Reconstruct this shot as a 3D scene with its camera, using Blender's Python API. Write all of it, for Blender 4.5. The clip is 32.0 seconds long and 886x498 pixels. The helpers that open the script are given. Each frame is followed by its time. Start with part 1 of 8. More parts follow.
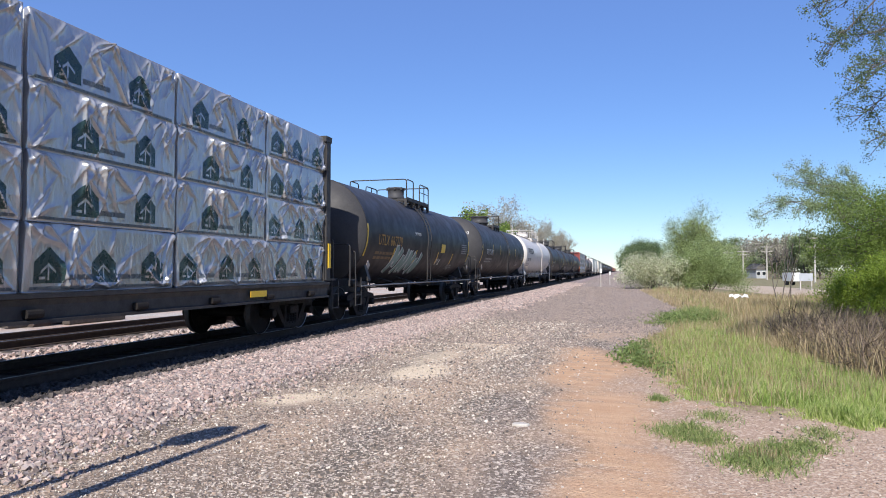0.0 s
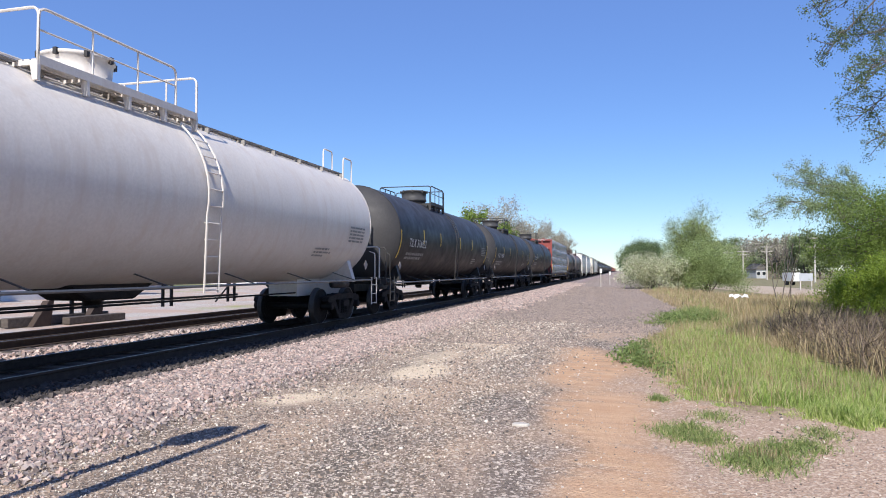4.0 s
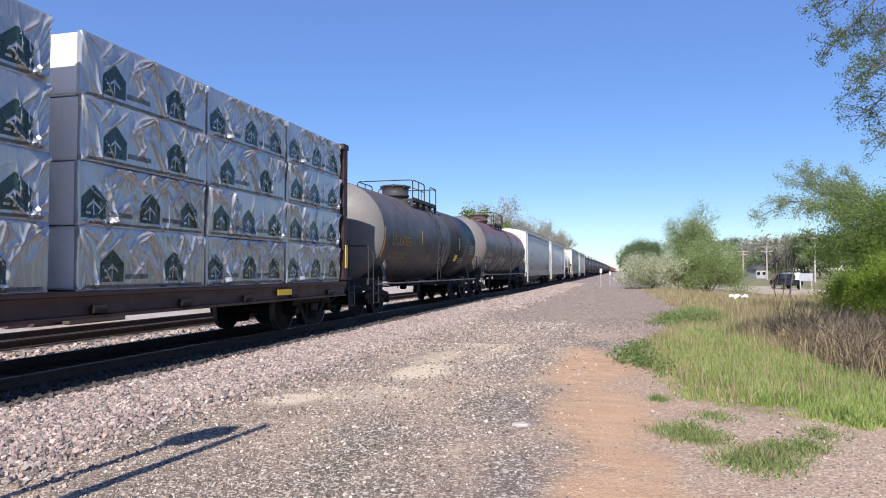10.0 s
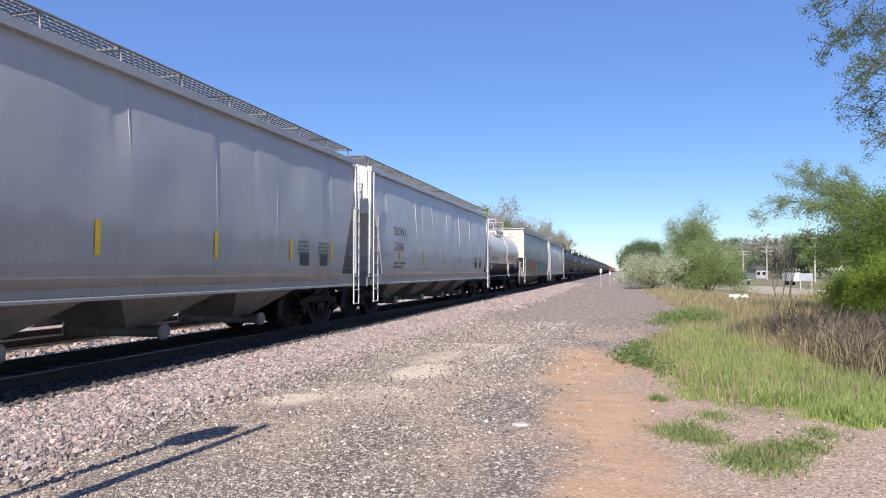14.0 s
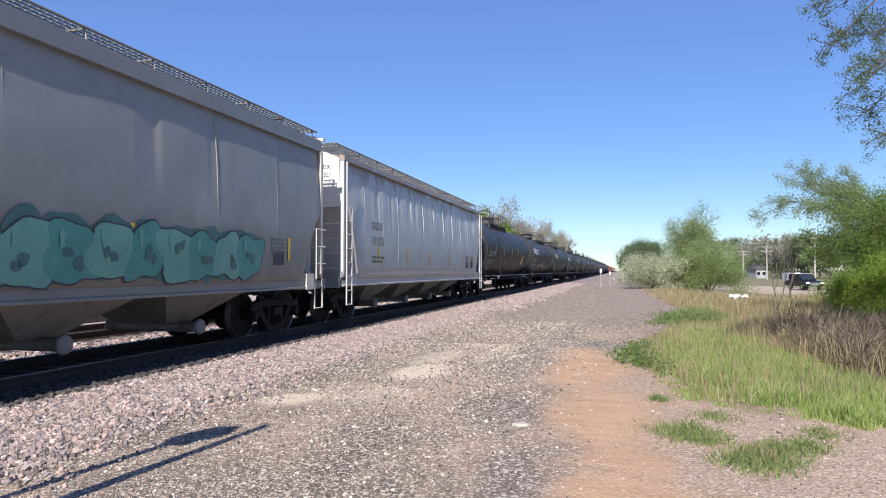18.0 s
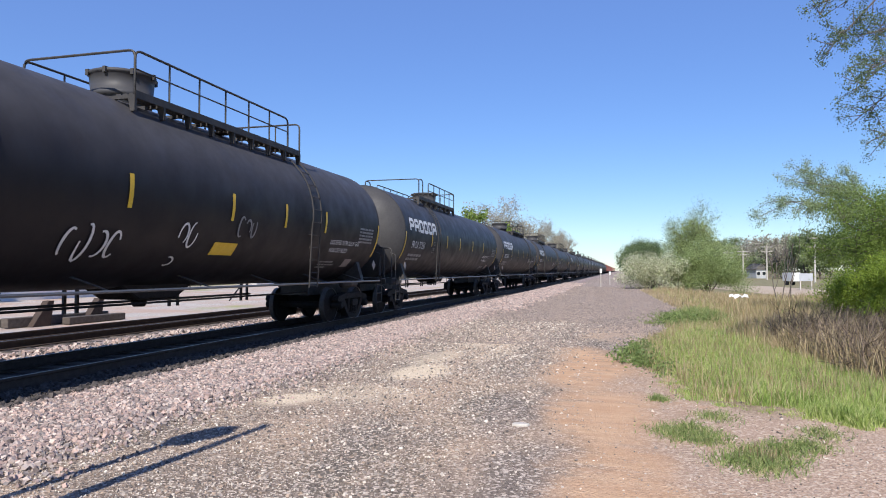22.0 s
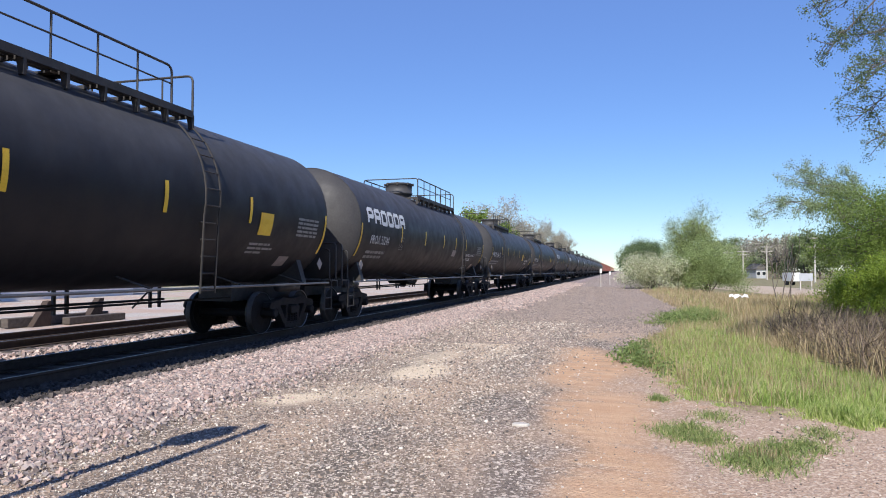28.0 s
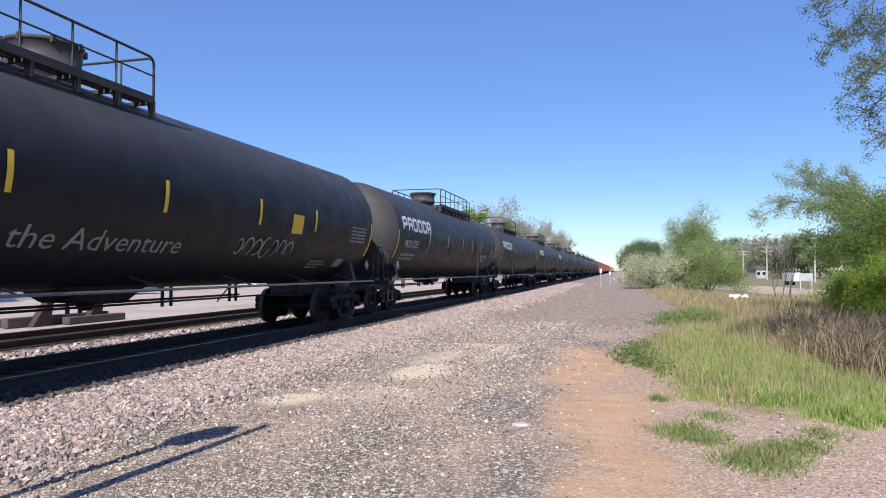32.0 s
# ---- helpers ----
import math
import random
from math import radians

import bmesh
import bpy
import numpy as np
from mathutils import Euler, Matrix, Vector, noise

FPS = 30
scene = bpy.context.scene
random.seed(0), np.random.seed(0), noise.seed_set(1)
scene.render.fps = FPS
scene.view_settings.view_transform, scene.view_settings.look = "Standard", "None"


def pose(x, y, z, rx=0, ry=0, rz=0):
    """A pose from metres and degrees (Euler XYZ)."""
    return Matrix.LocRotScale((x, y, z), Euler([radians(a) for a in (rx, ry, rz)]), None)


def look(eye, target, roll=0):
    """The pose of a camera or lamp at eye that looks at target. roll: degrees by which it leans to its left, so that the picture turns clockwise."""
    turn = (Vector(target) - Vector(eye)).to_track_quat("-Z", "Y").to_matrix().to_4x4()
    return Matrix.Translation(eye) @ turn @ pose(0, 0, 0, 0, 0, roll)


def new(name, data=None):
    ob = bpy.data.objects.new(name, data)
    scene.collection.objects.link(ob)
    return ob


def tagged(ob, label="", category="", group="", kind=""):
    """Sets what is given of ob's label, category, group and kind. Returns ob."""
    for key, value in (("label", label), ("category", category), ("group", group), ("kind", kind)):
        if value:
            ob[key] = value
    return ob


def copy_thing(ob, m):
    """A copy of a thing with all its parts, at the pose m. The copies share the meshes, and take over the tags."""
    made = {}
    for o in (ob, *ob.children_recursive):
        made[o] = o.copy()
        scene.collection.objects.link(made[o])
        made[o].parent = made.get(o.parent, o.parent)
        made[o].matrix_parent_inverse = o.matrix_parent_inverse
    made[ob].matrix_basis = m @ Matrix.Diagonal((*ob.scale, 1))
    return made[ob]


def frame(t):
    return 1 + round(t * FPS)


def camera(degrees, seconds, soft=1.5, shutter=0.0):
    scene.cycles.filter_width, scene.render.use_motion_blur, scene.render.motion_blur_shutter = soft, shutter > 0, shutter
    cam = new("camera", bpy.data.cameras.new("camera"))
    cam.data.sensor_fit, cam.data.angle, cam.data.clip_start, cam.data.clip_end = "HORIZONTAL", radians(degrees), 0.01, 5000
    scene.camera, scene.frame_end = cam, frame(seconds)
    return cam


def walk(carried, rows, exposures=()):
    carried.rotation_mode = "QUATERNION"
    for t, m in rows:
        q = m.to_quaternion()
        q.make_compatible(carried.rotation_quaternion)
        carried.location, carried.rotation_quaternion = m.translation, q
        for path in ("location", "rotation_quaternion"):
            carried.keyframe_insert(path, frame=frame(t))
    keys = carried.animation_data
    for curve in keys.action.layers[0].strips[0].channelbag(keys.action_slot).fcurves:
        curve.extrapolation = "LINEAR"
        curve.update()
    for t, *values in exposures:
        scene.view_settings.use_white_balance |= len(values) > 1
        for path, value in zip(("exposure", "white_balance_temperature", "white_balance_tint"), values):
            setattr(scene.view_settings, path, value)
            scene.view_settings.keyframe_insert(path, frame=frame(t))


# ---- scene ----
# camera: stands still beside the track
cam = camera(66.75, 32.0, soft=1.0)
EYE = (0.0, 0.0, 1.39)
YAW, PITCH = 14.74, 1.83
VIEW = pose(*EYE, 90 + PITCH, 0, YAW)
walk(cam, [(0.0, VIEW), (32.0, VIEW)])

# daylight: clear sky, sun behind the camera, almost along the track
SUN_EL, SUN_AZ = 40.0, 3.5
world = bpy.data.worlds.new("world")
scene.world = world
world.use_nodes = True
wn = world.node_tree
sky = wn.nodes.new("ShaderNodeTexSky")
sky.sky_type, sky.sun_disc = "NISHITA", False
sky.sun_elevation = radians(SUN_EL)
sky.sun_rotation = radians(180 - SUN_AZ)
sky.altitude, sky.air_density, sky.dust_density, sky.ozone_density = 200, 1.0, 0.0, 3.0
tone = wn.nodes.new("ShaderNodeHueSaturation")
tone.inputs["Hue"].default_value, tone.inputs["Saturation"].default_value, tone.inputs["Value"].default_value = 0.508, 1.28, 0.92
wn.links.new(sky.outputs[0], tone.inputs["Color"])
# haze: a flatter, bluer gradient than that of perfectly clean air
haze = wn.nodes.new("ShaderNodeMix")
haze.data_type, haze.blend_type = "RGBA", "MULTIPLY"
haze.inputs[0].default_value, haze.inputs[7].default_value = 1.0, (0.575, 0.64, 0.655, 1)
veil = wn.nodes.new("ShaderNodeMix")
veil.data_type, veil.blend_type = "RGBA", "ADD"
veil.inputs[0].default_value, veil.inputs[7].default_value = 1.0, (0.76, 1.06, 2.42, 1)
wn.links.new(tone.outputs[0], haze.inputs[6])
wn.links.new(haze.outputs[2], veil.inputs[6])
wn.links.new(veil.outputs[2], wn.nodes["Background"].inputs[0])
wn.nodes["Background"].inputs[1].default_value = 0.11
sun = new("sun", bpy.data.lights.new("sun", "SUN"))
sun.data.energy, sun.data.angle, sun.data.color = 5.0, radians(0.55), (1.0, 0.95, 0.88)
se, sa = radians(SUN_EL), radians(SUN_AZ)
sun.matrix_world = look((0, 0, 0), (-math.sin(sa) * math.cos(se), math.cos(sa) * math.cos(se), -math.sin(se)))
scene.view_settings.exposure = 0.44

TRACK_X, TRACK2_X = -8.42, -12.45
RNG = np.random.default_rng(5)


# ---- materials ----
def nodes_of(name):
    m = bpy.data.materials.new(name)
    m.use_nodes = True
    t = m.node_tree
    return m, t, t.nodes["Principled BSDF"]


def ramp_noise(t, vec, scale, lo, hi, detail=5.0, rough=0.6):
    n = t.nodes.new("ShaderNodeTexNoise")
    n.inputs["Scale"].default_value = scale
    n.inputs["Detail"].default_value = detail
    n.inputs["Roughness"].default_value = rough
    t.links.new(vec, n.inputs["Vector"])
    r = t.nodes.new("ShaderNodeMapRange")
    r.inputs["From Min"].default_value, r.inputs["From Max"].default_value = lo, hi
    t.links.new(n.outputs["Fac"], r.inputs["Value"])
    return r.outputs["Result"]


def mixed(t, fac, a, b, mode="MIX"):
    n = t.nodes.new("ShaderNodeMix")
    n.data_type, n.blend_type = "RGBA", mode
    for socket, v in ((n.inputs[0], fac), (n.inputs[6], a), (n.inputs[7], b)):
        if isinstance(v, bpy.types.NodeSocket):
            t.links.new(v, socket)
        elif isinstance(v, (int, float)):
            socket.default_value = v
        else:
            socket.default_value = (*v, 1)
    return n.outputs[2]


def bumped(t, bsdf, height, strength, dist):
    b = t.nodes.new("ShaderNodeBump")
    b.inputs["Strength"].default_value, b.inputs["Distance"].default_value = strength, dist
    t.links.new(height, b.inputs["Height"])
    t.links.new(b.outputs[0], bsdf.inputs["Normal"])


def coords(t, stretch=(1, 1, 1)):
    c = t.nodes.new("ShaderNodeTexCoord")
    m = t.nodes.new("ShaderNodeMapping")
    m.inputs["Scale"].default_value = stretch
    t.links.new(c.outputs["Object"], m.inputs["Vector"])
    return m.outputs[0]


def surf(name, a, b, scale=3.0, rough=0.6, metal=0.0, fine=40.0, bump=0.15, dist=0.01, streak=None, spread=0.12, rand=0.0, spec=0.5, stretch=(1, 1, 1)):
    """A worn surface: two colours at a coarse and a fine scale, streaks running down, fine relief."""
    m, t, p = nodes_of(name)
    v = coords(t, stretch)
    col = mixed(t, ramp_noise(t, v, scale, 0.32, 0.68), a, b)
    grain = ramp_noise(t, v, fine, 0.3, 0.7, 3.0)
    dark = tuple(c * 0.75 for c in a)
    col = mixed(t, 0.35, col, mixed(t, grain, dark, b))
    if streak:
        s = ramp_noise(t, coords(t, (2.0, 2.0, 0.22)), 2.2, 0.5, 0.75)
        col = mixed(t, s, col, streak)
    if rand:
        o = t.nodes.new("ShaderNodeObjectInfo")
        h = t.nodes.new("ShaderNodeHueSaturation")
        r = t.nodes.new("ShaderNodeMapRange")
        r.inputs["To Min"].default_value, r.inputs["To Max"].default_value = 1 - rand, 1 + rand
        t.links.new(o.outputs["Random"], r.inputs["Value"])
        t.links.new(r.outputs[0], h.inputs["Value"])
        t.links.new(col, h.inputs["Color"])
        col = h.outputs[0]
    t.links.new(col, p.inputs["Base Color"])
    rr = t.nodes.new("ShaderNodeMapRange")
    rr.inputs["To Min"].default_value, rr.inputs["To Max"].default_value = max(rough - spread, 0.04), min(rough + spread, 1)
    t.links.new(ramp_noise(t, v, scale * 2.3, 0.3, 0.7), rr.inputs["Value"])
    t.links.new(rr.outputs[0], p.inputs["Roughness"])
    p.inputs["Metallic"].default_value = metal
    p.inputs["Specular IOR Level"].default_value = spec
    if bump:
        bumped(t, p, grain, bump, dist)
    return m


def island(name, colours, rough=0.85, bump=0.0, trans=0.0, drift=None):
    """Loose pieces in one mesh, each with its own shade."""
    m, t, p = nodes_of(name)
    g = t.nodes.new("ShaderNodeNewGeometry")
    r = t.nodes.new("ShaderNodeValToRGB")
    e = r.color_ramp.elements
    while len(e) < len(colours):
        e.new(0.5)
    for k, c in enumerate(colours):
        e[k].position, e[k].color = k / (len(colours) - 1), (*c, 1)
    t.links.new(g.outputs["Random Per Island"], r.inputs[0])
    shade = r.outputs[0]
    if drift:
        # patches of another tone, metres across
        scale, other, amount = drift
        k = t.nodes.new("ShaderNodeMath")
        k.operation = "MULTIPLY"
        k.inputs[1].default_value = amount
        t.links.new(ramp_noise(t, g.outputs["Position"], scale, 0.42, 0.6, 4), k.inputs[0])
        shade = mixed(t, k.outputs[0], shade, mixed(t, 1.0, shade, other, "MULTIPLY"))
    t.links.new(shade, p.inputs["Base Color"])
    p.inputs["Roughness"].default_value = rough
    p.inputs["Specular IOR Level"].default_value = 0.3
    if trans:
        tr = t.nodes.new("ShaderNodeBsdfTranslucent")
        t.links.new(shade, tr.inputs["Color"])
        mx = t.nodes.new("ShaderNodeMixShader")
        mx.inputs[0].default_value = trans
        t.links.new(p.outputs[0], mx.inputs[1])
        t.links.new(tr.outputs[0], mx.inputs[2])
        t.links.new(mx.outputs[0], t.nodes["Material Output"].inputs[0])
    return m


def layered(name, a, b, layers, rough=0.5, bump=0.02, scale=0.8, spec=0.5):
    """Paint with wear and painted light that change with the height above the rail: (height, softness, ragged, colour,
    amount, upward).
    """
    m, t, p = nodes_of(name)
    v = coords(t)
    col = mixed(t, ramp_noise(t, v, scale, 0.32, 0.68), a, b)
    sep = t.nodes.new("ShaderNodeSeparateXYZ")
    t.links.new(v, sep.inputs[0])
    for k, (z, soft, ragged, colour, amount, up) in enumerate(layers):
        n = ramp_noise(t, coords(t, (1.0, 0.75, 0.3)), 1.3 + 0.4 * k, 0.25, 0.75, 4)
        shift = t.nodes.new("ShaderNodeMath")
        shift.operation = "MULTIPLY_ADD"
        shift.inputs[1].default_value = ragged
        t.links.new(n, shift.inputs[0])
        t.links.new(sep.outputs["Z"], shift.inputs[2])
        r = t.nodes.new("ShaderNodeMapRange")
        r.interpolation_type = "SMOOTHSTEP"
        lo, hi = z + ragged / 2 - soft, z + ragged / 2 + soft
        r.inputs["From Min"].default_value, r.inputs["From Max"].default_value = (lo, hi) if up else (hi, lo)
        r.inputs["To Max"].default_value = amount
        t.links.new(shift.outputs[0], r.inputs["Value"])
        # uneven tone of the layer, for wear and painted light alike
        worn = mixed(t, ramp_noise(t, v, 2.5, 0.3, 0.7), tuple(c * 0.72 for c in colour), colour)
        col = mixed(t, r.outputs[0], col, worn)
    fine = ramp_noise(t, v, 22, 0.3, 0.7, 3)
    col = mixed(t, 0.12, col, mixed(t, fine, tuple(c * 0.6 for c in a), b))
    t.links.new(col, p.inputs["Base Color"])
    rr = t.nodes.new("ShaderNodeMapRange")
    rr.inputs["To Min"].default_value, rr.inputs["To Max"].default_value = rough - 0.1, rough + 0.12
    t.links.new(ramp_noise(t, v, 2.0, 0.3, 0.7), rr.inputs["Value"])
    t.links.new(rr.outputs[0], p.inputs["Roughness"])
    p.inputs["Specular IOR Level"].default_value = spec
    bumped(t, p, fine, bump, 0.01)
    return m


M = {}
# black shells paler above: sunlight on their tops put into the paint
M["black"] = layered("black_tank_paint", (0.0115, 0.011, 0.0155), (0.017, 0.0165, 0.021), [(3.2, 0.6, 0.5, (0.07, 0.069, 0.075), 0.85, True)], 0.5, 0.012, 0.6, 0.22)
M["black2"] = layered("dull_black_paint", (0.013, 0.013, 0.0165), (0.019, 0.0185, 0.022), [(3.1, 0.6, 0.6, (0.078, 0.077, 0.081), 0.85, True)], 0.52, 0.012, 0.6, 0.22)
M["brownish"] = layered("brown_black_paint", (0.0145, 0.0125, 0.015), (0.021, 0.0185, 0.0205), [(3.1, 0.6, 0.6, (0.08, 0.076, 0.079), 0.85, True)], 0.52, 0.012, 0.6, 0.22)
M["dusty"] = surf("dusty_black_paint", (0.04, 0.039, 0.041), (0.058, 0.056, 0.057), 1.2, 0.6, fine=20, bump=0.02, spec=0.25)
M["greyhead"] = surf("dusty_grey_paint", (0.15, 0.145, 0.145), (0.2, 0.19, 0.185), 1.1, 0.6, fine=20, bump=0.02, spec=0.3, streak=(0.2, 0.14, 0.12))
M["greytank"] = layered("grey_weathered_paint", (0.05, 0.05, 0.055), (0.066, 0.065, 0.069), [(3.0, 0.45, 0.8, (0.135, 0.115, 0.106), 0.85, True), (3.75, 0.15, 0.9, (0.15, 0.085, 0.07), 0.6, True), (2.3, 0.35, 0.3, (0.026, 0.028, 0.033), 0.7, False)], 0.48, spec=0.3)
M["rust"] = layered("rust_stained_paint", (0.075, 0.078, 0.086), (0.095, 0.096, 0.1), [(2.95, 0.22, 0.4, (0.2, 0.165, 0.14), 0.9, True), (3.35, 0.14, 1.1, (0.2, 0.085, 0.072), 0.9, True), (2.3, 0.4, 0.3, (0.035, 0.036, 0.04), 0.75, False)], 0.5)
M["white"] = surf("cream_tank_paint", (0.6, 0.555, 0.51), (0.67, 0.625, 0.575), 0.8, 0.45, fine=20, bump=0.01, streak=(0.55, 0.48, 0.42))
M["steel"] = surf("dark_steel", (0.022, 0.021, 0.021), (0.05, 0.045, 0.042), 3, 0.65, 0.1, 30, 0.1)
M["truck"] = surf("dirty_cast_steel", (0.012, 0.011, 0.011), (0.026, 0.022, 0.02), 4, 0.8, 0.0, 40, 0.2, spec=0.2)
M["wheel"] = surf("wheel_steel", (0.009, 0.008, 0.008), (0.02, 0.017, 0.016), 4, 0.75, 0.0, 40, 0.1, spec=0.2)
M["tread"] = surf("worn_tread", (0.05, 0.047, 0.045), (0.09, 0.085, 0.08), 6, 0.5, 0.6, 40, 0.03)
M["rim"] = surf("bright_wheel_rim", (0.3, 0.29, 0.28), (0.42, 0.41, 0.4), 6, 0.4, 0.8, 40, 0.03)
M["yellow"] = surf("yellow_stripe", (0.72, 0.44, 0.02), (0.82, 0.55, 0.04), 5, 0.45, fine=40, bump=0.0)
M["stencil"] = surf("white_stencil", (0.62, 0.62, 0.61), (0.75, 0.75, 0.74), 5, 0.6, fine=40, bump=0.0)
M["faint"] = surf("worn_stencil", (0.16, 0.16, 0.16), (0.3, 0.3, 0.3), 7, 0.6, fine=40, bump=0.0)
M["darkink"] = surf("dark_lettering", (0.03, 0.035, 0.045), (0.05, 0.055, 0.06), 5, 0.6, fine=40, bump=0.0)
M["orangeink"] = surf("orange_stencil", (0.4, 0.2, 0.03), (0.5, 0.28, 0.05), 5, 0.6, fine=40, bump=0.0)
M["placard"] = surf("placard", (0.2, 0.17, 0.16), (0.32, 0.27, 0.25), 5, 0.5, fine=40, bump=0.0)
M["orangefaint"] = surf("worn_orange_stencil", (0.12, 0.07, 0.03), (0.2, 0.12, 0.05), 7, 0.6, fine=40, bump=0.0)
M["red"] = surf("oxide_red_paint", (0.2, 0.036, 0.03), (0.27, 0.052, 0.043), 1.2, 0.5, fine=25, bump=0.05, streak=(0.2, 0.045, 0.035))
M["darkred"] = surf("dark_oxide_red", (0.14, 0.04, 0.032), (0.2, 0.055, 0.042), 1.2, 0.55, fine=25, bump=0.05)
# darker copy of the red, with grime and shade put into its colour
M["maroon"] = surf("grimy_shaded_maroon_paint", (0.03, 0.014, 0.013), (0.055, 0.022, 0.02), 1.2, 0.6, fine=25, bump=0.05)
M["hopper"] = layered("light_grey_paint", (0.5, 0.495, 0.485), (0.56, 0.555, 0.54), [(1.95, 0.12, 0.5, (0.36, 0.35, 0.33), 0.6, False), (1.35, 0.2, 0.3, (0.3, 0.28, 0.25), 0.5, False)], 0.42)
M["hopper2"] = layered("grey_paint", (0.38, 0.377, 0.37), (0.45, 0.447, 0.435), [(2.05, 0.15, 0.5, (0.28, 0.27, 0.25), 0.6, False), (1.35, 0.2, 0.3, (0.24, 0.22, 0.2), 0.5, False)], 0.42)
M["hopperend"] = surf("pale_end_paint", (0.62, 0.61, 0.575), (0.7, 0.69, 0.66), 1.0, 0.5, fine=20, bump=0.03, streak=(0.6, 0.55, 0.48))
M["chute"] = surf("dusty_chute", (0.2, 0.19, 0.18), (0.3, 0.28, 0.26), 1.5, 0.7, fine=25, bump=0.08, streak=(0.16, 0.12, 0.09))
M["hopper3"] = layered("dull_grey_paint", (0.22, 0.22, 0.212), (0.275, 0.274, 0.264), [(2.2, 0.3, 0.6, (0.17, 0.158, 0.14), 0.55, False), (3.4, 0.4, 0.8, (0.275, 0.274, 0.268), 0.4, True)], 0.42)
M["hopper4"] = layered("pale_grey_paint", (0.41, 0.408, 0.4), (0.47, 0.467, 0.455), [(1.95, 0.12, 0.5, (0.4, 0.39, 0.37), 0.5, False), (4.05, 0.12, 0.9, (0.3, 0.2, 0.14), 0.75, True)], 0.42)
M["grating"] = surf("dull_steel_grating", (0.1, 0.105, 0.11), (0.16, 0.165, 0.17), 8, 0.5, 0.5, 40, 0.05)
M["galvanised"] = surf("galvanised_grating", (0.16, 0.163, 0.167), (0.24, 0.243, 0.247), 8, 0.5, 0.2, 40, 0.05)
M["rail"] = surf("rail_web", (0.042, 0.03, 0.025), (0.07, 0.05, 0.04), 6, 0.8, 0.1, 40, 0.15, spec=0.3)
M["railhead"] = surf("rail_head", (0.2, 0.195, 0.19), (0.28, 0.27, 0.26), 4, 0.4, 0.8, 40, 0.03)
M["tie"] = surf("creosoted_tie", (0.05, 0.04, 0.033), (0.11, 0.09, 0.075), 3, 0.85, fine=30, bump=0.3, rand=0.3, stretch=(0.4, 3, 3))
M["bark"] = surf("bark", (0.08, 0.065, 0.055), (0.16, 0.135, 0.115), 5, 0.9, fine=30, bump=0.4)
M["brush"] = island("brown_brush_stems", [(0.035, 0.026, 0.02), (0.075, 0.056, 0.044), (0.13, 0.1, 0.076), (0.22, 0.17, 0.13)], 0.9)
# twigs paled: the haze of distance is put into their colour
M["budding"] = island("budding_twigs", [(0.27, 0.245, 0.21), (0.34, 0.315, 0.26), (0.36, 0.35, 0.25)], 0.9, trans=0.3)
M["leaf"] = island("green_leaves", [(0.13, 0.19, 0.04), (0.2, 0.28, 0.06), (0.28, 0.37, 0.09)], 0.6, trans=0.45, drift=(0.9, (0.66, 0.72, 0.7), 0.7))
M["leaf_pale"] = island("pale_leaves", [(0.23, 0.29, 0.11), (0.3, 0.37, 0.15), (0.37, 0.44, 0.2)], 0.75, trans=0.45, drift=(0.7, (0.82, 0.84, 0.78), 0.6))
# haze over the boughs put into a paler leaf colour
M["leaf_grey"] = island("grey_green_leaves", [(0.2, 0.26, 0.12), (0.27, 0.34, 0.17), (0.35, 0.42, 0.23)], 0.7, trans=0.45)
M["leaf_dark"] = island("dark_leaves", [(0.1, 0.15, 0.07), (0.14, 0.2, 0.09), (0.19, 0.25, 0.115)], 0.65, trans=0.4, drift=(0.4, (0.8, 0.82, 0.85), 0.6))
# far leaves lightened, with haze painted into their tones
M["leaf_far"] = island("haze_pale_leaves", [(0.19, 0.24, 0.12), (0.25, 0.31, 0.15), (0.31, 0.36, 0.19)], 0.75, trans=0.45, drift=(0.12, (0.78, 0.8, 0.82), 0.7))
M["leaf_yellow"] = island("yellow_green_leaves", [(0.15, 0.21, 0.03), (0.23, 0.32, 0.04), (0.34, 0.42, 0.06)], 0.55, trans=0.4, drift=(1.4, (0.6, 0.7, 0.8), 0.8))
M["blossom"] = island("white_blossom", [(0.32, 0.36, 0.18), (0.7, 0.67, 0.5), (0.18, 0.24, 0.09), (0.76, 0.73, 0.58), (0.26, 0.32, 0.13), (0.64, 0.63, 0.46)], 0.7, trans=0.3)
M["grass"] = island("green_grass", [(0.21, 0.285, 0.068), (0.3, 0.39, 0.098), (0.41, 0.48, 0.15), (0.58, 0.56, 0.29)], 0.75, trans=0.35, drift=(1.1, (0.74, 0.86, 0.74), 0.7))
M["weed"] = island("green_weeds", [(0.13, 0.18, 0.055), (0.19, 0.26, 0.08), (0.28, 0.34, 0.12), (0.42, 0.39, 0.2)], 0.75, trans=0.35)
M["broadleaf"] = island("dark_broad_leaves", [(0.11, 0.16, 0.05), (0.16, 0.22, 0.07), (0.23, 0.3, 0.1)], 0.6, trans=0.35)
M["straw"] = island("dry_grass", [(0.34, 0.25, 0.14), (0.48, 0.37, 0.22), (0.6, 0.49, 0.31), (0.3, 0.28, 0.13), (0.25, 0.175, 0.11)], 0.85, trans=0.3, drift=(0.8, (0.66, 0.64, 0.6), 0.8))
M["ballast"] = island("pink_ballast", [(0.1, 0.083, 0.08), (0.27, 0.21, 0.195), (0.46, 0.33, 0.285), (0.17, 0.15, 0.145), (0.36, 0.3, 0.275), (0.56, 0.455, 0.4)], 0.85)
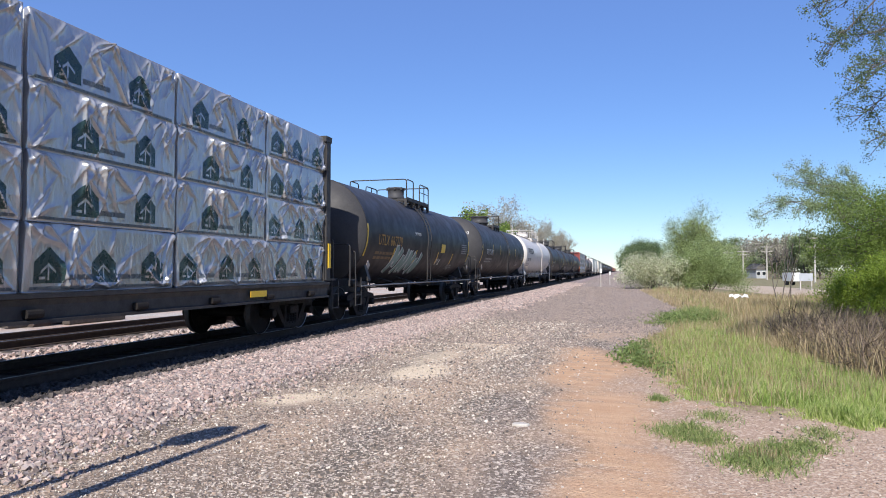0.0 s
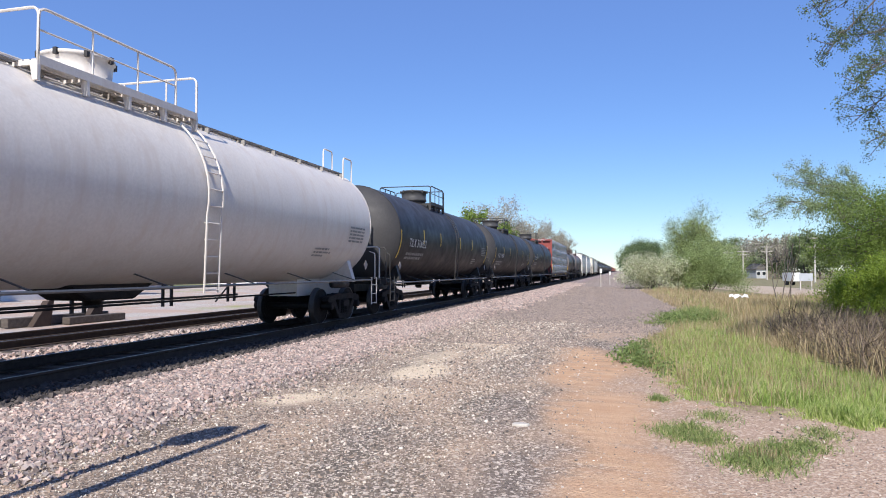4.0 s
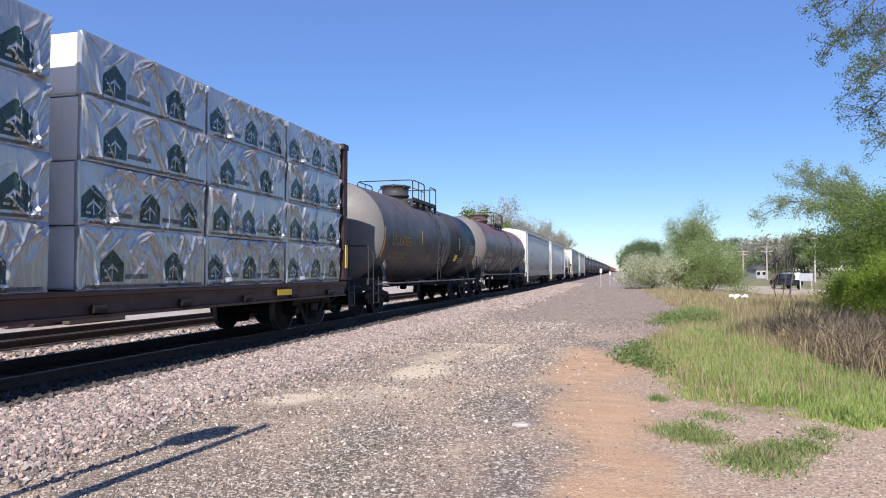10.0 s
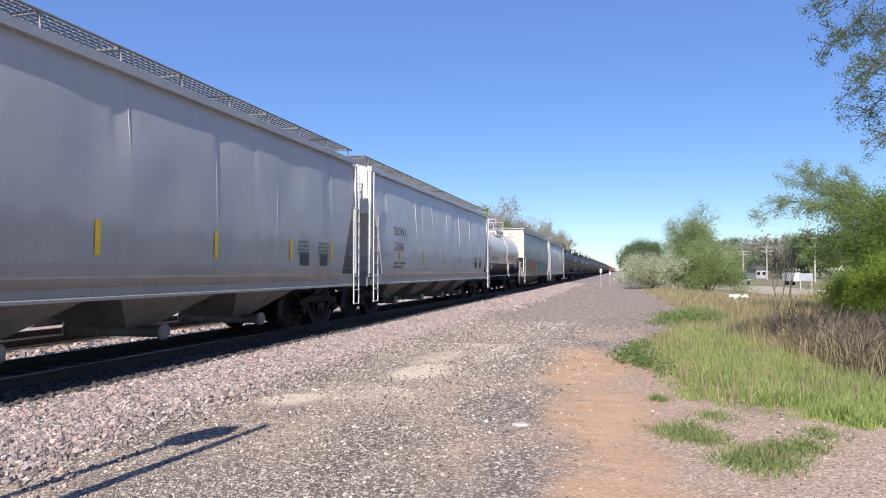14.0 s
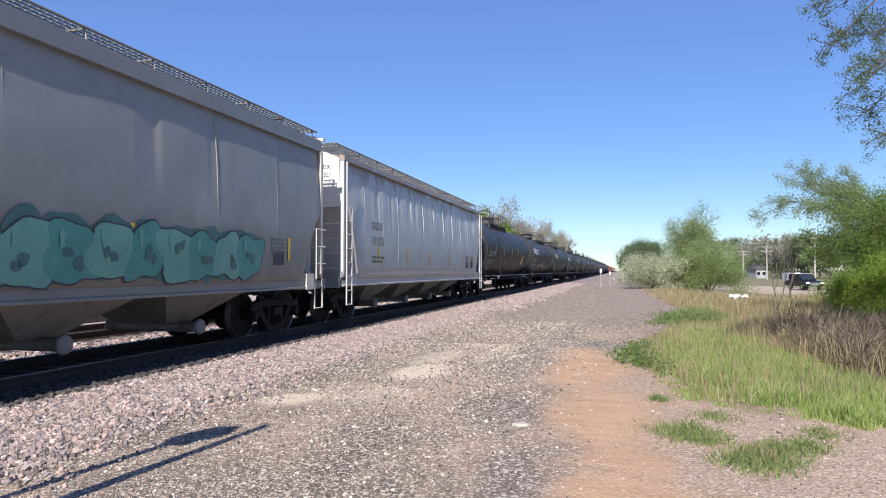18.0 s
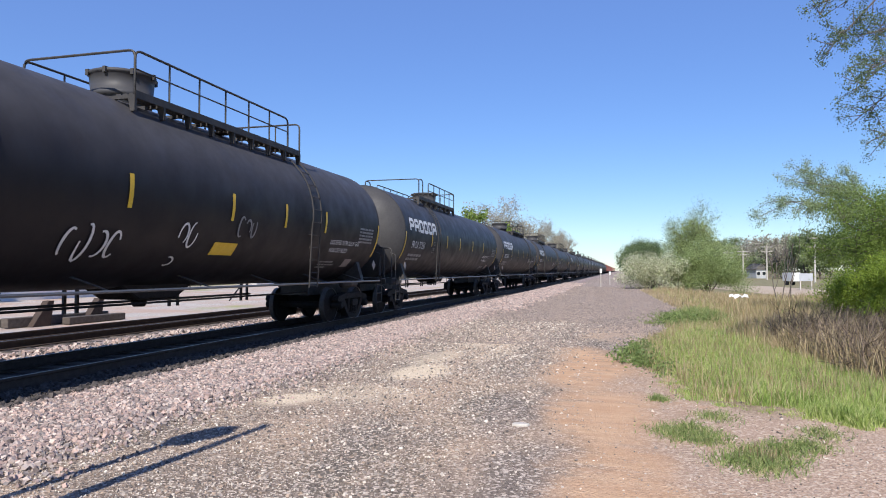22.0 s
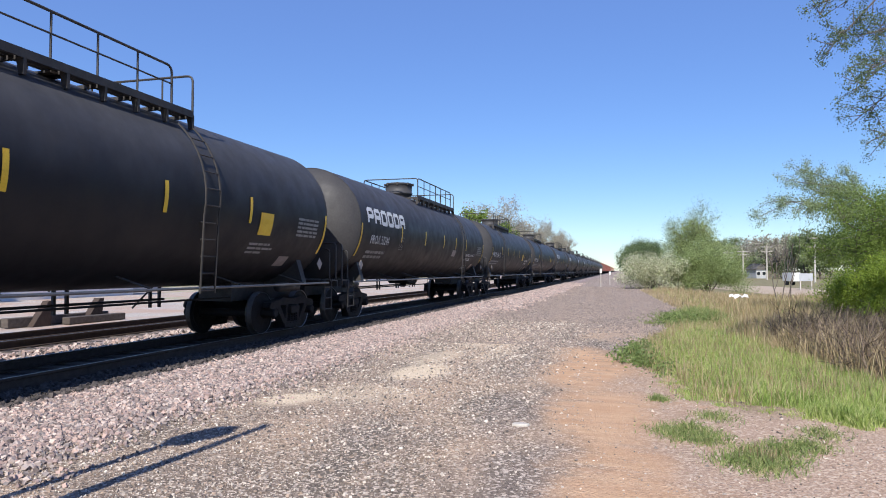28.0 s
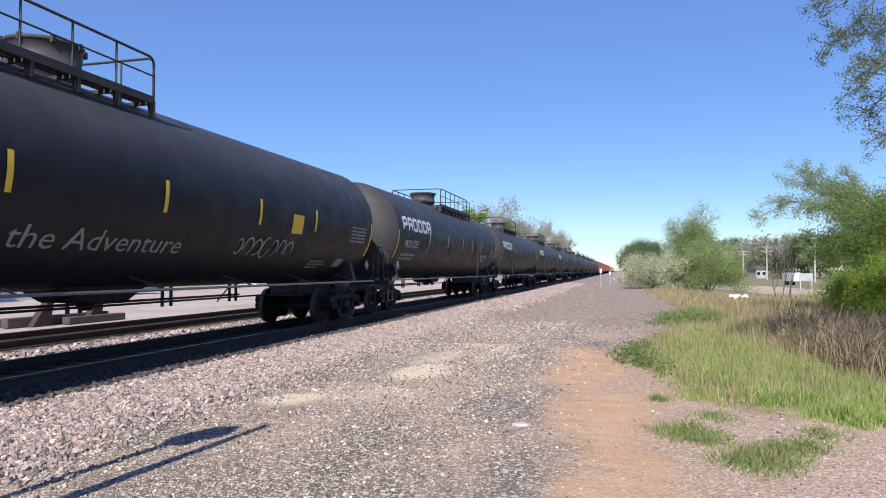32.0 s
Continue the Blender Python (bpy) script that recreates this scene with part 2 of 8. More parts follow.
# dark stones: the shade beneath the cars is put into their colour
M["shade_stone"] = island("shade_dark_ballast", [(0.03, 0.027, 0.026), (0.06, 0.052, 0.05), (0.1, 0.085, 0.08), (0.045, 0.04, 0.038)], 0.85)
M["gravel"] = island("grey_gravel", [(0.07, 0.06, 0.056), (0.13, 0.112, 0.1), (0.62, 0.54, 0.46), (0.09, 0.078, 0.072), (0.42, 0.315, 0.24), (0.2, 0.165, 0.145), (0.75, 0.68, 0.58)], 0.85)
M["gravel_dull"] = island("dull_gravel", [(0.1, 0.085, 0.078), (0.17, 0.142, 0.13), (0.34, 0.275, 0.24), (0.13, 0.11, 0.102), (0.4, 0.315, 0.26), (0.22, 0.18, 0.165)], 0.85)
M["wood"] = surf("weathered_pole", (0.4, 0.37, 0.33), (0.54, 0.5, 0.45), 3, 0.85, fine=30, bump=0.2, stretch=(3, 3, 0.4))
M["siding"] = surf("white_siding", (0.66, 0.66, 0.65), (0.78, 0.78, 0.77), 1.5, 0.6, fine=20, bump=0.05)
M["greywall"] = surf("grey_siding", (0.32, 0.34, 0.37), (0.4, 0.42, 0.45), 1.5, 0.6, fine=20, bump=0.05)
M["shingle"] = surf("roof_shingle", (0.09, 0.085, 0.08), (0.15, 0.14, 0.13), 4, 0.85, fine=30, bump=0.3)
M["glass"] = surf("dark_window_glass", (0.02, 0.025, 0.03), (0.03, 0.035, 0.04), 3, 0.08, fine=5, bump=0.0)
M["rubber"] = surf("tyre_rubber", (0.018, 0.018, 0.018), (0.03, 0.03, 0.03), 8, 0.8, fine=40, bump=0.1)
M["carpaint"] = surf("dark_car_paint", (0.02, 0.025, 0.032), (0.03, 0.034, 0.042), 2, 0.2, 0.3, 10, 0.0)
M["chrome"] = surf("chrome", (0.6, 0.6, 0.6), (0.7, 0.7, 0.7), 5, 0.15, 1.0, 20, 0.0)
M["lamp"] = surf("lamp_lens", (0.75, 0.75, 0.72), (0.85, 0.85, 0.82), 5, 0.1, fine=20, bump=0.0)
M["sprayteal"] = surf("teal_spray_paint", (0.045, 0.2, 0.17), (0.08, 0.28, 0.235), 1.5, 0.45, fine=20, bump=0.0)
M["sprayorange"] = surf("orange_spray_paint", (0.26, 0.075, 0.035), (0.34, 0.12, 0.055), 1.5, 0.45, fine=20, bump=0.0)
M["spraygrey"] = surf("silver_spray_paint", (0.2, 0.19, 0.19), (0.3, 0.29, 0.28), 1.5, 0.5, fine=20, bump=0.0)
M["spraygreen"] = surf("pale_green_spray_paint", (0.13, 0.24, 0.2), (0.26, 0.36, 0.32), 2.5, 0.5, fine=20, bump=0.0)
M["logogreen"] = surf("dark_green_print", (0.012, 0.035, 0.035), (0.025, 0.055, 0.052), 5, 0.3, fine=20, bump=0.0)
M["printgrey"] = surf("grey_print", (0.07, 0.085, 0.095), (0.1, 0.115, 0.125), 5, 0.3, fine=20, bump=0.0)


def wrap_material(name, a, b, rough, metal):
    """Glossy plastic lumber wrap, silvery where it is metallised; its creases are in the mesh."""
    m, t, p = nodes_of(name)
    v = coords(t)
    t.links.new(mixed(t, ramp_noise(t, v, 2.0, 0.3, 0.7), a, b), p.inputs["Base Color"])
    p.inputs["Roughness"].default_value = rough
    p.inputs["Metallic"].default_value = metal
    p.inputs["Specular IOR Level"].default_value = 0.9
    bumped(t, p, ramp_noise(t, coords(t, (1, 2.2, 0.7)), 5.0, 0.25, 0.75, 3), 0.3, 0.03)
    return m


# the sides' shade and the ends' sun are partly put into these colours
M["wrap"] = wrap_material("lumber_wrap", (0.36, 0.362, 0.37), (0.43, 0.432, 0.44), 0.23, 0.5)
M["wrapend"] = wrap_material("white_end_wrap", (0.7, 0.7, 0.7), (0.76, 0.76, 0.76), 0.4, 0.0)


def ground_material():
    """Pale gravel lane, tan dirt, pinkish ballast dust, soil under the grass, by bands across the plan."""
    m, t, p = nodes_of("ground_mix")
    v = coords(t)
    sep = t.nodes.new("ShaderNodeSeparateXYZ")
    t.links.new(v, sep.inputs[0])
    wob = t.nodes.new("ShaderNodeTexNoise")
    wob.inputs["Scale"].default_value, wob.inputs["Detail"].default_value = 0.45, 5
    t.links.new(v, wob.inputs["Vector"])

    def math_node(op, a, b):
        n = t.nodes.new("ShaderNodeMath")
        n.operation = op
        for k, q in enumerate((a, b)):
            if isinstance(q, (int, float)):
                n.inputs[k].default_value = q
            else:
                t.links.new(q, n.inputs[k])
        return n.outputs[0]

    shift = math_node("MULTIPLY", math_node("SUBTRACT", wob.outputs["Fac"], 0.5), 2.6)
    ragged = ramp_noise(t, v, 3.2, 0.25, 0.75, 6, 0.7)
    xw = math_node("ADD", math_node("ADD", sep.outputs["X"], shift), math_node("MULTIPLY", math_node("SUBTRACT", ragged, 0.5), 1.1))
    yw = math_node("ADD", sep.outputs["Y"], math_node("MULTIPLY", shift, 4.0))

    def step(val, lo, hi):
        r = t.nodes.new("ShaderNodeMapRange")
        r.interpolation_type = "SMOOTHSTEP"
        r.inputs["From Min"].default_value, r.inputs["From Max"].default_value = lo, hi
        t.links.new(val, r.inputs["Value"])
        return r.outputs[0]

    def pebble(scale):
        n = t.nodes.new("ShaderNodeTexVoronoi")
        n.inputs["Scale"].default_value = scale
        t.links.new(v, n.inputs["Vector"])
        s = t.nodes.new("ShaderNodeSeparateColor")
        t.links.new(n.outputs["Color"], s.inputs[0])
        return s.outputs[0], n.outputs["Distance"]

    def blob(cx, cy, rx, ry, lo=0.6, hi=1.25):
        dx = math_node("DIVIDE", math_node("SUBTRACT", math_node("ADD", sep.outputs["X"], math_node("MULTIPLY", shift, 0.35)), cx), rx)
        dy = math_node("DIVIDE", math_node("SUBTRACT", math_node("ADD", sep.outputs["Y"], math_node("MULTIPLY", shift, -0.8)), cy), ry)
        d = math_node("SQRT", math_node("ADD", math_node("MULTIPLY", dx, dx), math_node("MULTIPLY", dy, dy)), 0.0)
        return step(d, hi, lo)

    fine = ramp_noise(t, v, 38, 0.3, 0.72, 4)
    mid = ramp_noise(t, v, 7, 0.3, 0.7, 5)
    chip, chip_h = pebble(42)
    chip2, chip2_h = pebble(90)
    bits = t.nodes.new("ShaderNodeMapRange")
    bits.inputs["From Min"].default_value, bits.inputs["From Max"].default_value = 0.7, 0.82
    t.links.new(chip, bits.inputs["Value"])
    base = mixed(t, chip2, (0.062, 0.053, 0.045), (0.18, 0.15, 0.12))
    grey = mixed(t, bits.outputs[0], base, (0.56, 0.47, 0.39))
    warm = mixed(t, chip2, (0.2, 0.14, 0.095), (0.46, 0.335, 0.235))
    warm = mixed(t, bits.outputs[0], warm, (0.6, 0.48, 0.37))
    grey = mixed(t, ramp_noise(t, coords(t, (1, 0.5, 1)), 0.75, 0.42, 0.6), grey, warm)
    tan = mixed(t, chip2, (0.36, 0.215, 0.13), (0.5, 0.325, 0.205))
    litter = mixed(t, chip2, (0.25, 0.165, 0.115), (0.5, 0.365, 0.27))
    litter = mixed(t, math_node("MULTIPLY", bits.outputs[0], 0.6), litter, (0.62, 0.5, 0.39))
    clay = mixed(t, ramp_noise(t, coords(t, (0.5, 2.2, 1)), 2.2, 0.3, 0.7), (0.45, 0.262, 0.148), (0.57, 0.378, 0.235))
    tan = mixed(t, math_node("MULTIPLY", bits.outputs[0], 0.5), tan, (0.56, 0.44, 0.33))
    pink = mixed(t, chip, (0.13, 0.105, 0.105), (0.42, 0.33, 0.31))
    soil = mixed(t, mid, (0.13, 0.1, 0.06), (0.34, 0.27, 0.17))
    green = mixed(t, ramp_noise(t, v, 0.35, 0.35, 0.7), (0.1, 0.14, 0.045), (0.27, 0.25, 0.13))
    pale = mixed(t, chip, (0.3, 0.27, 0.24), (0.55, 0.5, 0.45))
    pale = mixed(t, ramp_noise(t, v, 0.4, 0.42, 0.6), pale, mixed(t, fine, (0.36, 0.25, 0.19), (0.5, 0.38, 0.31)))
    pale = mixed(t, ramp_noise(t, coords(t, (1, 0.5, 1)), 0.23, 0.58, 0.7), pale, (0.3, 0.3, 0.14))
    rut = ramp_noise(t, coords(t, (1.1, 0.1, 1)), 1.0, 0.42, 0.62, 4)
    grey = mixed(t, math_node("MULTIPLY", rut, 0.45), grey, mixed(t, chip2, (0.25, 0.17, 0.125), (0.5, 0.385, 0.3)))
    # dirt near the grass edge, bare clay and dark worn patches in the lane
    band = math_node("MULTIPLY", step(xw, -0.75, -0.1), math_node("SUBTRACT", 1.0, step(yw, 10.0, 16.0)))
    col = mixed(t, math_node("MULTIPLY", band, 0.85), grey, mixed(t, ramp_noise(t, v, 1.4, 0.4, 0.62), tan, litter))
    right = math_node("MULTIPLY", step(xw, 0.35, 0.9), math_node("SUBTRACT", 1.0, step(sep.outputs["Y"], 9.5, 12.0)))
    col = mixed(t, right, col, litter)
    for cx, cy, rx, ry, k in ((-0.62, 12.2, 0.66, 2.7, 1.0), (-0.25, 8.2, 0.65, 1.6, 0.85), (-0.05, 5.7, 0.55, 1.3, 0.7), (0.15, 4.4, 0.6, 0.8, 0.6)):
        col = mixed(t, math_node("MULTIPLY", math_node("MULTIPLY", blob(cx, cy, rx, ry, 0.6, 1.3), ramp_noise(t, coords(t, (0.7, 1.6, 1)), 2.6, 0.3, 0.5, 6, 0.7)), k), col, clay)
    dark = mixed(t, chip2, (0.06, 0.05, 0.045), (0.2, 0.168, 0.145))
    dark = mixed(t, bits.outputs[0], dark, (0.5, 0.43, 0.37))
    for cx, cy, rx, ry, k in ((-0.85, 5.4, 0.3, 0.8, 0.5), (-1.75, 15.6, 0.45, 2.6, 0.75), (-3.5, 4.7, 1.2, 0.8, 0.6), (-4.7, 10.2, 0.35, 2.2, 0.7), (-4.0, 15.0, 0.3, 2.0, 0.5), (-1.4, 8.0, 0.35, 1.2, 0.45), (-2.3, 6.8, 0.8, 0.6, 0.5), (-1.9, 11.0, 0.35, 1.4, 0.45)):
        col = mixed(t, math_node("MULTIPLY", blob(cx, cy, rx, ry, 0.5, 1.35), k), col, dark)
    # grey-mauve gravel farther along
    mauve = mixed(t, chip, (0.15, 0.12, 0.108), (0.37, 0.305, 0.27))
    farther = math_node("MULTIPLY", step(yw, 17.0, 26.0), 0.75)
    col = mixed(t, farther, col, mauve)
    dusty = mixed(t, chip2, (0.52, 0.41, 0.29), (0.74, 0.62, 0.47))
    for cx, cy, rx, ry, k in ((-3.28, 10.8, 0.55, 0.9, 0.95), (-4.1, 7.9, 0.4, 0.6, 0.9), (-2.9, 16.2, 0.9, 2.2, 0.6), (-3.4, 8.6, 0.8, 0.9, 0.45), (-3.3, 18.6, 0.5, 2.0, 0.6), (-3.4, 12.6, 0.5, 1.2, 0.55), (-2.4, 14.0, 0.3, 2.5, 0.5)):
        col = mixed(t, math_node("MULTIPLY", blob(cx, cy, rx, ry), k), col, dusty)
    col = mixed(t, step(xw, -4.85, -5.3), col, pink)
    # shade under the train put into the colour of the track bed
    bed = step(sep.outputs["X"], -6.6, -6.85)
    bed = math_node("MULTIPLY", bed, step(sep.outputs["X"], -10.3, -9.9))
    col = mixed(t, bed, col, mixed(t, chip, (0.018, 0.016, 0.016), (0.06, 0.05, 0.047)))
    xs = math_node("SUBTRACT", xw, math_node("MULTIPLY", step(sep.outputs["Y"], 15.0, 23.0), 1.2))
    soily = math_node("MULTIPLY", step(xs, 0.7, 1.5), step(sep.outputs["Y"], 8.0, 9.5))
    col = mixed(t, soily, col, soil)
    far = math_node("MULTIPLY", step(xw, 2.0, 4.0), step(sep.outputs["Y"], 14.0, 30.0))
    col = mixed(t, far, col, mixed(t, 0.6, green, soil))
    behind = step(sep.outputs["X"], -14.6, -15.4)
    col = mixed(t, behind, col, pale)
    col = mixed(t, step(xw, -44.0, -50.0), col, green)
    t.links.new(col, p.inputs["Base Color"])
    p.inputs["Roughness"].default_value = 0.9
    p.inputs["Specular IOR Level"].default_value = 0.25
    h = mixed(t, 0.4, chip_h, fine)
    bumped(t, p, h, 0.8, 0.02)
    return m


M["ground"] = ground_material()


# ---- mesh helpers ----
def mesh_from(name, verts, faces, material, smooth=False):
    me = bpy.data.meshes.new(name)
    me.from_pydata(verts, [], faces)
    me.materials.append(material)
    if smooth:
        me.shade_smooth()
    me.update()
    return me


def part(name, bm, material, parent, label="", smooth=False, at=None):
    """Links a bmesh as one mesh object under a thing or a part."""
    bmesh.ops.recalc_face_normals(bm, faces=bm.faces)
    me = bpy.data.meshes.new(name)
    bm.to_mesh(me)
    bm.free()
    me.materials.append(material)
    if smooth:
        me.shade_smooth()
    ob = new(name, me)
    ob.parent = parent
    if at is not None:
        ob.matrix_basis = at
    return tagged(ob, label)


def shared(name, me, parent, at, label=""):
    ob = new(name, me)
    ob.parent = parent
    ob.matrix_basis = at
    return tagged(ob, label)


def thing(name, label, category, group="", kind="", at=None):
    ob = new(name)
    ob.empty_display_size = 0.3
    if at is not None:
        ob.matrix_basis = at
    return tagged(ob, label, category, group, kind)


def box(bm, c, s, m=None):
    """A box with its centre c and size s."""
    vs = [Vector((c[0] + s[0] * i / 2, c[1] + s[1] * j / 2, c[2] + s[2] * k / 2)) for i in (-1, 1) for j in (-1, 1) for k in (-1, 1)]
    vs = [bm.verts.new(m @ v if m else v) for v in vs]
    for f in ((0, 1, 3, 2), (4, 6, 7, 5), (0, 4, 5, 1), (2, 3, 7, 6), (0, 2, 6, 4), (1, 5, 7, 3)):
        bm.faces.new([vs[i] for i in f])
    return vs


def bevel(bm, w, seg=1):
    bmesh.ops.bevel(bm, geom=bm.edges[:], offset=w, segments=seg, affect="EDGES", clamp_overlap=True)


def tube(bm, pts, r, n=8, r2=None, cap=True):
    """A round bar along points."""
    pts = [Vector(p) for p in pts]
    rings = []
    for i, p in enumerate(pts):
        d = (pts[min(i + 1, len(pts) - 1)] - pts[max(i - 1, 0)]).normalized()
        u = d.cross(Vector((0, 0, 1)) if abs(d.z) < 0.9 else Vector((1, 0, 0))).normalized()
        w = d.cross(u)
        rad = r if r2 is None else r + (r2 - r) * i / (len(pts) - 1)
        rings.append([bm.verts.new(p + rad * (math.cos(a) * u + math.sin(a) * w)) for a in (2 * math.pi * k / n for k in range(n))])
    for a, b in zip(rings, rings[1:]):
        for k in range(n):
            bm.faces.new((a[k], a[(k + 1) % n], b[(k + 1) % n], b[k]))
    if cap:
        bm.faces.new(rings[0])
        bm.faces.new(rings[-1])


def rounded(pts, r, n=4):
    """A path with its inner corners rounded."""
    pts = [Vector(p) for p in pts]
    out = [pts[0]]
    for a, b, c in zip(pts, pts[1:], pts[2:]):
        u, w = (a - b).normalized(), (c - b).normalized()
        rr = min(r, (a - b).length / 2, (c - b).length / 2)
        for k in range(n + 1):
            f = k / n
            out.append((b + u * rr) * (1 - f) ** 2 + b * 2 * f * (1 - f) + (b + w * rr) * f ** 2)
    out.append(pts[-1])
    return out


def lathe(bm, profile, n=40, axis="y", c=(0, 0, 0)):
    """Turns (along, radius) points about an axis through c."""
    rings = []
    for a, r in profile:
        if r < 1e-5:
            q = {"y": (0, a, 0), "z": (0, 0, a), "x": (a, 0, 0)}[axis]
            rings.append([bm.verts.new(Vector(c) + Vector(q))])
            continue
        ring = []
        for k in range(n):
            s, co = math.sin(2 * math.pi * k / n) * r, math.cos(2 * math.pi * k / n) * r
            q = {"y": (co, a, s), "z": (co, s, a), "x": (a, co, s)}[axis]
            ring.append(bm.verts.new(Vector(c) + Vector(q)))
        rings.append(ring)
    for a, b in zip(rings, rings[1:]):
        if len(a) == 1 and len(b) == 1:
            continue
        for k in range(n):
            if len(a) == 1:
                bm.faces.new((a[0], b[k], b[(k + 1) % n]))
            elif len(b) == 1:
                bm.faces.new((a[k], a[(k + 1) % n], b[0]))
            else:
                bm.faces.new((a[k], a[(k + 1) % n], b[(k + 1) % n], b[k]))


def prism(bm, outline, axis, lo, hi):
    """Extrudes a flat outline of two coordinates along an axis."""
    def at(p, d):
        return {"x": (d, p[0], p[1]), "y": (p[0], d, p[1]), "z": (p[0], p[1], d)}[axis]
    a = [bm.verts.new(at(p, lo)) for p in outline]
    b = [bm.verts.new(at(p, hi)) for p in outline]
    bm.faces.new(a)
    bm.faces.new(b[::-1])
    n = len(a)
    for k in range(n):
        bm.faces.new((a[k], b[k], b[(k + 1) % n], a[(k + 1) % n]))


def new_bm():
    return bmesh.new()


def letters(body, size, align="LEFT", shear=0.0):
    """Triangles of a word in the built-in font, as points (across, up)."""
    cu = bpy.data.curves.new("word", "FONT")
    cu.body, cu.size, cu.align_x, cu.shear, cu.resolution_u = body, size, align, shear, 2
    ob = bpy.data.objects.new("word", cu)
    me = ob.to_mesh()
    vs, fs = [(v.co.x, v.co.y) for v in me.vertices], [tuple(q.vertices) for q in me.polygons]
    ob.to_mesh_clear()
    bpy.data.objects.remove(ob)
    bpy.data.curves.remove(cu)
    return vs, fs


def flat_shape(name, vs, fs, place, material, parent, label=""):
    """A thin painted shape; place maps (across, up) to a point on the surface."""
    me = mesh_from(name, [place(*v) for v in vs], fs, material)
    ob = new(name, me)
    ob.parent = parent
    return tagged(ob, label)


def bar_grid(w, h, nu=1, nv=4, u0=0.0, v0=0.0):
    vs = [(u0 + w * i / nu, v0 + h * j / nv) for j in range(nv + 1) for i in range(nu + 1)]
    fs = [(j * (nu + 1) + i, j * (nu + 1) + i + 1, (j + 1) * (nu + 1) + i + 1, (j + 1) * (nu + 1) + i) for j in range(nv) for i in range(nu)]
    return vs, fs


def joined_shapes(shapes):
    vs, fs = [], []
    for v, f in shapes:
        o = len(vs)
        vs += v
        fs += [tuple(i + o for i in q) for q in f]
    return vs, fs


def text_bars(lines, rnd, size=0.07, gap=1.7):
    """Unreadable small print: rows of short bars."""
    out = []
    for k, width in enumerate(lines):
        u = 0.0
        while u < width:
            w = min(rnd.uniform(0.1, 0.34), width - u)
            out.append(bar_grid(w, size, 1, 1, u, -k * size * gap))
            u += w + size * 0.6
    return joined_shapes(out)


# ---- ground ----
def smooth01(a, lo, hi):
    f = np.clip((a - lo) / (hi - lo), 0, 1)
    return f * f * (3 - 2 * f)


def ground_z(x, y):
    """Height of the ground: ballast bed under the tracks, a lane beside it, a shallow fall to the field."""
    x, y = np.asarray(x, float), np.asarray(y, float)
    z = np.interp(x, [-400, -30, -16, -14.9, -14.2, -10.7, -10.4, -10.1, -6.9, -5.6, -4.4, 2.5, 6, 400], [-0.5, -0.42, -0.4, -0.38, -0.19, -0.19, -0.25, -0.19, -0.19, -0.235, -0.28, -0.28, -0.33, -0.33])
    z = z - 0.5 * smooth01(x, 3, 9) * smooth01(y, 28, 62)
    z = z + 0.02 * np.sin(x * 1.3 + y * 0.35) * np.exp(-((x + 1) / 5) ** 2)
    return z


def build_ground():
    xs = np.unique(np.concatenate([np.linspace(-3000, -400, 8), np.linspace(-400, -30, 20), np.linspace(-30, -16, 8), np.linspace(-16, 8, 97), np.linspace(8, 40, 20), np.linspace(40, 400, 20), np.linspace(400, 3000, 8)]))
    ys = np.unique(np.concatenate([np.linspace(-800, -20, 12), np.linspace(-20, 40, 121), np.linspace(40, 120, 40), np.linspace(120, 600, 24), np.linspace(600, 4500, 14)]))
    gx, gy = np.meshgrid(xs, ys)
    gz = ground_z(gx, gy)
    v = np.stack([gx.ravel(), gy.ravel(), gz.ravel()], 1)
    w = len(xs)
    idx = np.arange(len(ys) * w).reshape(len(ys), w)
    f = np.stack([idx[:-1, :-1], idx[:-1, 1:], idx[1:, 1:], idx[1:, :-1]], -1).reshape(-1, 4)
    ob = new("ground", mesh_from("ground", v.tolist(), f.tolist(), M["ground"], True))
    tagged(ob, "gravel lane, tan dirt and soil beside a railway embankment", "ground", kind="structure")


build_ground()


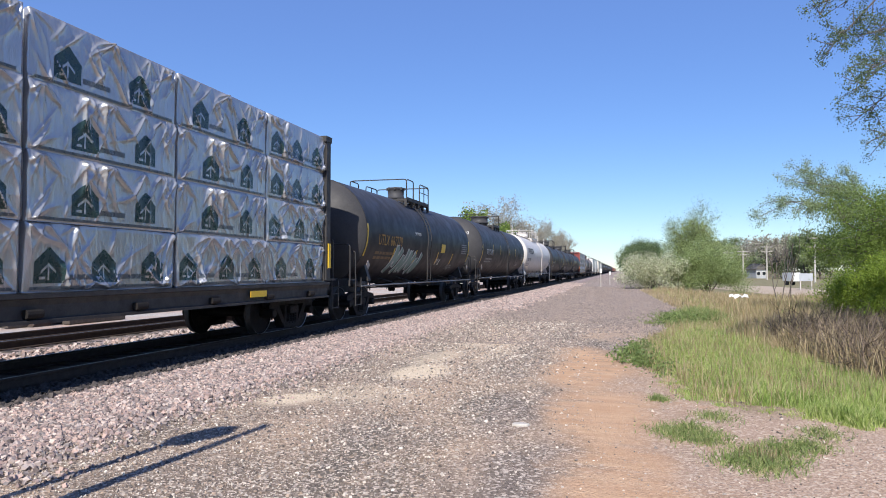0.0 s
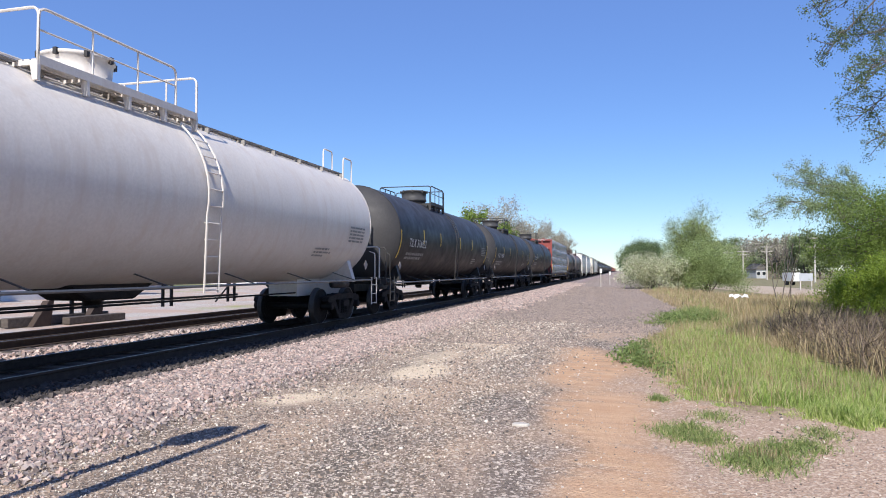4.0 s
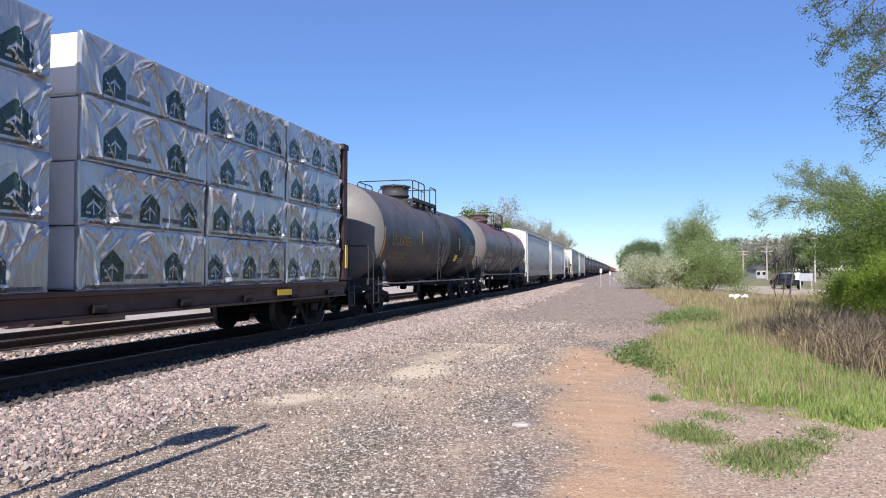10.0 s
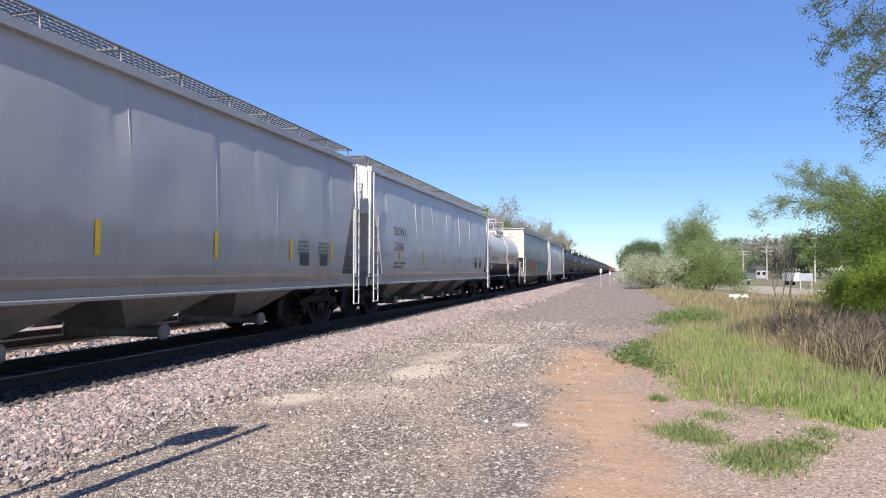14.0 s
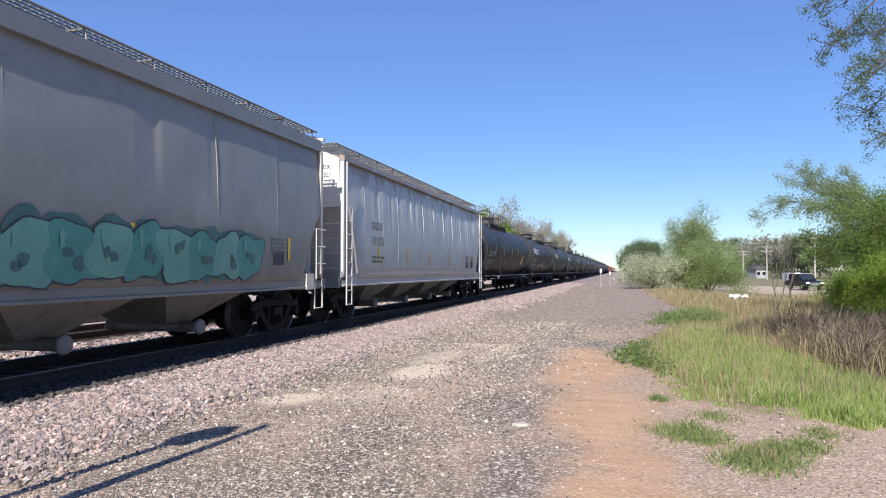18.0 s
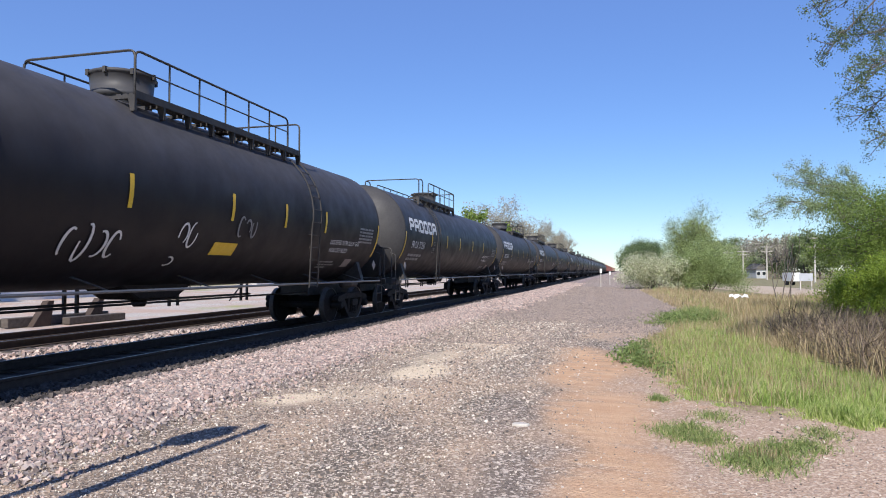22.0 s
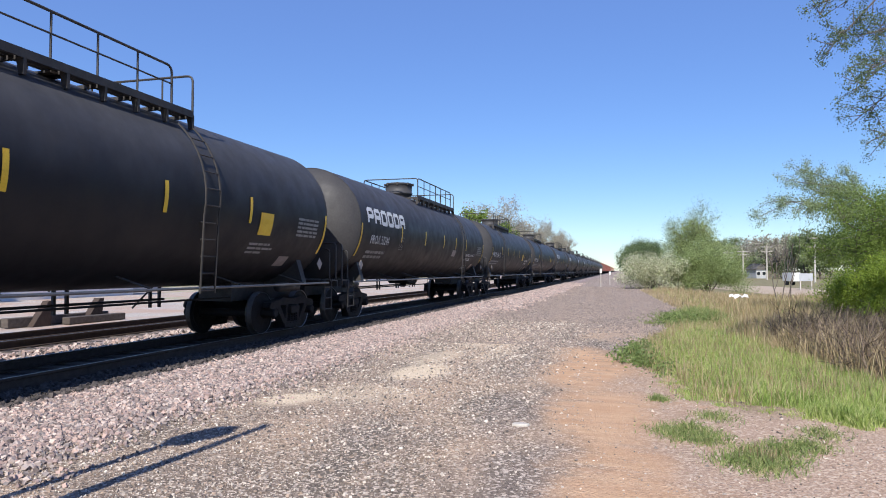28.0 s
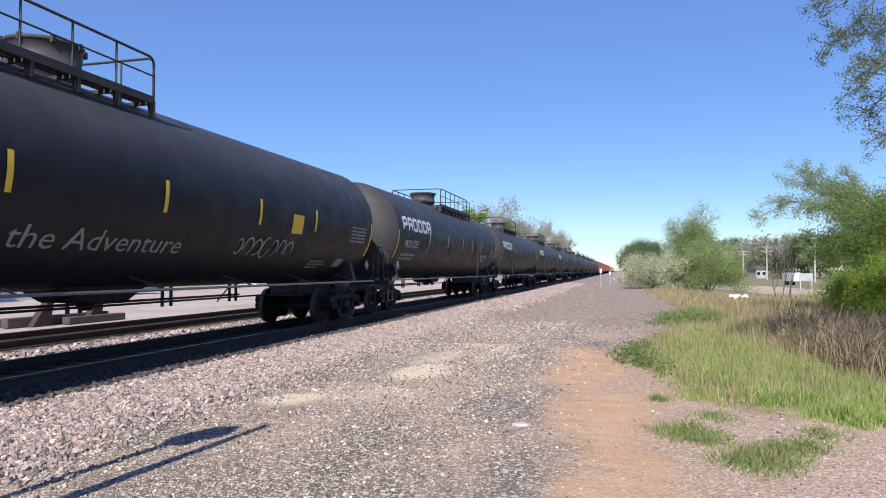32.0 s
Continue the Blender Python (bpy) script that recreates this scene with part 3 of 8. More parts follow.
def scatter(name, pts, sizes, material, label, category, flat=0.7, seed=1):
    """Loose angular stones, one mesh."""
    rng = np.random.default_rng(seed)
    n = len(pts)
    cube = np.array([(i, j, k) for i in (-1, 1) for j in (-1, 1) for k in (-1, 1)], float) * 0.5
    v = cube[None] * rng.uniform(0.55, 1.15, (n, 8, 3)) * rng.uniform(0.65, 1.25, (n, 1, 3)) * np.array([1, 1, flat])
    q = rng.normal(size=(n, 4))
    q /= np.linalg.norm(q, axis=1)[:, None]
    w, x, y, z = q.T
    R = np.stack([1 - 2 * (y * y + z * z), 2 * (x * y - z * w), 2 * (x * z + y * w), 2 * (x * y + z * w), 1 - 2 * (x * x + z * z), 2 * (y * z - x * w), 2 * (x * z - y * w), 2 * (y * z + x * w), 1 - 2 * (x * x + y * y)], 1).reshape(n, 3, 3)
    v = np.einsum("nij,nkj->nki", R, v) * sizes[:, None, None] + pts[:, None]
    face = np.array([(0, 1, 3, 2), (4, 6, 7, 5), (0, 4, 5, 1), (2, 3, 7, 6), (0, 2, 6, 4), (1, 5, 7, 3)])
    f = (face[None] + 8 * np.arange(n)[:, None, None]).reshape(-1, 4)
    me = bpy.data.meshes.new(name)
    me.vertices.add(n * 8)
    me.vertices.foreach_set("co", v.ravel())
    me.loops.add(len(f) * 4)
    me.loops.foreach_set("vertex_index", f.ravel())
    me.polygons.add(len(f))
    me.polygons.foreach_set("loop_start", np.arange(0, len(f) * 4, 4))
    me.polygons.foreach_set("use_smooth", np.zeros(len(f), bool))
    me.materials.append(material)
    me.update(calc_edges=True)
    ob = new(name, me)
    return tagged(ob, label, category, kind="stuff")


def stones():
    rng = np.random.default_rng(11)
    n = 90000
    y = 2.5 + 29 * rng.random(n) ** 1.8
    x = rng.uniform(-6.82, -5.15, n) + np.abs(rng.normal(0, 0.4, n)) * (rng.random(n) > 0.7)
    p = np.stack([x, y, ground_z(x, y) + rng.uniform(-0.004, 0.02, n)], 1)
    scatter("ballast_stones", p, rng.uniform(0.018, 0.058, n) * np.clip(1.05 - (x + 5) * 0.3, 0.5, 1.05), M["ballast"], "pinkish-grey crushed stone ballast beside the rails", "ballast", 0.75, 2)
    n = 26000
    y = 28 + 60 * rng.random(n) ** 1.3
    x = rng.uniform(-6.8, -5.0, n) + np.abs(rng.normal(0, 0.4, n))
    p = np.stack([x, y, ground_z(x, y) + 0.005], 1)
    scatter("ballast_stones", p, rng.uniform(0.06, 0.12, n), M["ballast"], "pinkish-grey crushed stone ballast farther along the rails", "ballast", 0.7, 6)
    n = 60000
    y = 15 + 55 * rng.random(n) ** 1.6
    x = rng.uniform(-5.0, 3.4, n)
    keep = rng.random(n) < np.where(y > 18.5, 1.0, np.interp(x, [-1.9, -1.0, 1.6], [1.0, 0.1, 0.05]))
    keep &= x < np.interp(y, [15, 19.2, 24.3, 27.0, 45.0], [0.6, 1.5, 2.3, 3.0, 3.4])
    x, y, n = x[keep], y[keep], int(keep.sum())
    p = np.stack([x, y, ground_z(x, y)], 1)
    scatter("lane_gravel", p, rng.uniform(0.02, 0.05, n), M["gravel_dull"], "grey and tan gravel farther along the lane", "gravel", 0.55, 7)
    n = 9000
    y = rng.uniform(2, 55, n)
    x = rng.uniform(-10.9, -9.9, n)
    p = np.stack([x, y, ground_z(x, y) + rng.uniform(0, 0.03, n)], 1)
    scatter("ballast_stones", p, rng.uniform(0.05, 0.12, n), M["ballast"], "pinkish-grey crushed stone between the two tracks", "ballast", 0.75, 3)
    n = 115000
    y = 2.3 + 20 * rng.random(n) ** 1.9
    x = rng.uniform(-5.3, 2.6, n)
    keep = rng.random(n) < np.interp(x, [-1.9, -1.0, -0.3, 0.6, 2.6], [1.0, 0.2, 0.03, 0.05, 0.2])
    for cx, cy, rx, ry in ((-3.28, 10.8, 0.5, 0.8), (-4.1, 7.9, 0.36, 0.5), (-3.4, 12.6, 0.4, 1.0), (-2.9, 16.2, 0.6, 1.6)):
        keep &= (((x - cx) / rx) ** 2 + ((y - cy) / ry) ** 2 > 0.5 + rng.random(n)) | (rng.random(n) < 0.25)
    x, y = x[keep], y[keep]
    p = np.stack([x, y, ground_z(x, y) + 0.001], 1)
    scatter("lane_gravel", p, np.where(rng.random(len(x)) < 0.12, rng.uniform(0.017, 0.03, len(x)), rng.uniform(0.006, 0.016, len(x))) * (0.75 + y / 14), M["gravel"], "small grey and tan gravel scattered over the lane", "gravel", 0.6, 4)

    # stones over the tie ends, coloured dark for the shade under the cars
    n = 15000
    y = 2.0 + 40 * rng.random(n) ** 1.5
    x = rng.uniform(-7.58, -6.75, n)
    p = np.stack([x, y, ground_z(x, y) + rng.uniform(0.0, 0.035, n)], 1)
    scatter("track_ballast", p, rng.uniform(0.04, 0.085, n), M["shade_stone"], "ballast over the tie ends, its colour darkened for the cars' shade", "ballast", 0.75, 8)


stones()


# ---- tracks ----
def rail_mesh(y0, y1):
    prof = [(-0.07, -0.17), (0.07, -0.17), (0.07, -0.155), (0.012, -0.14), (0.012, -0.045), (0.036, -0.03), (0.036, -0.004), (0.03, -0.0005), (-0.03, -0.0005), (-0.036, -0.004), (-0.036, -0.03), (-0.012, -0.045), (-0.012, -0.14), (-0.07, -0.155)]
    bm = new_bm()
    prism(bm, prof, "y", y0, y1)
    return bm


def build_track(x, label, near):
    tr = thing("railway_track", label, "railway track", kind="structure", at=pose(x, 0, 0))
    for s in (-0.752, 0.752):
        r = part("rail", rail_mesh(-60, 1500), M["rail"], tr, "rusty steel rail with a polished head", at=pose(s, 0, 0))
        bm = new_bm()
        box(bm, (0, 720, 0.0012), (0.034, 1560, 0.003))
        part("running_surface", bm, M["railhead"], r, "polished running surface")
    bm = new_bm()
    box(bm, (0, 0, 0), (2.6, 0.22, 0.17))
    bevel(bm, 0.012)
    me = bpy.data.meshes.new("tie")
    bm.to_mesh(me)
    bm.free()
    me.materials.append(M["tie"])
    rnd = random.Random(int(-x * 10))
    y = -4.0
    for k in range(near):
        shared("tie", me, tr, pose(rnd.uniform(-0.04, 0.04), y, -0.257 + rnd.uniform(-0.006, 0.004), 0, 0, rnd.uniform(-1.0, 1.0)))
        y += 0.5
    bm = new_bm()
    while y < 420:
        box(bm, (0, y, -0.257), (2.6, 0.22, 0.17))
        y += 0.5
    tagged(part("ties", bm, M["tie"], tr), kind="stuff")
    return tr


build_track(TRACK_X, "ballasted main track with steel rails on timber ties", 160)
build_track(TRACK2_X, "rusty side track with steel rails on timber ties", 160)


# ---- train ----
# distance that the train has run, in metres, at each time
RUN = [(0.0, 0.0), (4.0, 50.69), (8.0, 101.5), (12.0, 152.64), (16.0, 204.29), (20.0, 256.66), (24.0, 309.93), (28.0, 364.31), (32.0, 419.98)]
RUN_T, RUN_D = [r[0] for r in RUN], [r[1] for r in RUN]
MOVING = []      # (thing, x, y at the start, z)
WHEELS = []      # (wheelset, y of its axle at the start)
WHEEL_R = 0.457


def wheelset_mesh():
    bm = new_bm()
    for s in (-1, 1):
        prof = [(0.0, 0.0), (0.0, 0.1), (0.03, 0.12), (0.02, 0.3), (0.0, 0.39), (0.0, 0.448), (0.008, WHEEL_R), (-0.095, WHEEL_R + 0.004), (-0.1, WHEEL_R + 0.026), (-0.13, WHEEL_R + 0.026), (-0.135, 0.39), (-0.08, 0.3), (-0.07, 0.12), (-0.1, 0.1), (-0.1, 0.0)]
        lathe(bm, [(s * (0.80 + a), r) for a, r in prof], 36, "x")
        lathe(bm, [(s * 0.74, 0.085), (s * 1.07, 0.08), (s * 1.07, 0.0)], 14, "x")
    lathe(bm, [(-0.78, 0.085), (0.78, 0.085)], 14, "x")
    bmesh.ops.recalc_face_normals(bm, faces=bm.faces)
    me = bpy.data.meshes.new("wheelset")
    bm.to_mesh(me)
    bm.free()
    me.materials.append(M["wheel"])
    me.materials.append(M["tread"])
    me.materials.append(M["rim"])
    for q in me.polygons:
        c = q.center
        rad = math.hypot(c.y, c.z)
        q.material_index = (2 if abs(c.x) > 0.8 and rad < WHEEL_R else 1) if rad > 0.45 else 0
        q.use_smooth = abs(q.normal.x) < 0.5
    return me


def side_frame_mesh():
    """Cast side frame: arched top, slim ends over the bearings, sloping lower chord with openings."""
    bm = new_bm()
    for s in (-1, 1):
        prism(bm, [(0, 0.63), (s * 0.45, 0.66), (s * 0.62, 0.63), (s * 1.02, 0.585), (s * 1.06, 0.5), (s * 1.02, 0.47), (s * 0.74, 0.47), (s * 0.6, 0.52), (0, 0.52)], "x", -0.07, 0.07)
        prism(bm, [(s * 0.74, 0.48), (s * 0.62, 0.56), (s * 0.3, 0.2), (s * 0.32, 0.13), (s * 0.4, 0.15)], "x", -0.065, 0.065)
        prism(bm, [(s * 0.2, 0.53), (s * 0.3, 0.53), (s * 0.34, 0.2), (s * 0.24, 0.2)], "x", -0.06, 0.06)
        lathe(bm, [(-0.09, 0.0), (-0.09, 0.1), (0.1, 0.1), (0.115, 0.085), (0.115, 0)], 16, "x", (0, s * 0.9, 0.457))
    prism(bm, [(-0.42, 0.2), (0.42, 0.2), (0.38, 0.1), (-0.38, 0.1)], "x", -0.075, 0.075)
    bmesh.ops.recalc_face_normals(bm, faces=bm.faces)
    for v in bm.verts:
        v.co.z = 0.1 + (v.co.z - 0.1) * (1.22 if abs(abs(v.co.y) - 0.9) > 0.11 else 1.0)
        v.co.x *= 1.35
    me = bpy.data.meshes.new("side_frame")
    bm.to_mesh(me)
    bm.free()
    me.materials.append(M["truck"])
    return me


def spring_mesh():
    bm = new_bm()
    for y in (-0.13, 0.0, 0.13):
        for x in (-0.06, 0.06):
            pts = [(x + 0.045 * math.cos(a), y + 0.045 * math.sin(a), 0.2 + 0.2 * a / (2 * math.pi * 4)) for a in (2 * math.pi * 4 * k / 40 for k in range(41))]
            tube(bm, pts, 0.016, 5)
    bmesh.ops.recalc_face_normals(bm, faces=bm.faces)
    me = bpy.data.meshes.new("spring_group")
    bm.to_mesh(me)
    bm.free()
    me.materials.append(M["truck"])
    return me


ME_WHEEL, ME_FRAME, ME_SPRING = wheelset_mesh(), side_frame_mesh(), spring_mesh()


def bolster_mesh():
    bm = new_bm()
    prism(bm, [(-1.15, 0.42), (-0.5, 0.36), (0.5, 0.36), (1.15, 0.42), (1.15, 0.58), (0.4, 0.68), (-0.4, 0.68), (-1.15, 0.58)], "y", -0.2, 0.2)
    lathe(bm, [(0.66, 0.0), (0.66, 0.22), (0.74, 0.22), (0.74, 0.0)], 16, "z")
    for s in (-1, 1):
        box(bm, (0, s * 0.37, 0.42), (1.5, 0.06, 0.09))
        for u in (-1, 1):
            box(bm, (u * 0.75, s * 0.41, 0.45), (0.12, 0.07, 0.34))
    bmesh.ops.recalc_face_normals(bm, faces=bm.faces)
    me = bpy.data.meshes.new("truck")
    bm.to_mesh(me)
    bm.free()
    me.materials.append(M["truck"])
    return me


ME_BOLSTER = bolster_mesh()


def trucks(car, y0, centre, near=True):
    """Two four-wheel trucks under a car."""
    for s in (-1, 1):
        tr = shared("truck", ME_BOLSTER, car, pose(0, s * centre, 0), "four-wheel cast steel truck")
        for u in (-1, 1):
            shared("side_frame", ME_FRAME, tr, pose(u * 0.99, 0, 0))
            tagged(shared("spring_group", ME_SPRING, tr, pose(u * 0.99, 0, 0)), kind="stuff")
        for w in (-0.9, 0.9):
            ws = shared("wheelset", ME_WHEEL, tr, pose(0, w, WHEEL_R), "steel wheels with bright worn treads")
            if near:
                WHEELS.append((ws, w, y0 + s * centre + w))


def coupler(car, y, s):
    bm = new_bm()
    box(bm, (0, y - s * 0.45, 0.88), (0.16, 0.9, 0.18))
    prism(bm, [(-0.14, y - s * 0.1), (0.13, y - s * 0.12), (0.16, y + s * 0.06), (0.05, y + s * 0.12), (-0.15, y + s * 0.05)], "z", 0.74, 1.02)
    part("coupler", bm, M["truck"], car)
    bm = new_bm()
    tube(bm, [(0.35, y - s * 0.6, 0.86), (0.36, y - s * 0.3, 0.6), (0.28, y - s * 0.05, 0.42), (0.2, y + s * 0.12, 0.5)], 0.03, 7)
    part("air_hose", bm, M["rubber"], car, "black rubber air hose")


def tank_place(R, zc, y, up):
    """Maps (across, up) onto the near side of a tank, starting at y and at the height up."""
    a0 = math.asin(max(-1, min(1, (up - zc) / R)))
    def place(u, v):
        a = a0 + v / R
        return ((R + 0.011) * math.cos(a), y + u, zc + (R + 0.011) * math.sin(a))
    return place


def logo_blocks(h):
    """A word mark reduced to six plain rounded frames."""
    out = []
    w, t = h * 1.1, h * 0.26
    for k in range(6):
        u = k * w * 1.16
        one = []
        one += [bar_grid(t, h * 0.86, 1, 4, u, h * 0.07), bar_grid(w - t, t, 3, 1, u + t * 0.6, h * 0.8), bar_grid(t, h * (0.86 if k not in (0,) else 0.5), 1, 4, u + w - t, h * (0.07 if k else 0.42))]
        one.append(bar_grid(w - t, t, 3, 1, u + t * 0.6, h * (0.0 if k in (2, 3, 4) else 0.34)))
        out.append(joined_shapes(one))
    return out


def fitted(word, wide, cap):
    """A word scaled to a width and a capital height."""
    vs, fs = letters(word, 1.0)
    x0, x1, top = min(v[0] for v in vs), max(v[0] for v in vs), max(v[1] for v in vs)
    return [((x - x0) * wide / (x1 - x0), y * cap / top) for x, y in vs], fs


def curl_shapes(rnd, w, h, n, t):
    """Loose sprayed strokes: thick bent bands, no letters."""
    out = []
    for k in range(n):
        u = w * (k + 0.15) / n
        pts = []
        a, turn = rnd.uniform(0, 6.28), rnd.choice((-1, 1)) * rnd.uniform(3.0, 5.2)
        rx, ry = w / n * rnd.uniform(0.3, 0.5), h * rnd.uniform(0.3, 0.48)
        for j in range(13):
            b = a + turn * j / 12
            pts.append((u + w / n * 0.4 + rx * math.cos(b), h / 2 + ry * math.sin(b)))
        vs, fs = [], []
        for j, q in enumerate(pts):
            p0, p1 = pts[max(j - 1, 0)], pts[min(j + 1, 12)]
            dx, dy = p1[0] - p0[0], p1[1] - p0[1]
            d = math.hypot(dx, dy) + 1e-6
            tt = t * (0.6 + 0.4 * math.sin(3.14 * j / 12))
            vs += [(q[0] - dy / d * tt, q[1] + dx / d * tt), (q[0] + dy / d * tt, q[1] - dx / d * tt)]
            if j:
                fs.append((2 * j - 2, 2 * j - 1, 2 * j + 1, 2 * j))
        out.append((vs, fs))
    return out


def swollen(rnd, cu, cv, ru, rv, rough):
    """A rounded, bumpy patch as rings round its centre."""
    m, rings = 28, 4
    a0, b0, lean = rnd.uniform(0, 6.28), rnd.uniform(0, 6.28), rnd.uniform(-0.25, 0.25)
    vs, fs = [(cu, cv)], []
    for i in range(1, rings + 1):
        for k in range(m):
            a = 2 * math.pi * k / m
            c, d = math.cos(a), math.sin(a)
            box_like = 1 / max(abs(c), abs(d)) ** 0.55
            f = i / rings * box_like * (1 + rough * (0.6 * math.sin(3 * a + a0) + 0.4 * math.sin(5 * a + b0)))
            vs.append((cu + ru * f * c + lean * rv * f * d, cv + rv * f * d))
    for k in range(m):
        fs.append((0, 1 + k, 1 + (k + 1) % m))
        for i in range(rings - 1):
            a, b = 1 + i * m, 1 + (i + 1) * m
            fs.append((a + k, b + k, b + (k + 1) % m, a + (k + 1) % m))
    return vs, fs


def zig_shapes(rnd, w, h, n, t):
    """Angular sprayed strokes: thick zigzags, no letters."""
    out = []
    for k in range(n):
        u0, u1 = w * k / n, w * (k + 0.92) / n
        pts = [(u0, h * rnd.uniform(0, 0.2)), (u0 + (u1 - u0) * 0.35, h * rnd.uniform(0.8, 1.05)), (u0 + (u1 - u0) * 0.62, h * rnd.uniform(0.25, 0.5)), (u1, h * rnd.uniform(0.75, 1.0))]
        if k % 2:
            pts = [(u0 + u1 - a, h - b) for a, b in pts[::-1]]
        for a, b in zip(pts, pts[1:]):
            dx, dy = b[0] - a[0], b[1] - a[1]
            d = math.hypot(dx, dy)
            ox, oy = -dy / d * t, dx / d * t
            ex, ey = dx / d * t * 0.6, dy / d * t * 0.6
            vs = []
            for m in range(9):
                f = m / 8
                x, y = a[0] - ex + (dx + 2 * ex) * f, a[1] - ey + (dy + 2 * ey) * f
                vs += [(x + ox, y + oy), (x, y), (x - ox, y - oy)]
            out.append((vs, [(3 * m + q, 3 * m + q + 1, 3 * m + q + 4, 3 * m + q + 3) for m in range(8) for q in (0, 1)]))
    return out


def tank_car(front, rear, label, paint="black", R=1.55, zc=2.78, deck=(-5.0, 0.5), dome=-0.6, ladder=-4.5, mark=None, mark_mat="stencil", logo=None, stripes=(), spray=(), detail=True, rails="steel", belly=None, dome_r=0.54, two_rails=True, head_mark=None, top=None, panel=None, words=(), pitch_end=0.95, far=False, band=None, walkway=False, boxed=None, stripe_z=2.3, end_stripes=True):
    """A tank car between the seams front and rear (metres along the train at the start)."""
    y0, half = (front + rear) / 2, (rear - front) / 2
    car = thing("tank_car", label, "tank car", "cars of the freight train", at=pose(TRACK_X, y0, 0))
    MOVING.append((car, TRACK_X, y0, 0.0))
    rnd = random.Random(int(front * 10))
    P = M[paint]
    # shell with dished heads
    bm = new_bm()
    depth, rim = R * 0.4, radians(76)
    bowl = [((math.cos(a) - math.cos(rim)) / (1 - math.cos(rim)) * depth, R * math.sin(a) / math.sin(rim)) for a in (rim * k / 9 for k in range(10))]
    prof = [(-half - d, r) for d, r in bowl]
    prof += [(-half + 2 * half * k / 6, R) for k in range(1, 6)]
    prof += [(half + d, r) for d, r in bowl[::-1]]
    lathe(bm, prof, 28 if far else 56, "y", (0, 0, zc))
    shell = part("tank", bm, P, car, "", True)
    shell.data.set_sharp_from_angle(angle=radians(21))
    if paint in ("black", "black2", "brownish", "rust", "greytank"):
        # road dust over the dished heads
        shell.data.materials.append(M["greyhead" if paint in ("rust", "greytank") else "dusty"])
        for q in shell.data.polygons:
            if abs(q.center.y) > half + 0.03:
                q.material_index = 1
    if top:
        bm = new_bm()
        for a0, a1, mat in top:
            n, m = 16, 10
            rows = []
            for j in range(n + 1):
                a = radians(a0 + (a1 - a0) * j / n)
                rows.append([bm.verts.new(((R + 0.006) * math.cos(a), -half + 2 * half * i / m, zc + (R + 0.006) * math.sin(a))) for i in range(m + 1)])
            for r0, r1 in zip(rows, rows[1:]):
                for i in range(m):
                    bm.faces.new((r0[i], r0[i + 1], r1[i + 1], r1[i]))
        part("paint_band", bm, M[top[0][2]], shell, "", True)
    if band:
        bm = new_bm()
        lathe(bm, [(band[0] - half, R + 0.004), (band[0] - half, R + 0.008), (half - 0.05, R + 0.008), (half - 0.05, R + 0.004)], 56, "y", (0, 0, zc))
        part("paint_band", bm, M[band[1]], shell, "black painted band round the shell", True)
    if belly:
        bm = new_bm()
        n = 24
        prev = None
        for j in range(n + 1):
            a = math.pi + 0.5 + (math.pi - 1.0) * j / n
            row = [bm.verts.new(((R + 0.006) * math.cos(a), y, zc + (R + 0.006) * math.sin(a))) for y in (-half * 0.98, half * 0.98)]
            if prev:
                bm.faces.new((prev[0], prev[1], row[1], row[0]))
            prev = row
        part("paint_band", bm, M[belly], shell, "black lower half of the shell", True)
    for s in (-1, 1):
        bm = new_bm()
        lathe(bm, [(s * half - 0.02, R + 0.001), (s * half - 0.02, R + 0.006), (s * half + 0.02, R + 0.006), (s * half + 0.02, R + 0.001)], 28 if far else 56, "y", (0, 0, zc))
        part("weld_seam", bm, P, shell, "", True)
    # stub sills, bolsters, end platforms
    end = half + pitch_end
    for s in (-1, 1):
        bm = new_bm()
        box(bm, (0, s * (half - 0.6), 0.95), (0.8, 3.2, 0.44))
        prism(bm, [(-1.35, 1.08), (1.35, 1.08), (1.35, 1.14), (1.18, 1.7), (0.9, 1.42), (0.5, 1.26), (-0.5, 1.26), (-0.9, 1.42), (-1.18, 1.7), (-1.35, 1.14)], "y", s * (half - 0.7) - 0.1, s * (half - 0.7) + 0.1)
        part("bolster", bm, M["white" if paint == "white" and not belly else "steel"], car)
        if belly and s > 0:
            bm = new_bm()
            lathe(bm, [(0.2, 0), (0.22, 0.15), (0.28, 0.2), (1.3, 0.2), (1.36, 0.15), (1.38, 0)], 16, "x", (0, end - 0.3, 1.4))
            tank = part("end_reservoir", bm, M["steel"], car, "small dark cylinder on the end platform", True)
            bm = new_bm()
            box(bm, (0, 0, 0), (0.012, 0.26, 0.26), Matrix.Translation((1.39, end - 0.3, 1.42)) @ Matrix.Rotation(math.pi / 4, 4, "X"))
            part("placard", bm, M["yellow"], tank, "yellow diamond placard")
        bm = new_bm()
        box(bm, (0, s * (end - 0.2), 1.14), (2.9, 0.42, 0.035))
        box(bm, (0, s * (end + 0.02), 1.06), (2.9, 0.03, 0.16))
        for k in range(9):
            box(bm, (-1.2 + 0.3 * k, s * (end - 0.2), 1.165), (0.02, 0.4, 0.02))
        part("end_platform", bm, M["steel"], car)
        coupler(car, s * (end + 0.28), s)
        if far:
            continue
        bm = new_bm()
        ye = s * (end - 0.02)
        tube(bm, rounded([(-1.42, ye, 1.12), (-1.42, ye, 2.1), (1.42, ye, 2.1), (1.42, ye, 1.12)], 0.12), 0.021, 6)
        part("end_handrail", bm, M[rails], car, "bent pipe end handrail")
        for u in (-1, 1):
            bm = new_bm()
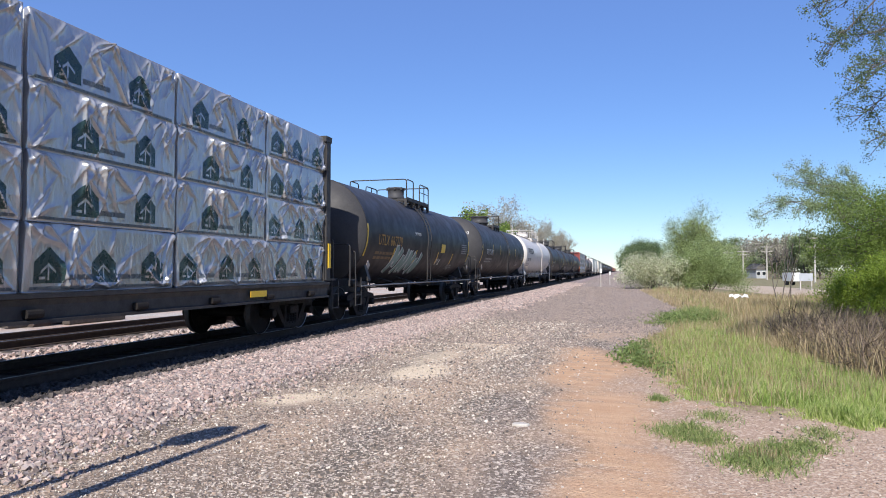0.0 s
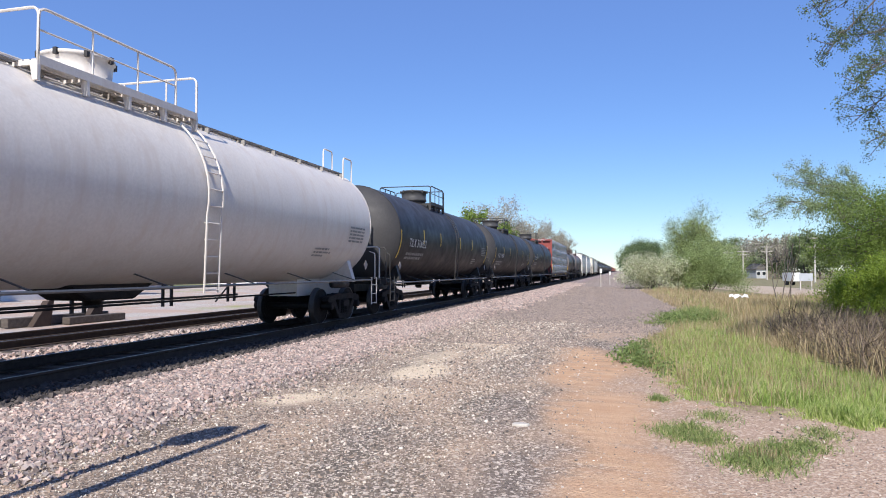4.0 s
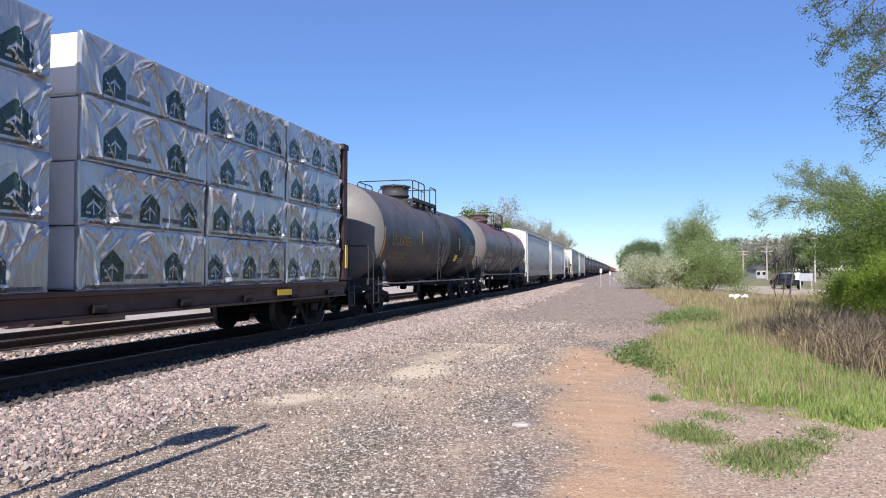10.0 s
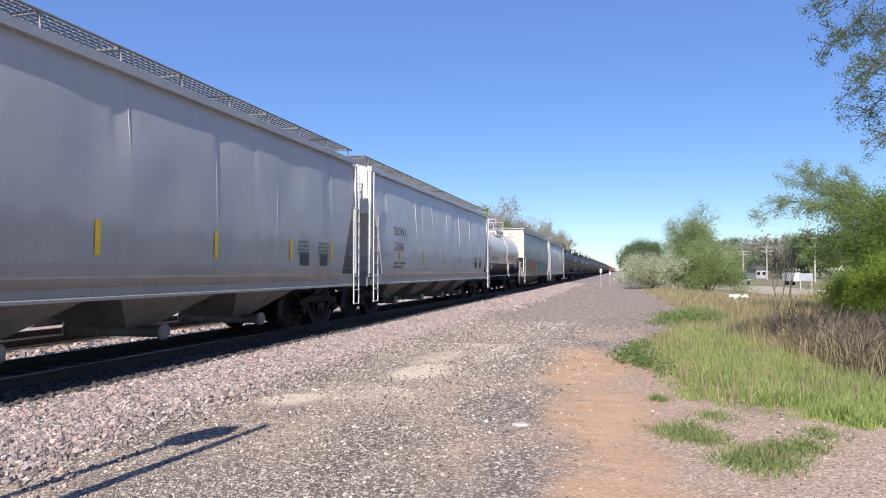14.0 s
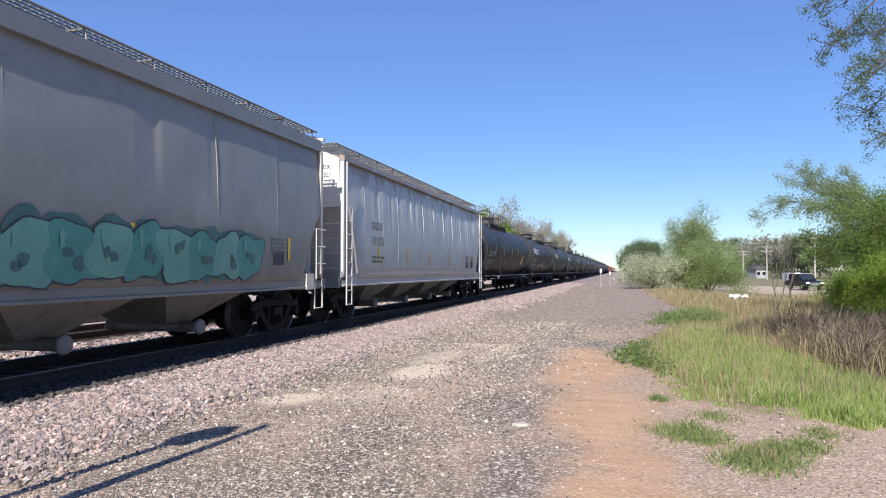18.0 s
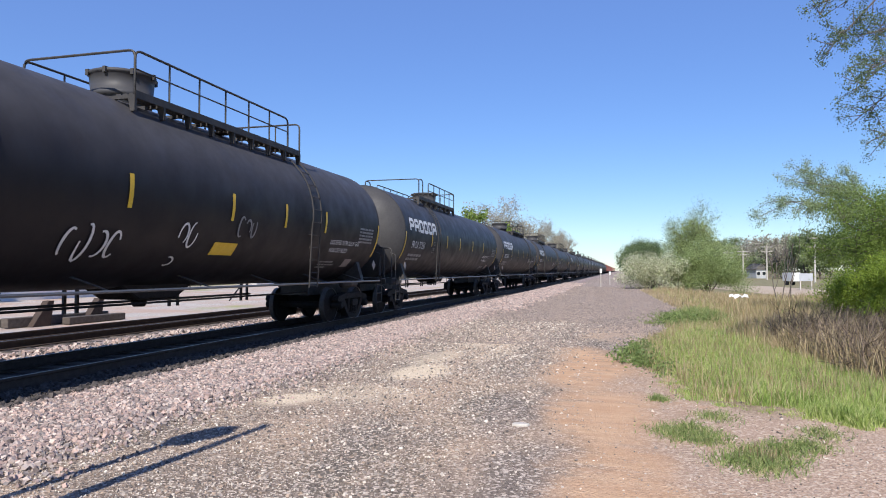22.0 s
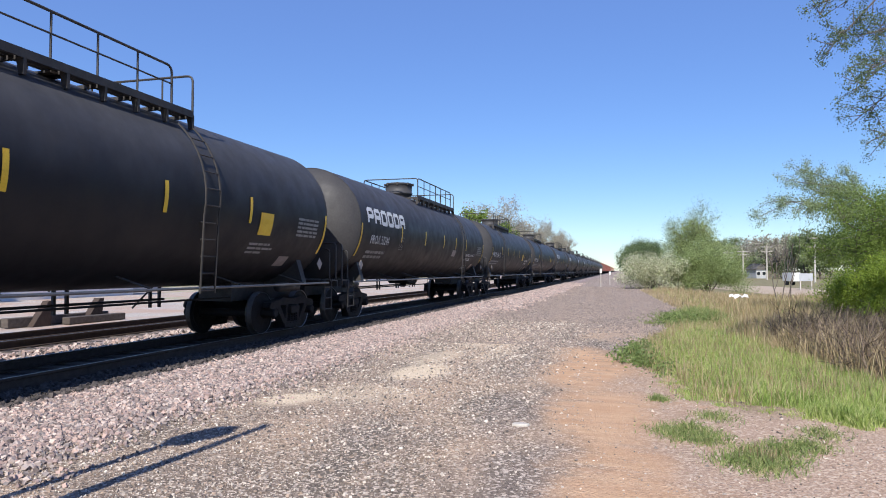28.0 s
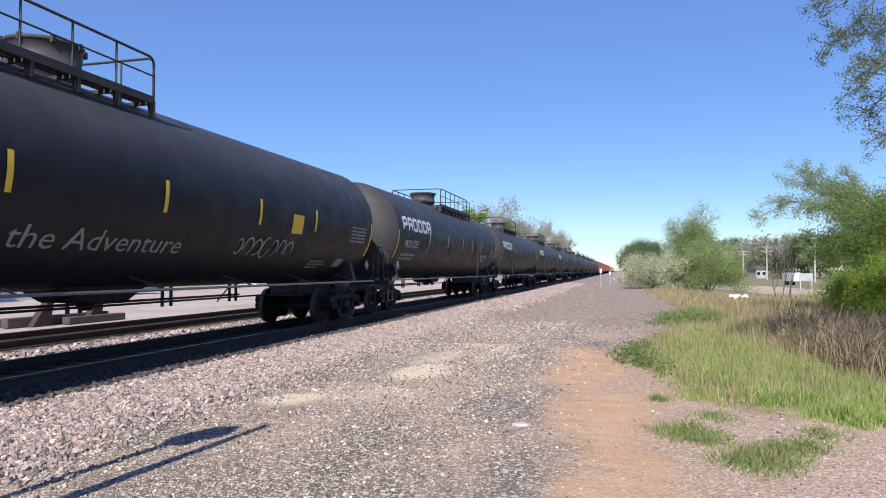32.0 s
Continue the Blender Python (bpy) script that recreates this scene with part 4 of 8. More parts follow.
            tube(bm, rounded([(u * 1.42, s * (end - 0.4), 1.15), (u * 1.42, s * (end - 0.4), 1.9), (u * 1.25, s * (end - 0.4), 1.95)], 0.06), 0.017, 6)
            part("grab_post", bm, M[rails], car)
        for u in (-1, 1):
            bm = new_bm()
            for w in (-0.2, 0.2):
                tube(bm, [(u * 1.45, s * (end - 0.55) + w, 1.2), (u * 1.45, s * (end - 0.55) + w, 0.42)], 0.017, 6)
            for z in (0.45, 0.72, 0.98):
                tube(bm, [(u * 1.45, s * (end - 0.55) - 0.2, z), (u * 1.45, s * (end - 0.55) + 0.2, z)], 0.015, 6)
            part("sill_step", bm, M[rails], car)
        for u in (-1, 1):
            bm = new_bm()
            lathe(bm, [(s * (half - 0.75) - 0.45, 0.0), (s * (half - 0.75) - 0.45, 0.11), (s * (half - 0.75) + 0.45, 0.11), (s * (half - 0.75) + 0.45, 0)], 12, "y", (u * 0.95, 0, 1.02))
            part("reservoir", bm, M["steel"], car, "", True)
    # running rail along the sides
    for u in (-1, 1):
        bm = new_bm()
        low = zc - R + 0.01
        tube(bm, [(u * 1.5, -half - 0.3, low), (u * 1.5, half + 0.3, low)], 0.026, 6)
        n = 7
        for k in range(n):
            y = -half + 0.9 + (2 * half - 1.8) * k / (n - 1)
            tube(bm, [(u * 1.5, y, low), (u * 0.75, y, zc - math.sqrt(R * R - 0.75 ** 2) + 0.05)], 0.015, 5)
        part("side_rail", bm, M["grating"], car, "grab rail along the bottom of the tank")
    if not far:
        # outlet and skid under the middle of the tank
        base = zc - R
        bm = new_bm()
        prism(bm, [(-1.1, base + 0.12), (1.1, base + 0.12), (0.5, base - 0.2), (-0.5, base - 0.2)], "x", -0.42, 0.42)
        bevel(bm, 0.03)
        skid = part("outlet_skid", bm, M["truck"], car, "dark sloped skid round the bottom outlet")
        bm = new_bm()
        lathe(bm, [(base - 0.34, 0.0), (base - 0.34, 0.1), (base - 0.28, 0.14), (base - 0.18, 0.14)], 14, "z")
        part("outlet_cap", bm, M["truck"], skid)
        bm = new_bm()
        tube(bm, [(0.35, -half + 1.6, 0.82), (0.35, half - 1.6, 0.82)], 0.022, 6)
        part("brake_rod", bm, M["truck"], car)
        # low guard rail along the far side, hung on pairs of posts
        bm = new_bm()
        tube(bm, [(-1.5, -half + 1.9, 0.75), (-1.5, half - 1.9, 0.75)], 0.03, 6)
        guard = part("guard_rail", bm, M["steel"], car, "low pipe rail hung along the side")
        m = max(2, int((2 * half - 4.6) / 2.45))
        for k in range(m + 1):
            y = -half + 2.2 + (2 * half - 4.4) * k / m
            for w in (-0.15, 0.15):
                bm = new_bm()
                box(bm, (-1.5, y + w, 0.86), (0.05, 0.06, 0.56))
                part("post", bm, M["steel"], guard)
            if k in (0, m):
                bm = new_bm()
                tube(bm, [(-1.5, y - 0.7, 0.6), (-1.5, y + 0.05, 1.12)], 0.02, 5)
                part("brace", bm, M["steel"], guard)
    if head_mark and not far:
        for k, (word, size, z) in enumerate(head_mark):
            vs, fs = letters(word, size, "CENTER")
            def on_head(u, v, z=z):
                x, zz = u + 0.45, z + v
                r = min(math.hypot(x, zz - zc) / R, 0.98)
                return (x, -half - depth * math.sqrt(1 - r * r) - 0.014, zz)
            flat_shape("lettering", vs, fs, on_head, M["stencil"], shell)
    # top platform, handrails, valve housing
    z_top = zc + R
    mid, span = (deck[0] + deck[1]) / 2, deck[1] - deck[0]
    bm = new_bm()
    box(bm, (0, mid, z_top - 0.155), (1.9, 0.3, 0.03))
    platform = part("top_platform", bm, M[rails], car, "steel walkway across the top of the tank")
    for x in (-1.02, -0.9, -0.78, 0.78, 0.9, 1.02):
        bm = new_bm()
        box(bm, (x, mid, z_top - 0.1), (0.09, span, 0.035))
        part("plank", bm, M[rails], platform)
    for x in (-1.09, 1.09):
        bm = new_bm()
        box(bm, (x, mid, z_top - 0.1), (0.03, span, 0.12))
        part("edge_angle", bm, M[rails], platform)
    n = max(3, int(span / 0.7))
    for k in range(n + 1):
        y = deck[0] + span * k / n
        bm = new_bm()
        prism(bm, [(-1.1, z_top - 0.11), (-1.1, z_top - 0.37), (-1.02, z_top - 0.37), (-0.98, z_top - 0.17), (0.98, z_top - 0.17), (1.02, z_top - 0.37), (1.1, z_top - 0.37), (1.1, z_top - 0.11)], "y", y - 0.025, y + 0.025)
        part("bearer", bm, M[rails], platform)
    if walkway:
        bm = new_bm()
        for x in (0.56, 0.66, 0.76):
            box(bm, (x, 0, zc + math.sqrt(R * R - 0.67) + 0.12), (0.06, 2 * half - 0.4, 0.02))
        for k in range(14):
            box(bm, (0.72, -half + 0.4 + (2 * half - 0.8) * k / 13, zc + math.sqrt(R * R - 0.67) + 0.04), (0.3, 0.05, 0.1))
        part("top_walkway", bm, M["chute"], car, "narrow walkway along the top of the tank")
        for y in (-half + 0.25, half - 0.25):
            for x in (0.35, 0.95):
                bm = new_bm()
                zb = zc + math.sqrt(R * R - x * x)
                tube(bm, rounded([(x, y - 0.3, zb - 0.05), (x, y - 0.3, zb + 0.62), (x, y + 0.3, zb + 0.62), (x, y + 0.3, zb - 0.05)], 0.12), 0.022, 6)
                part("handrail", bm, M[rails], car, "bent pipe grab loop at the end of the walkway")
    zr = 0.6 + z_top
    gap0, gap1 = ladder - 0.38, ladder + 0.38
    for u in (-1, 1):
        for a, b in ((deck[0], gap0), (gap1, deck[1])):
            if b - a < 0.25:
                continue
            bm = new_bm()
            tube(bm, rounded([(u * 1.08, a, z_top - 0.12), (u * 1.08, a, zr), (u * 1.08, b, zr), (u * 1.08, b, z_top - 0.12)], 0.14), 0.021, 6)
            m = int((b - a) / 0.95)
            for k in range(1, m + 1):
                y = a + (b - a) * k / (m + 1)
                tube(bm, [(u * 1.08, y, z_top - 0.12), (u * 1.08, y, zr)], 0.017, 6)
            if b - a > 1.0:
                tube(bm, [(u * 1.08, a, (zr + z_top) / 2), (u * 1.08, b, (zr + z_top) / 2)], 0.014, 6)
            part("handrail", bm, M[rails], car, "bent pipe handrail beside the walkway")
    for y in deck:
        bm = new_bm()
        tube(bm, rounded([(-1.08, y, z_top - 0.12), (-1.08, y, zr), (1.08, y, zr), (1.08, y, z_top - 0.12)], 0.12), 0.021, 6)
        if y == deck[1]:
            for x in (-0.45, 0.45):
                tube(bm, [(x, y, z_top - 0.06), (x, y, zr)], 0.016, 6)
        part("handrail", bm, M[rails], car, "bent pipe handrail across the walkway")
    bm = new_bm()
    lathe(bm, [(z_top - 0.2, dome_r * 0.9), (z_top + 0.1, dome_r * 0.9), (z_top + 0.11, dome_r * 0.99), (z_top + 0.19, dome_r * 0.99), (z_top + 0.2, dome_r * 0.93), (z_top + 0.48, dome_r * 0.98), (z_top + 0.49, dome_r * 1.03), (z_top + 0.53, dome_r * 1.03), (z_top + 0.55, dome_r * 0.95), (z_top + 0.57, 0)], 24, "z", (0, dome, 0))
    housing = part("valve_housing", bm, M["white" if paint == "white" else ("greytank" if paint == "rust" else "black2")], car, "round valve housing with a bolted lid", True)
    if not far:
        bm = new_bm()
        for k in range(8):
            a = k * math.pi / 4 + 0.2
            box(bm, (dome_r * 1.03 * math.cos(a), dome + dome_r * 1.03 * math.sin(a), z_top + 0.5), (0.06, 0.06, 0.1))
        part("lid_clamp", bm, M["steel"], housing)
    # side ladder that follows the shell
    for u in (-1, 1) if not far else (1,):
        bm = new_bm()
        for w in (-0.21, 0.21):
            pts = [(u * 1.56, ladder + w, 1.0)]
            pts += [(u * (R + 0.07) * math.cos(a), ladder + w, zc + (R + 0.07) * math.sin(a)) for a in (radians(-12 + 62 * k / 8) for k in range(9))]
            tube(bm, pts, 0.018, 5)
        for k in range(12):
            z = 1.05 + 0.29 * k
            if z < zc - 0.3:
                x = 1.56 + 0.0 * z
            else:
                x = math.sqrt(max((R + 0.07) ** 2 - (z - zc) ** 2, 0.2)) if z - zc < R * 0.78 else None
            if x:
                tube(bm, [(u * x, ladder - 0.21, z), (u * x, ladder + 0.21, z)], 0.014, 5)
        part("ladder", bm, M[rails], car, "steel ladder bent to the shell")
    # reflective stripes, marks, small print
    for y, z, h in (((-half + 0.06, 1.8, 0.95), (half - 0.06, 1.8, 0.95)) if end_stripes else ()) + tuple((q, stripe_z, 0.5) for q in stripes):
        vs, fs = bar_grid(0.09, h, 1, 6)
        flat_shape("reflector_stripe", vs, fs, tank_place(R, zc, y - 0.045, z), M["yellow"], shell, "yellow reflective stripe")
    if logo:
        off, z, h, mat = logo
        for vs, fs in logo_blocks(h):
            flat_shape("word_mark_block", vs, fs, tank_place(R, zc, off - half, z), M[mat], shell, "plain block of a large word mark")
    if mark:
        word, off, z, wide, cap = mark
        y = off - half
        vs, fs = fitted(word, wide, cap)
        flat_shape("lettering", vs, fs, tank_place(R, zc, y, z), M[mark_mat], shell)
        vs, fs = text_bars([wide, wide * 0.9], rnd, 0.09)
        flat_shape("small_print", vs, fs, tank_place(R, zc, y - 0.1, z - 0.28), M["orangefaint" if mark_mat == "orangeink" else ("printgrey" if mark_mat == "darkink" else "faint")], shell)
    if boxed is not None:
        # small framed stencil
        for u, v, a, b in ((0, 0, 0.32, 0.018), (0, 0.4, 0.32, 0.018), (0, 0, 0.018, 0.418), (0.302, 0, 0.018, 0.418), (0.1, 0.3, 0.12, 0.03)):
            flat_shape("stencil_frame", [(u, v), (u + a, v), (u + a, v + b), (u, v + b)], [(0, 1, 2, 3)], tank_place(R, zc, boxed - half, 2.06), M["faint"], shell)
        vs, fs = letters("C", 0.16, "CENTER")
        flat_shape("lettering", vs, fs, tank_place(R, zc, boxed + 0.16 - half, 2.14), M["stencil"], shell)
    for word, off, z, wide, cap, mat in words:
        vs, fs = fitted(word, wide, cap)
        flat_shape("lettering", vs, fs, tank_place(R, zc, off - half, z), M[mat], shell)
    if panel:
        for off, z, w, h, mat in panel:
            vs, fs = bar_grid(w, h, 1, 4)
            flat_shape("panel", vs, fs, tank_place(R, zc, off - half, z), M[mat], shell, "coloured notice panel")
    if not far:
        vs, fs = text_bars([0.85] * 9, rnd, 0.018, 2.6) if belly else text_bars([1.0] * 5, rnd, 0.05, 1.8)
        flat_shape("small_print", vs, fs, tank_place(R, zc, half - 1.45, 2.22 if belly else 2.5), M["printgrey" if belly else "faint"], shell)
        vs, fs = text_bars([0.8, 0.95, 0.6], rnd, 0.05, 1.9)
        flat_shape("small_print", vs, fs, tank_place(R, zc, half - 3.2, 1.6 if words else 1.9), M["faint"], shell)
        for s in (-1, 1):
            bm = new_bm()
            m = Matrix.Translation((1.5, s * (half - 0.2), 1.55)) @ Matrix.Rotation(math.pi / 4, 4, "X")
            box(bm, (0, 0, 0), (0.012, 0.2, 0.2), m)
            part("placard", bm, M["placard"], car, "diamond hazard placard")
    for off, z, w, h, n, mat, t in spray:
        make = zig_shapes if mat == "spraygreen" else curl_shapes
        if t > 0.08:
            # dark or pale outline under the fill: the same strokes, drawn thicker
            state = rnd.getstate()
            for vs, fs in make(rnd, w, h, n, t * 1.32):
                flat_shape("sprayed_outline", vs, fs, tank_place(R + 0.003, zc, off - half, z), M["darkink" if mat == "spraygrey" else "stencil"], shell, "outline of a sprayed stroke")
            rnd.setstate(state)
        for k, (vs, fs) in enumerate(make(rnd, w, h, n, t)):
            flat_shape("sprayed_stroke", vs, fs, tank_place(R + 0.009 + 0.0008 * k, zc, off - half, z), M[mat], shell, "sprayed graffiti stroke")
    trucks(car, y0, half - 0.72, not far)
    return car


def section(z):
    """Half-width of a covered hopper at the height z."""
    return float(np.interp(z, [1.0, 1.3, 1.8, 2.3, 2.8, 3.3, 3.75, 4.2, 4.4], [1.56, 1.575, 1.595, 1.6, 1.592, 1.57, 1.532, 1.475, 1.45]))


def end_steps(car, pan, half, s, ye, roof_z, panel_z, paint):
    """The open end of a hopper: steps at its corners, roof crossing, brake gear and air tank on the platform."""
    bm = new_bm()
    box(bm, (0.2, ye + s * 0.05, (panel_z + roof_z) / 2), (0.03, 0.03, roof_z - panel_z))
    part("panel_seam", bm, paint, pan)
    bm = new_bm()
    box(bm, (0, ye + s * 0.05, panel_z + 0.02), (3.1, 0.08, 0.06))
    part("cross_beam", bm, paint, car)
    bm = new_bm()
    box(bm, (0, ye + s * 0.05, roof_z + 0.1), (3.2, 0.1, 0.08))
    part("cross_beam", bm, paint, car)
    vs, fs = text_bars([0.34, 0.3, 0.36, 0.48], random.Random(3), 0.022, 2.6)
    flat_shape("small_print", vs, fs, lambda u, v: (u + 0.34, ye + s * 0.046, 3.5 + v), M["printgrey"], pan)
    for u in (-1, 1):
        bm = new_bm()
        yl = s * (half - 0.36)
        for z in (panel_z, panel_z - 0.4, panel_z - 0.8):
            tube(bm, [(u * 0.9, ye + s * 0.1, z), (u * 1.62, ye + s * 0.1, z), (u * 1.62, yl, z)], 0.017, 6)
        tube(bm, [(u * 1.62, yl, 1.2), (u * 1.62, yl, panel_z + 0.02)], 0.017, 6)
        part("grab_iron", bm, paint, car, "pale corner steps of bent bar")
        bm = new_bm()
        tube(bm, [(u * 1.58, ye + s * 0.02, 1.2), (u * 1.58, ye + s * 0.02, 0.52), (u * 1.58, yl, 0.52), (u * 1.58, yl, 1.1)], 0.022, 6)
        part("stirrup_step", bm, paint, car)
        bm = new_bm()
        box(bm, (u * 1.45, s * (half - 0.62), 1.14), (0.3, 0.36, 0.36))
        part("jacking_pad", bm, paint, car)
    bm = new_bm()
    tube(bm, [(0.35, ye + s * 0.22, 1.2), (0.35, ye + s * 0.22, 2.08), (0.29, ye + s * 0.22, 2.18), (0.18, ye + s * 0.22, 2.22), (-0.6, ye + s * 0.22, 2.22), (-0.7, ye + s * 0.22, 2.1), (-0.7, ye + s * 0.22, 1.2)], 0.03, 8)
    part("hand_rail", bm, paint, car, "bent white pipe rail")
    bm = new_bm()
    lathe(bm, [(-0.75, 0.0), (-0.75, 0.1), (-0.7, 0.19), (-0.62, 0.23), (-0.35, 0.235), (-0.34, 0.245), (-0.31, 0.245), (-0.3, 0.235), (0.25, 0.235), (0.34, 0.19), (0.38, 0.1), (0.38, 0.0)], 20, "x", (-0.3, s * (half + 0.12), 1.44))
    part("air_tank", bm, M["hopper2"], car, "dusty grey air tank with a welded band", True)
    bm = new_bm()
    box(bm, (0.55, ye + s * 0.16, 1.55), (0.3, 0.2, 0.5))
    box(bm, (0.62, ye + s * 0.27, 1.6), (0.1, 0.06, 0.22))
    part("brake_valve", bm, M["steel"], car)
    # grated crossing over the roof's end, with a raised step at its middle
    bm = new_bm()
    for k in range(6):
        box(bm, (0, s * (half + 0.24 - 0.1 * k), roof_z + 0.14), (2.9, 0.014, 0.03))
    for k in range(25):
        box(bm, (-1.44 + 0.12 * k, s * (half - 0.01), roof_z + 0.143), (0.014, 0.52, 0.02))
    part("roof_crossing", bm, M["galvanised"], car, "steel grating across the roof end")
    bm = new_bm()
    box(bm, (0, s * (half + 0.02), roof_z + 0.27), (0.9, 0.5, 0.03))
    for x in (-0.4, 0.4):
        tube(bm, [(x * 0.7, s * (half + 0.2), roof_z + 0.1), (x, s * (half + 0.2), roof_z + 0.27)], 0.02, 5)
    part("roof_step", bm, M["galvanised"], car)


def hopper_car(front, rear, label, paint="hopper", ends="hopperend", chutes=4, mark=None, ribs=8, roof_z=4.31, spray=(), stripe_mat="yellow", far=False, sill=None, panel_z=3.03, open_end=False):
    y0, half = (front + rear) / 2, (rear - front) / 2
    car = thing("covered_hopper", label, "hopper car", "cars of the freight train", at=pose(TRACK_X, y0, 0))
    MOVING.append((car, TRACK_X, y0, 0.0))
    rnd = random.Random(int(front * 7))
    P = M[paint]
    # body: full height in the middle, its lower corners cut away over the trucks
    zs = [1.16, 1.5, 2.0, 2.3, 2.6, 2.85, 3.1, 3.3, 3.5, 3.65, 3.8, 3.95, 4.1, roof_z]
    ny = 6 if far else 260
    # creases where the sheets have buckled between the side posts
    folds = []
    for k in range(2 * ribs if ribs > 10 else ribs - 1):
        folds.append((-half + 1.0 + (2 * half - 2.0) * (k + rnd.uniform(0.1, 0.9)) / (2 * ribs if ribs > 10 else ribs - 1), rnd.uniform(0.012, 0.04 if ribs > 10 else 0.026), rnd.choice((-1, 1)), rnd.uniform(0.25, 0.6), rnd.uniform(2.3, 2.9)))
    def low(y):
        e = half - abs(y)
        if open_end:
            return float(np.interp(e, [0.0, 0.2, 0.45, 0.65, 0.8, 1.0], [2.75, 2.6, 2.3, 1.9, 1.5, 1.16]))
        return float(np.interp(e, [0.0, 0.25, 0.5, 0.7, 0.85, 1.0], [3.4, 3.0, 2.5, 2.0, 1.6, 1.16]))
    bm = new_bm()
    rows = []
    for k in range(ny + 1):
        y = -half + 0.12 + (2 * half - 0.24) * k / ny
        lo = low(y)
        # broad shallow dents, ending at the side posts
        wave = abs(math.sin(math.pi * ribs * (y + half) / (2 * half)))
        side = []
        for z in zs:
            zz = max(z, lo)
            dent = (0.006 * wave ** 0.4 + 0.03 * max(0.0, noise.noise((y * 0.9, front, zz * 0.6)) + 0.12)) * float(np.interp(zz, [1.2, 2.0, 3.2, 4.0, 4.25], [0.2, 0.5, 1.0, 0.8, 0.1]))
            for fy, fd, fs, fw, fz in folds:
                e = (y - fy) * fs
                if -0.08 < e < fw and zz > fz:
                    dent += fd * (min(1.0, (e + 0.08) / 0.08) if e < 0 else 1 - e / fw) * float(np.interp(zz, [fz, fz + 0.7, 4.0, 4.3], [0, 1, 1, 0.2]))
            side.append((section(zz) - dent, zz))
        rise = 0.5 if open_end else 1.0
        ring = side + [(1.2, roof_z + 0.14 * rise), (0.7, roof_z + 0.25 * rise), (0.0, roof_z + 0.3 * rise)]
        ring = ring + [(-x, z) for x, z in ring[-2::-1]]
        rows.append([bm.verts.new((x, y, z)) for x, z in ring])
    for a, b in zip(rows, rows[1:]):
        for j in range(len(a)):
            bm.faces.new((a[j], a[(j + 1) % len(a)], b[(j + 1) % len(a)], b[j]))
    bm.faces.new(rows[0])
    bm.faces.new(rows[-1])
    bmesh.ops.remove_doubles(bm, verts=bm.verts, dist=1e-4)
    body = part("body", bm, P, car, "", True)
    # eave angle, side sill
    for u in (-1, 1):
        bm = new_bm()
        drop = 0.2 if open_end else 0.07
        prism(bm, [(u * 1.43, roof_z - drop), (u * 1.56, roof_z - drop), (u * 1.56, roof_z + 0.06), (u * 1.42, roof_z + 0.09)], "y", -half, half)
        part("eave", bm, P, car)
        bm = new_bm()
        prism(bm, [(u * 1.42, 0.98), (u * 1.58, 0.98), (u * 1.58, 1.02), (u * 1.55, 1.04), (u * 1.55, 1.26), (u * 1.58, 1.28), (u * 1.58, 1.31), (u * 1.42, 1.31)], "y", -half - 0.1, half + 0.1)
        part("side_sill", bm, M[sill or paint], car)
    # discharge chutes
    span = 2 * half - 4.6
    for k in range(chutes):
        yc = -span / 2 + span * (k + 0.5) / chutes
        w = span / chutes * 0.5
        bm = new_bm()
        a = [bm.verts.new(q) for q in ((-1.4, yc - w, 1.18), (1.4, yc - w, 1.18), (1.4, yc + w, 1.18), (-1.4, yc + w, 1.18))]
        b = [bm.verts.new(q) for q in ((-0.5, yc - 0.33, 0.42), (0.5, yc - 0.33, 0.42), (0.5, yc + 0.33, 0.42), (-0.5, yc + 0.33, 0.42))]
        for j in range(4):
            bm.faces.new((a[j], a[(j + 1) % 4], b[(j + 1) % 4], b[j]))
        bm.faces.new(b)
        bm.faces.new(a[::-1])
        ch = part("discharge_chute", bm, M["chute"], car, "dusty sloped discharge chute")
        if not far:
            bm = new_bm()
            lathe(bm, [(-1.0, 0.0), (-1.0, 0.13), (-0.94, 0.15), (-0.94, 0.1), (0.94, 0.1), (0.94, 0.15), (1.0, 0.13), (1.0, 0.0)], 14, "x", (0, yc, 0.36))
            part("outlet_pipe", bm, M["chute"], ch, "", True)
    bm = new_bm()
    box(bm, (0, 0, 0.98), (0.4, 2 * half + 0.1, 0.3))
    part("centre_sill", bm, M["steel"], car)
    # ends: posts, upper panel, shelf, ladders
    for s in (-1, 1):
        ye = s * (half + 0.02)
        for x in (-1.54, -0.85, 0.95, 1.54) if open_end else (-1.52, -0.55, 0.55, 1.52):
            bm = new_bm()
            box(bm, (x, ye, 2.72), (0.07 if open_end else 0.1, 0.1, 3.0))
            part("end_post", bm, M[ends], car)
        bm = new_bm()
        shape = [(-1.5, panel_z), (1.5, panel_z), (1.5, roof_z + 0.06), (-1.5, roof_z + 0.06)] if open_end else [(-1.47, panel_z), (1.47, panel_z), (1.44, roof_z - 0.03), (1.1, roof_z + 0.14), (0.6, roof_z + 0.24), (-0.6, roof_z + 0.24), (-1.1, roof_z + 0.14), (-1.44, roof_z - 0.03)]
        prism(bm, shape, "y", ye - 0.03 + s * 0.01, ye + 0.03 + s * 0.01)
        pan = part("end_panel", bm, M[ends], car, "pale upper end panel")
        bm = new_bm()
        box(bm, (0, s * (half + 0.05), 1.18), (3.1, 0.4, 0.06))
        box(bm, (0, s * (half + 0.24), 1.08), (3.1, 0.05, 0.26))
        part("end_platform", bm, M["hopper2"], car)
        coupler(car, s * (half + 0.62), s)
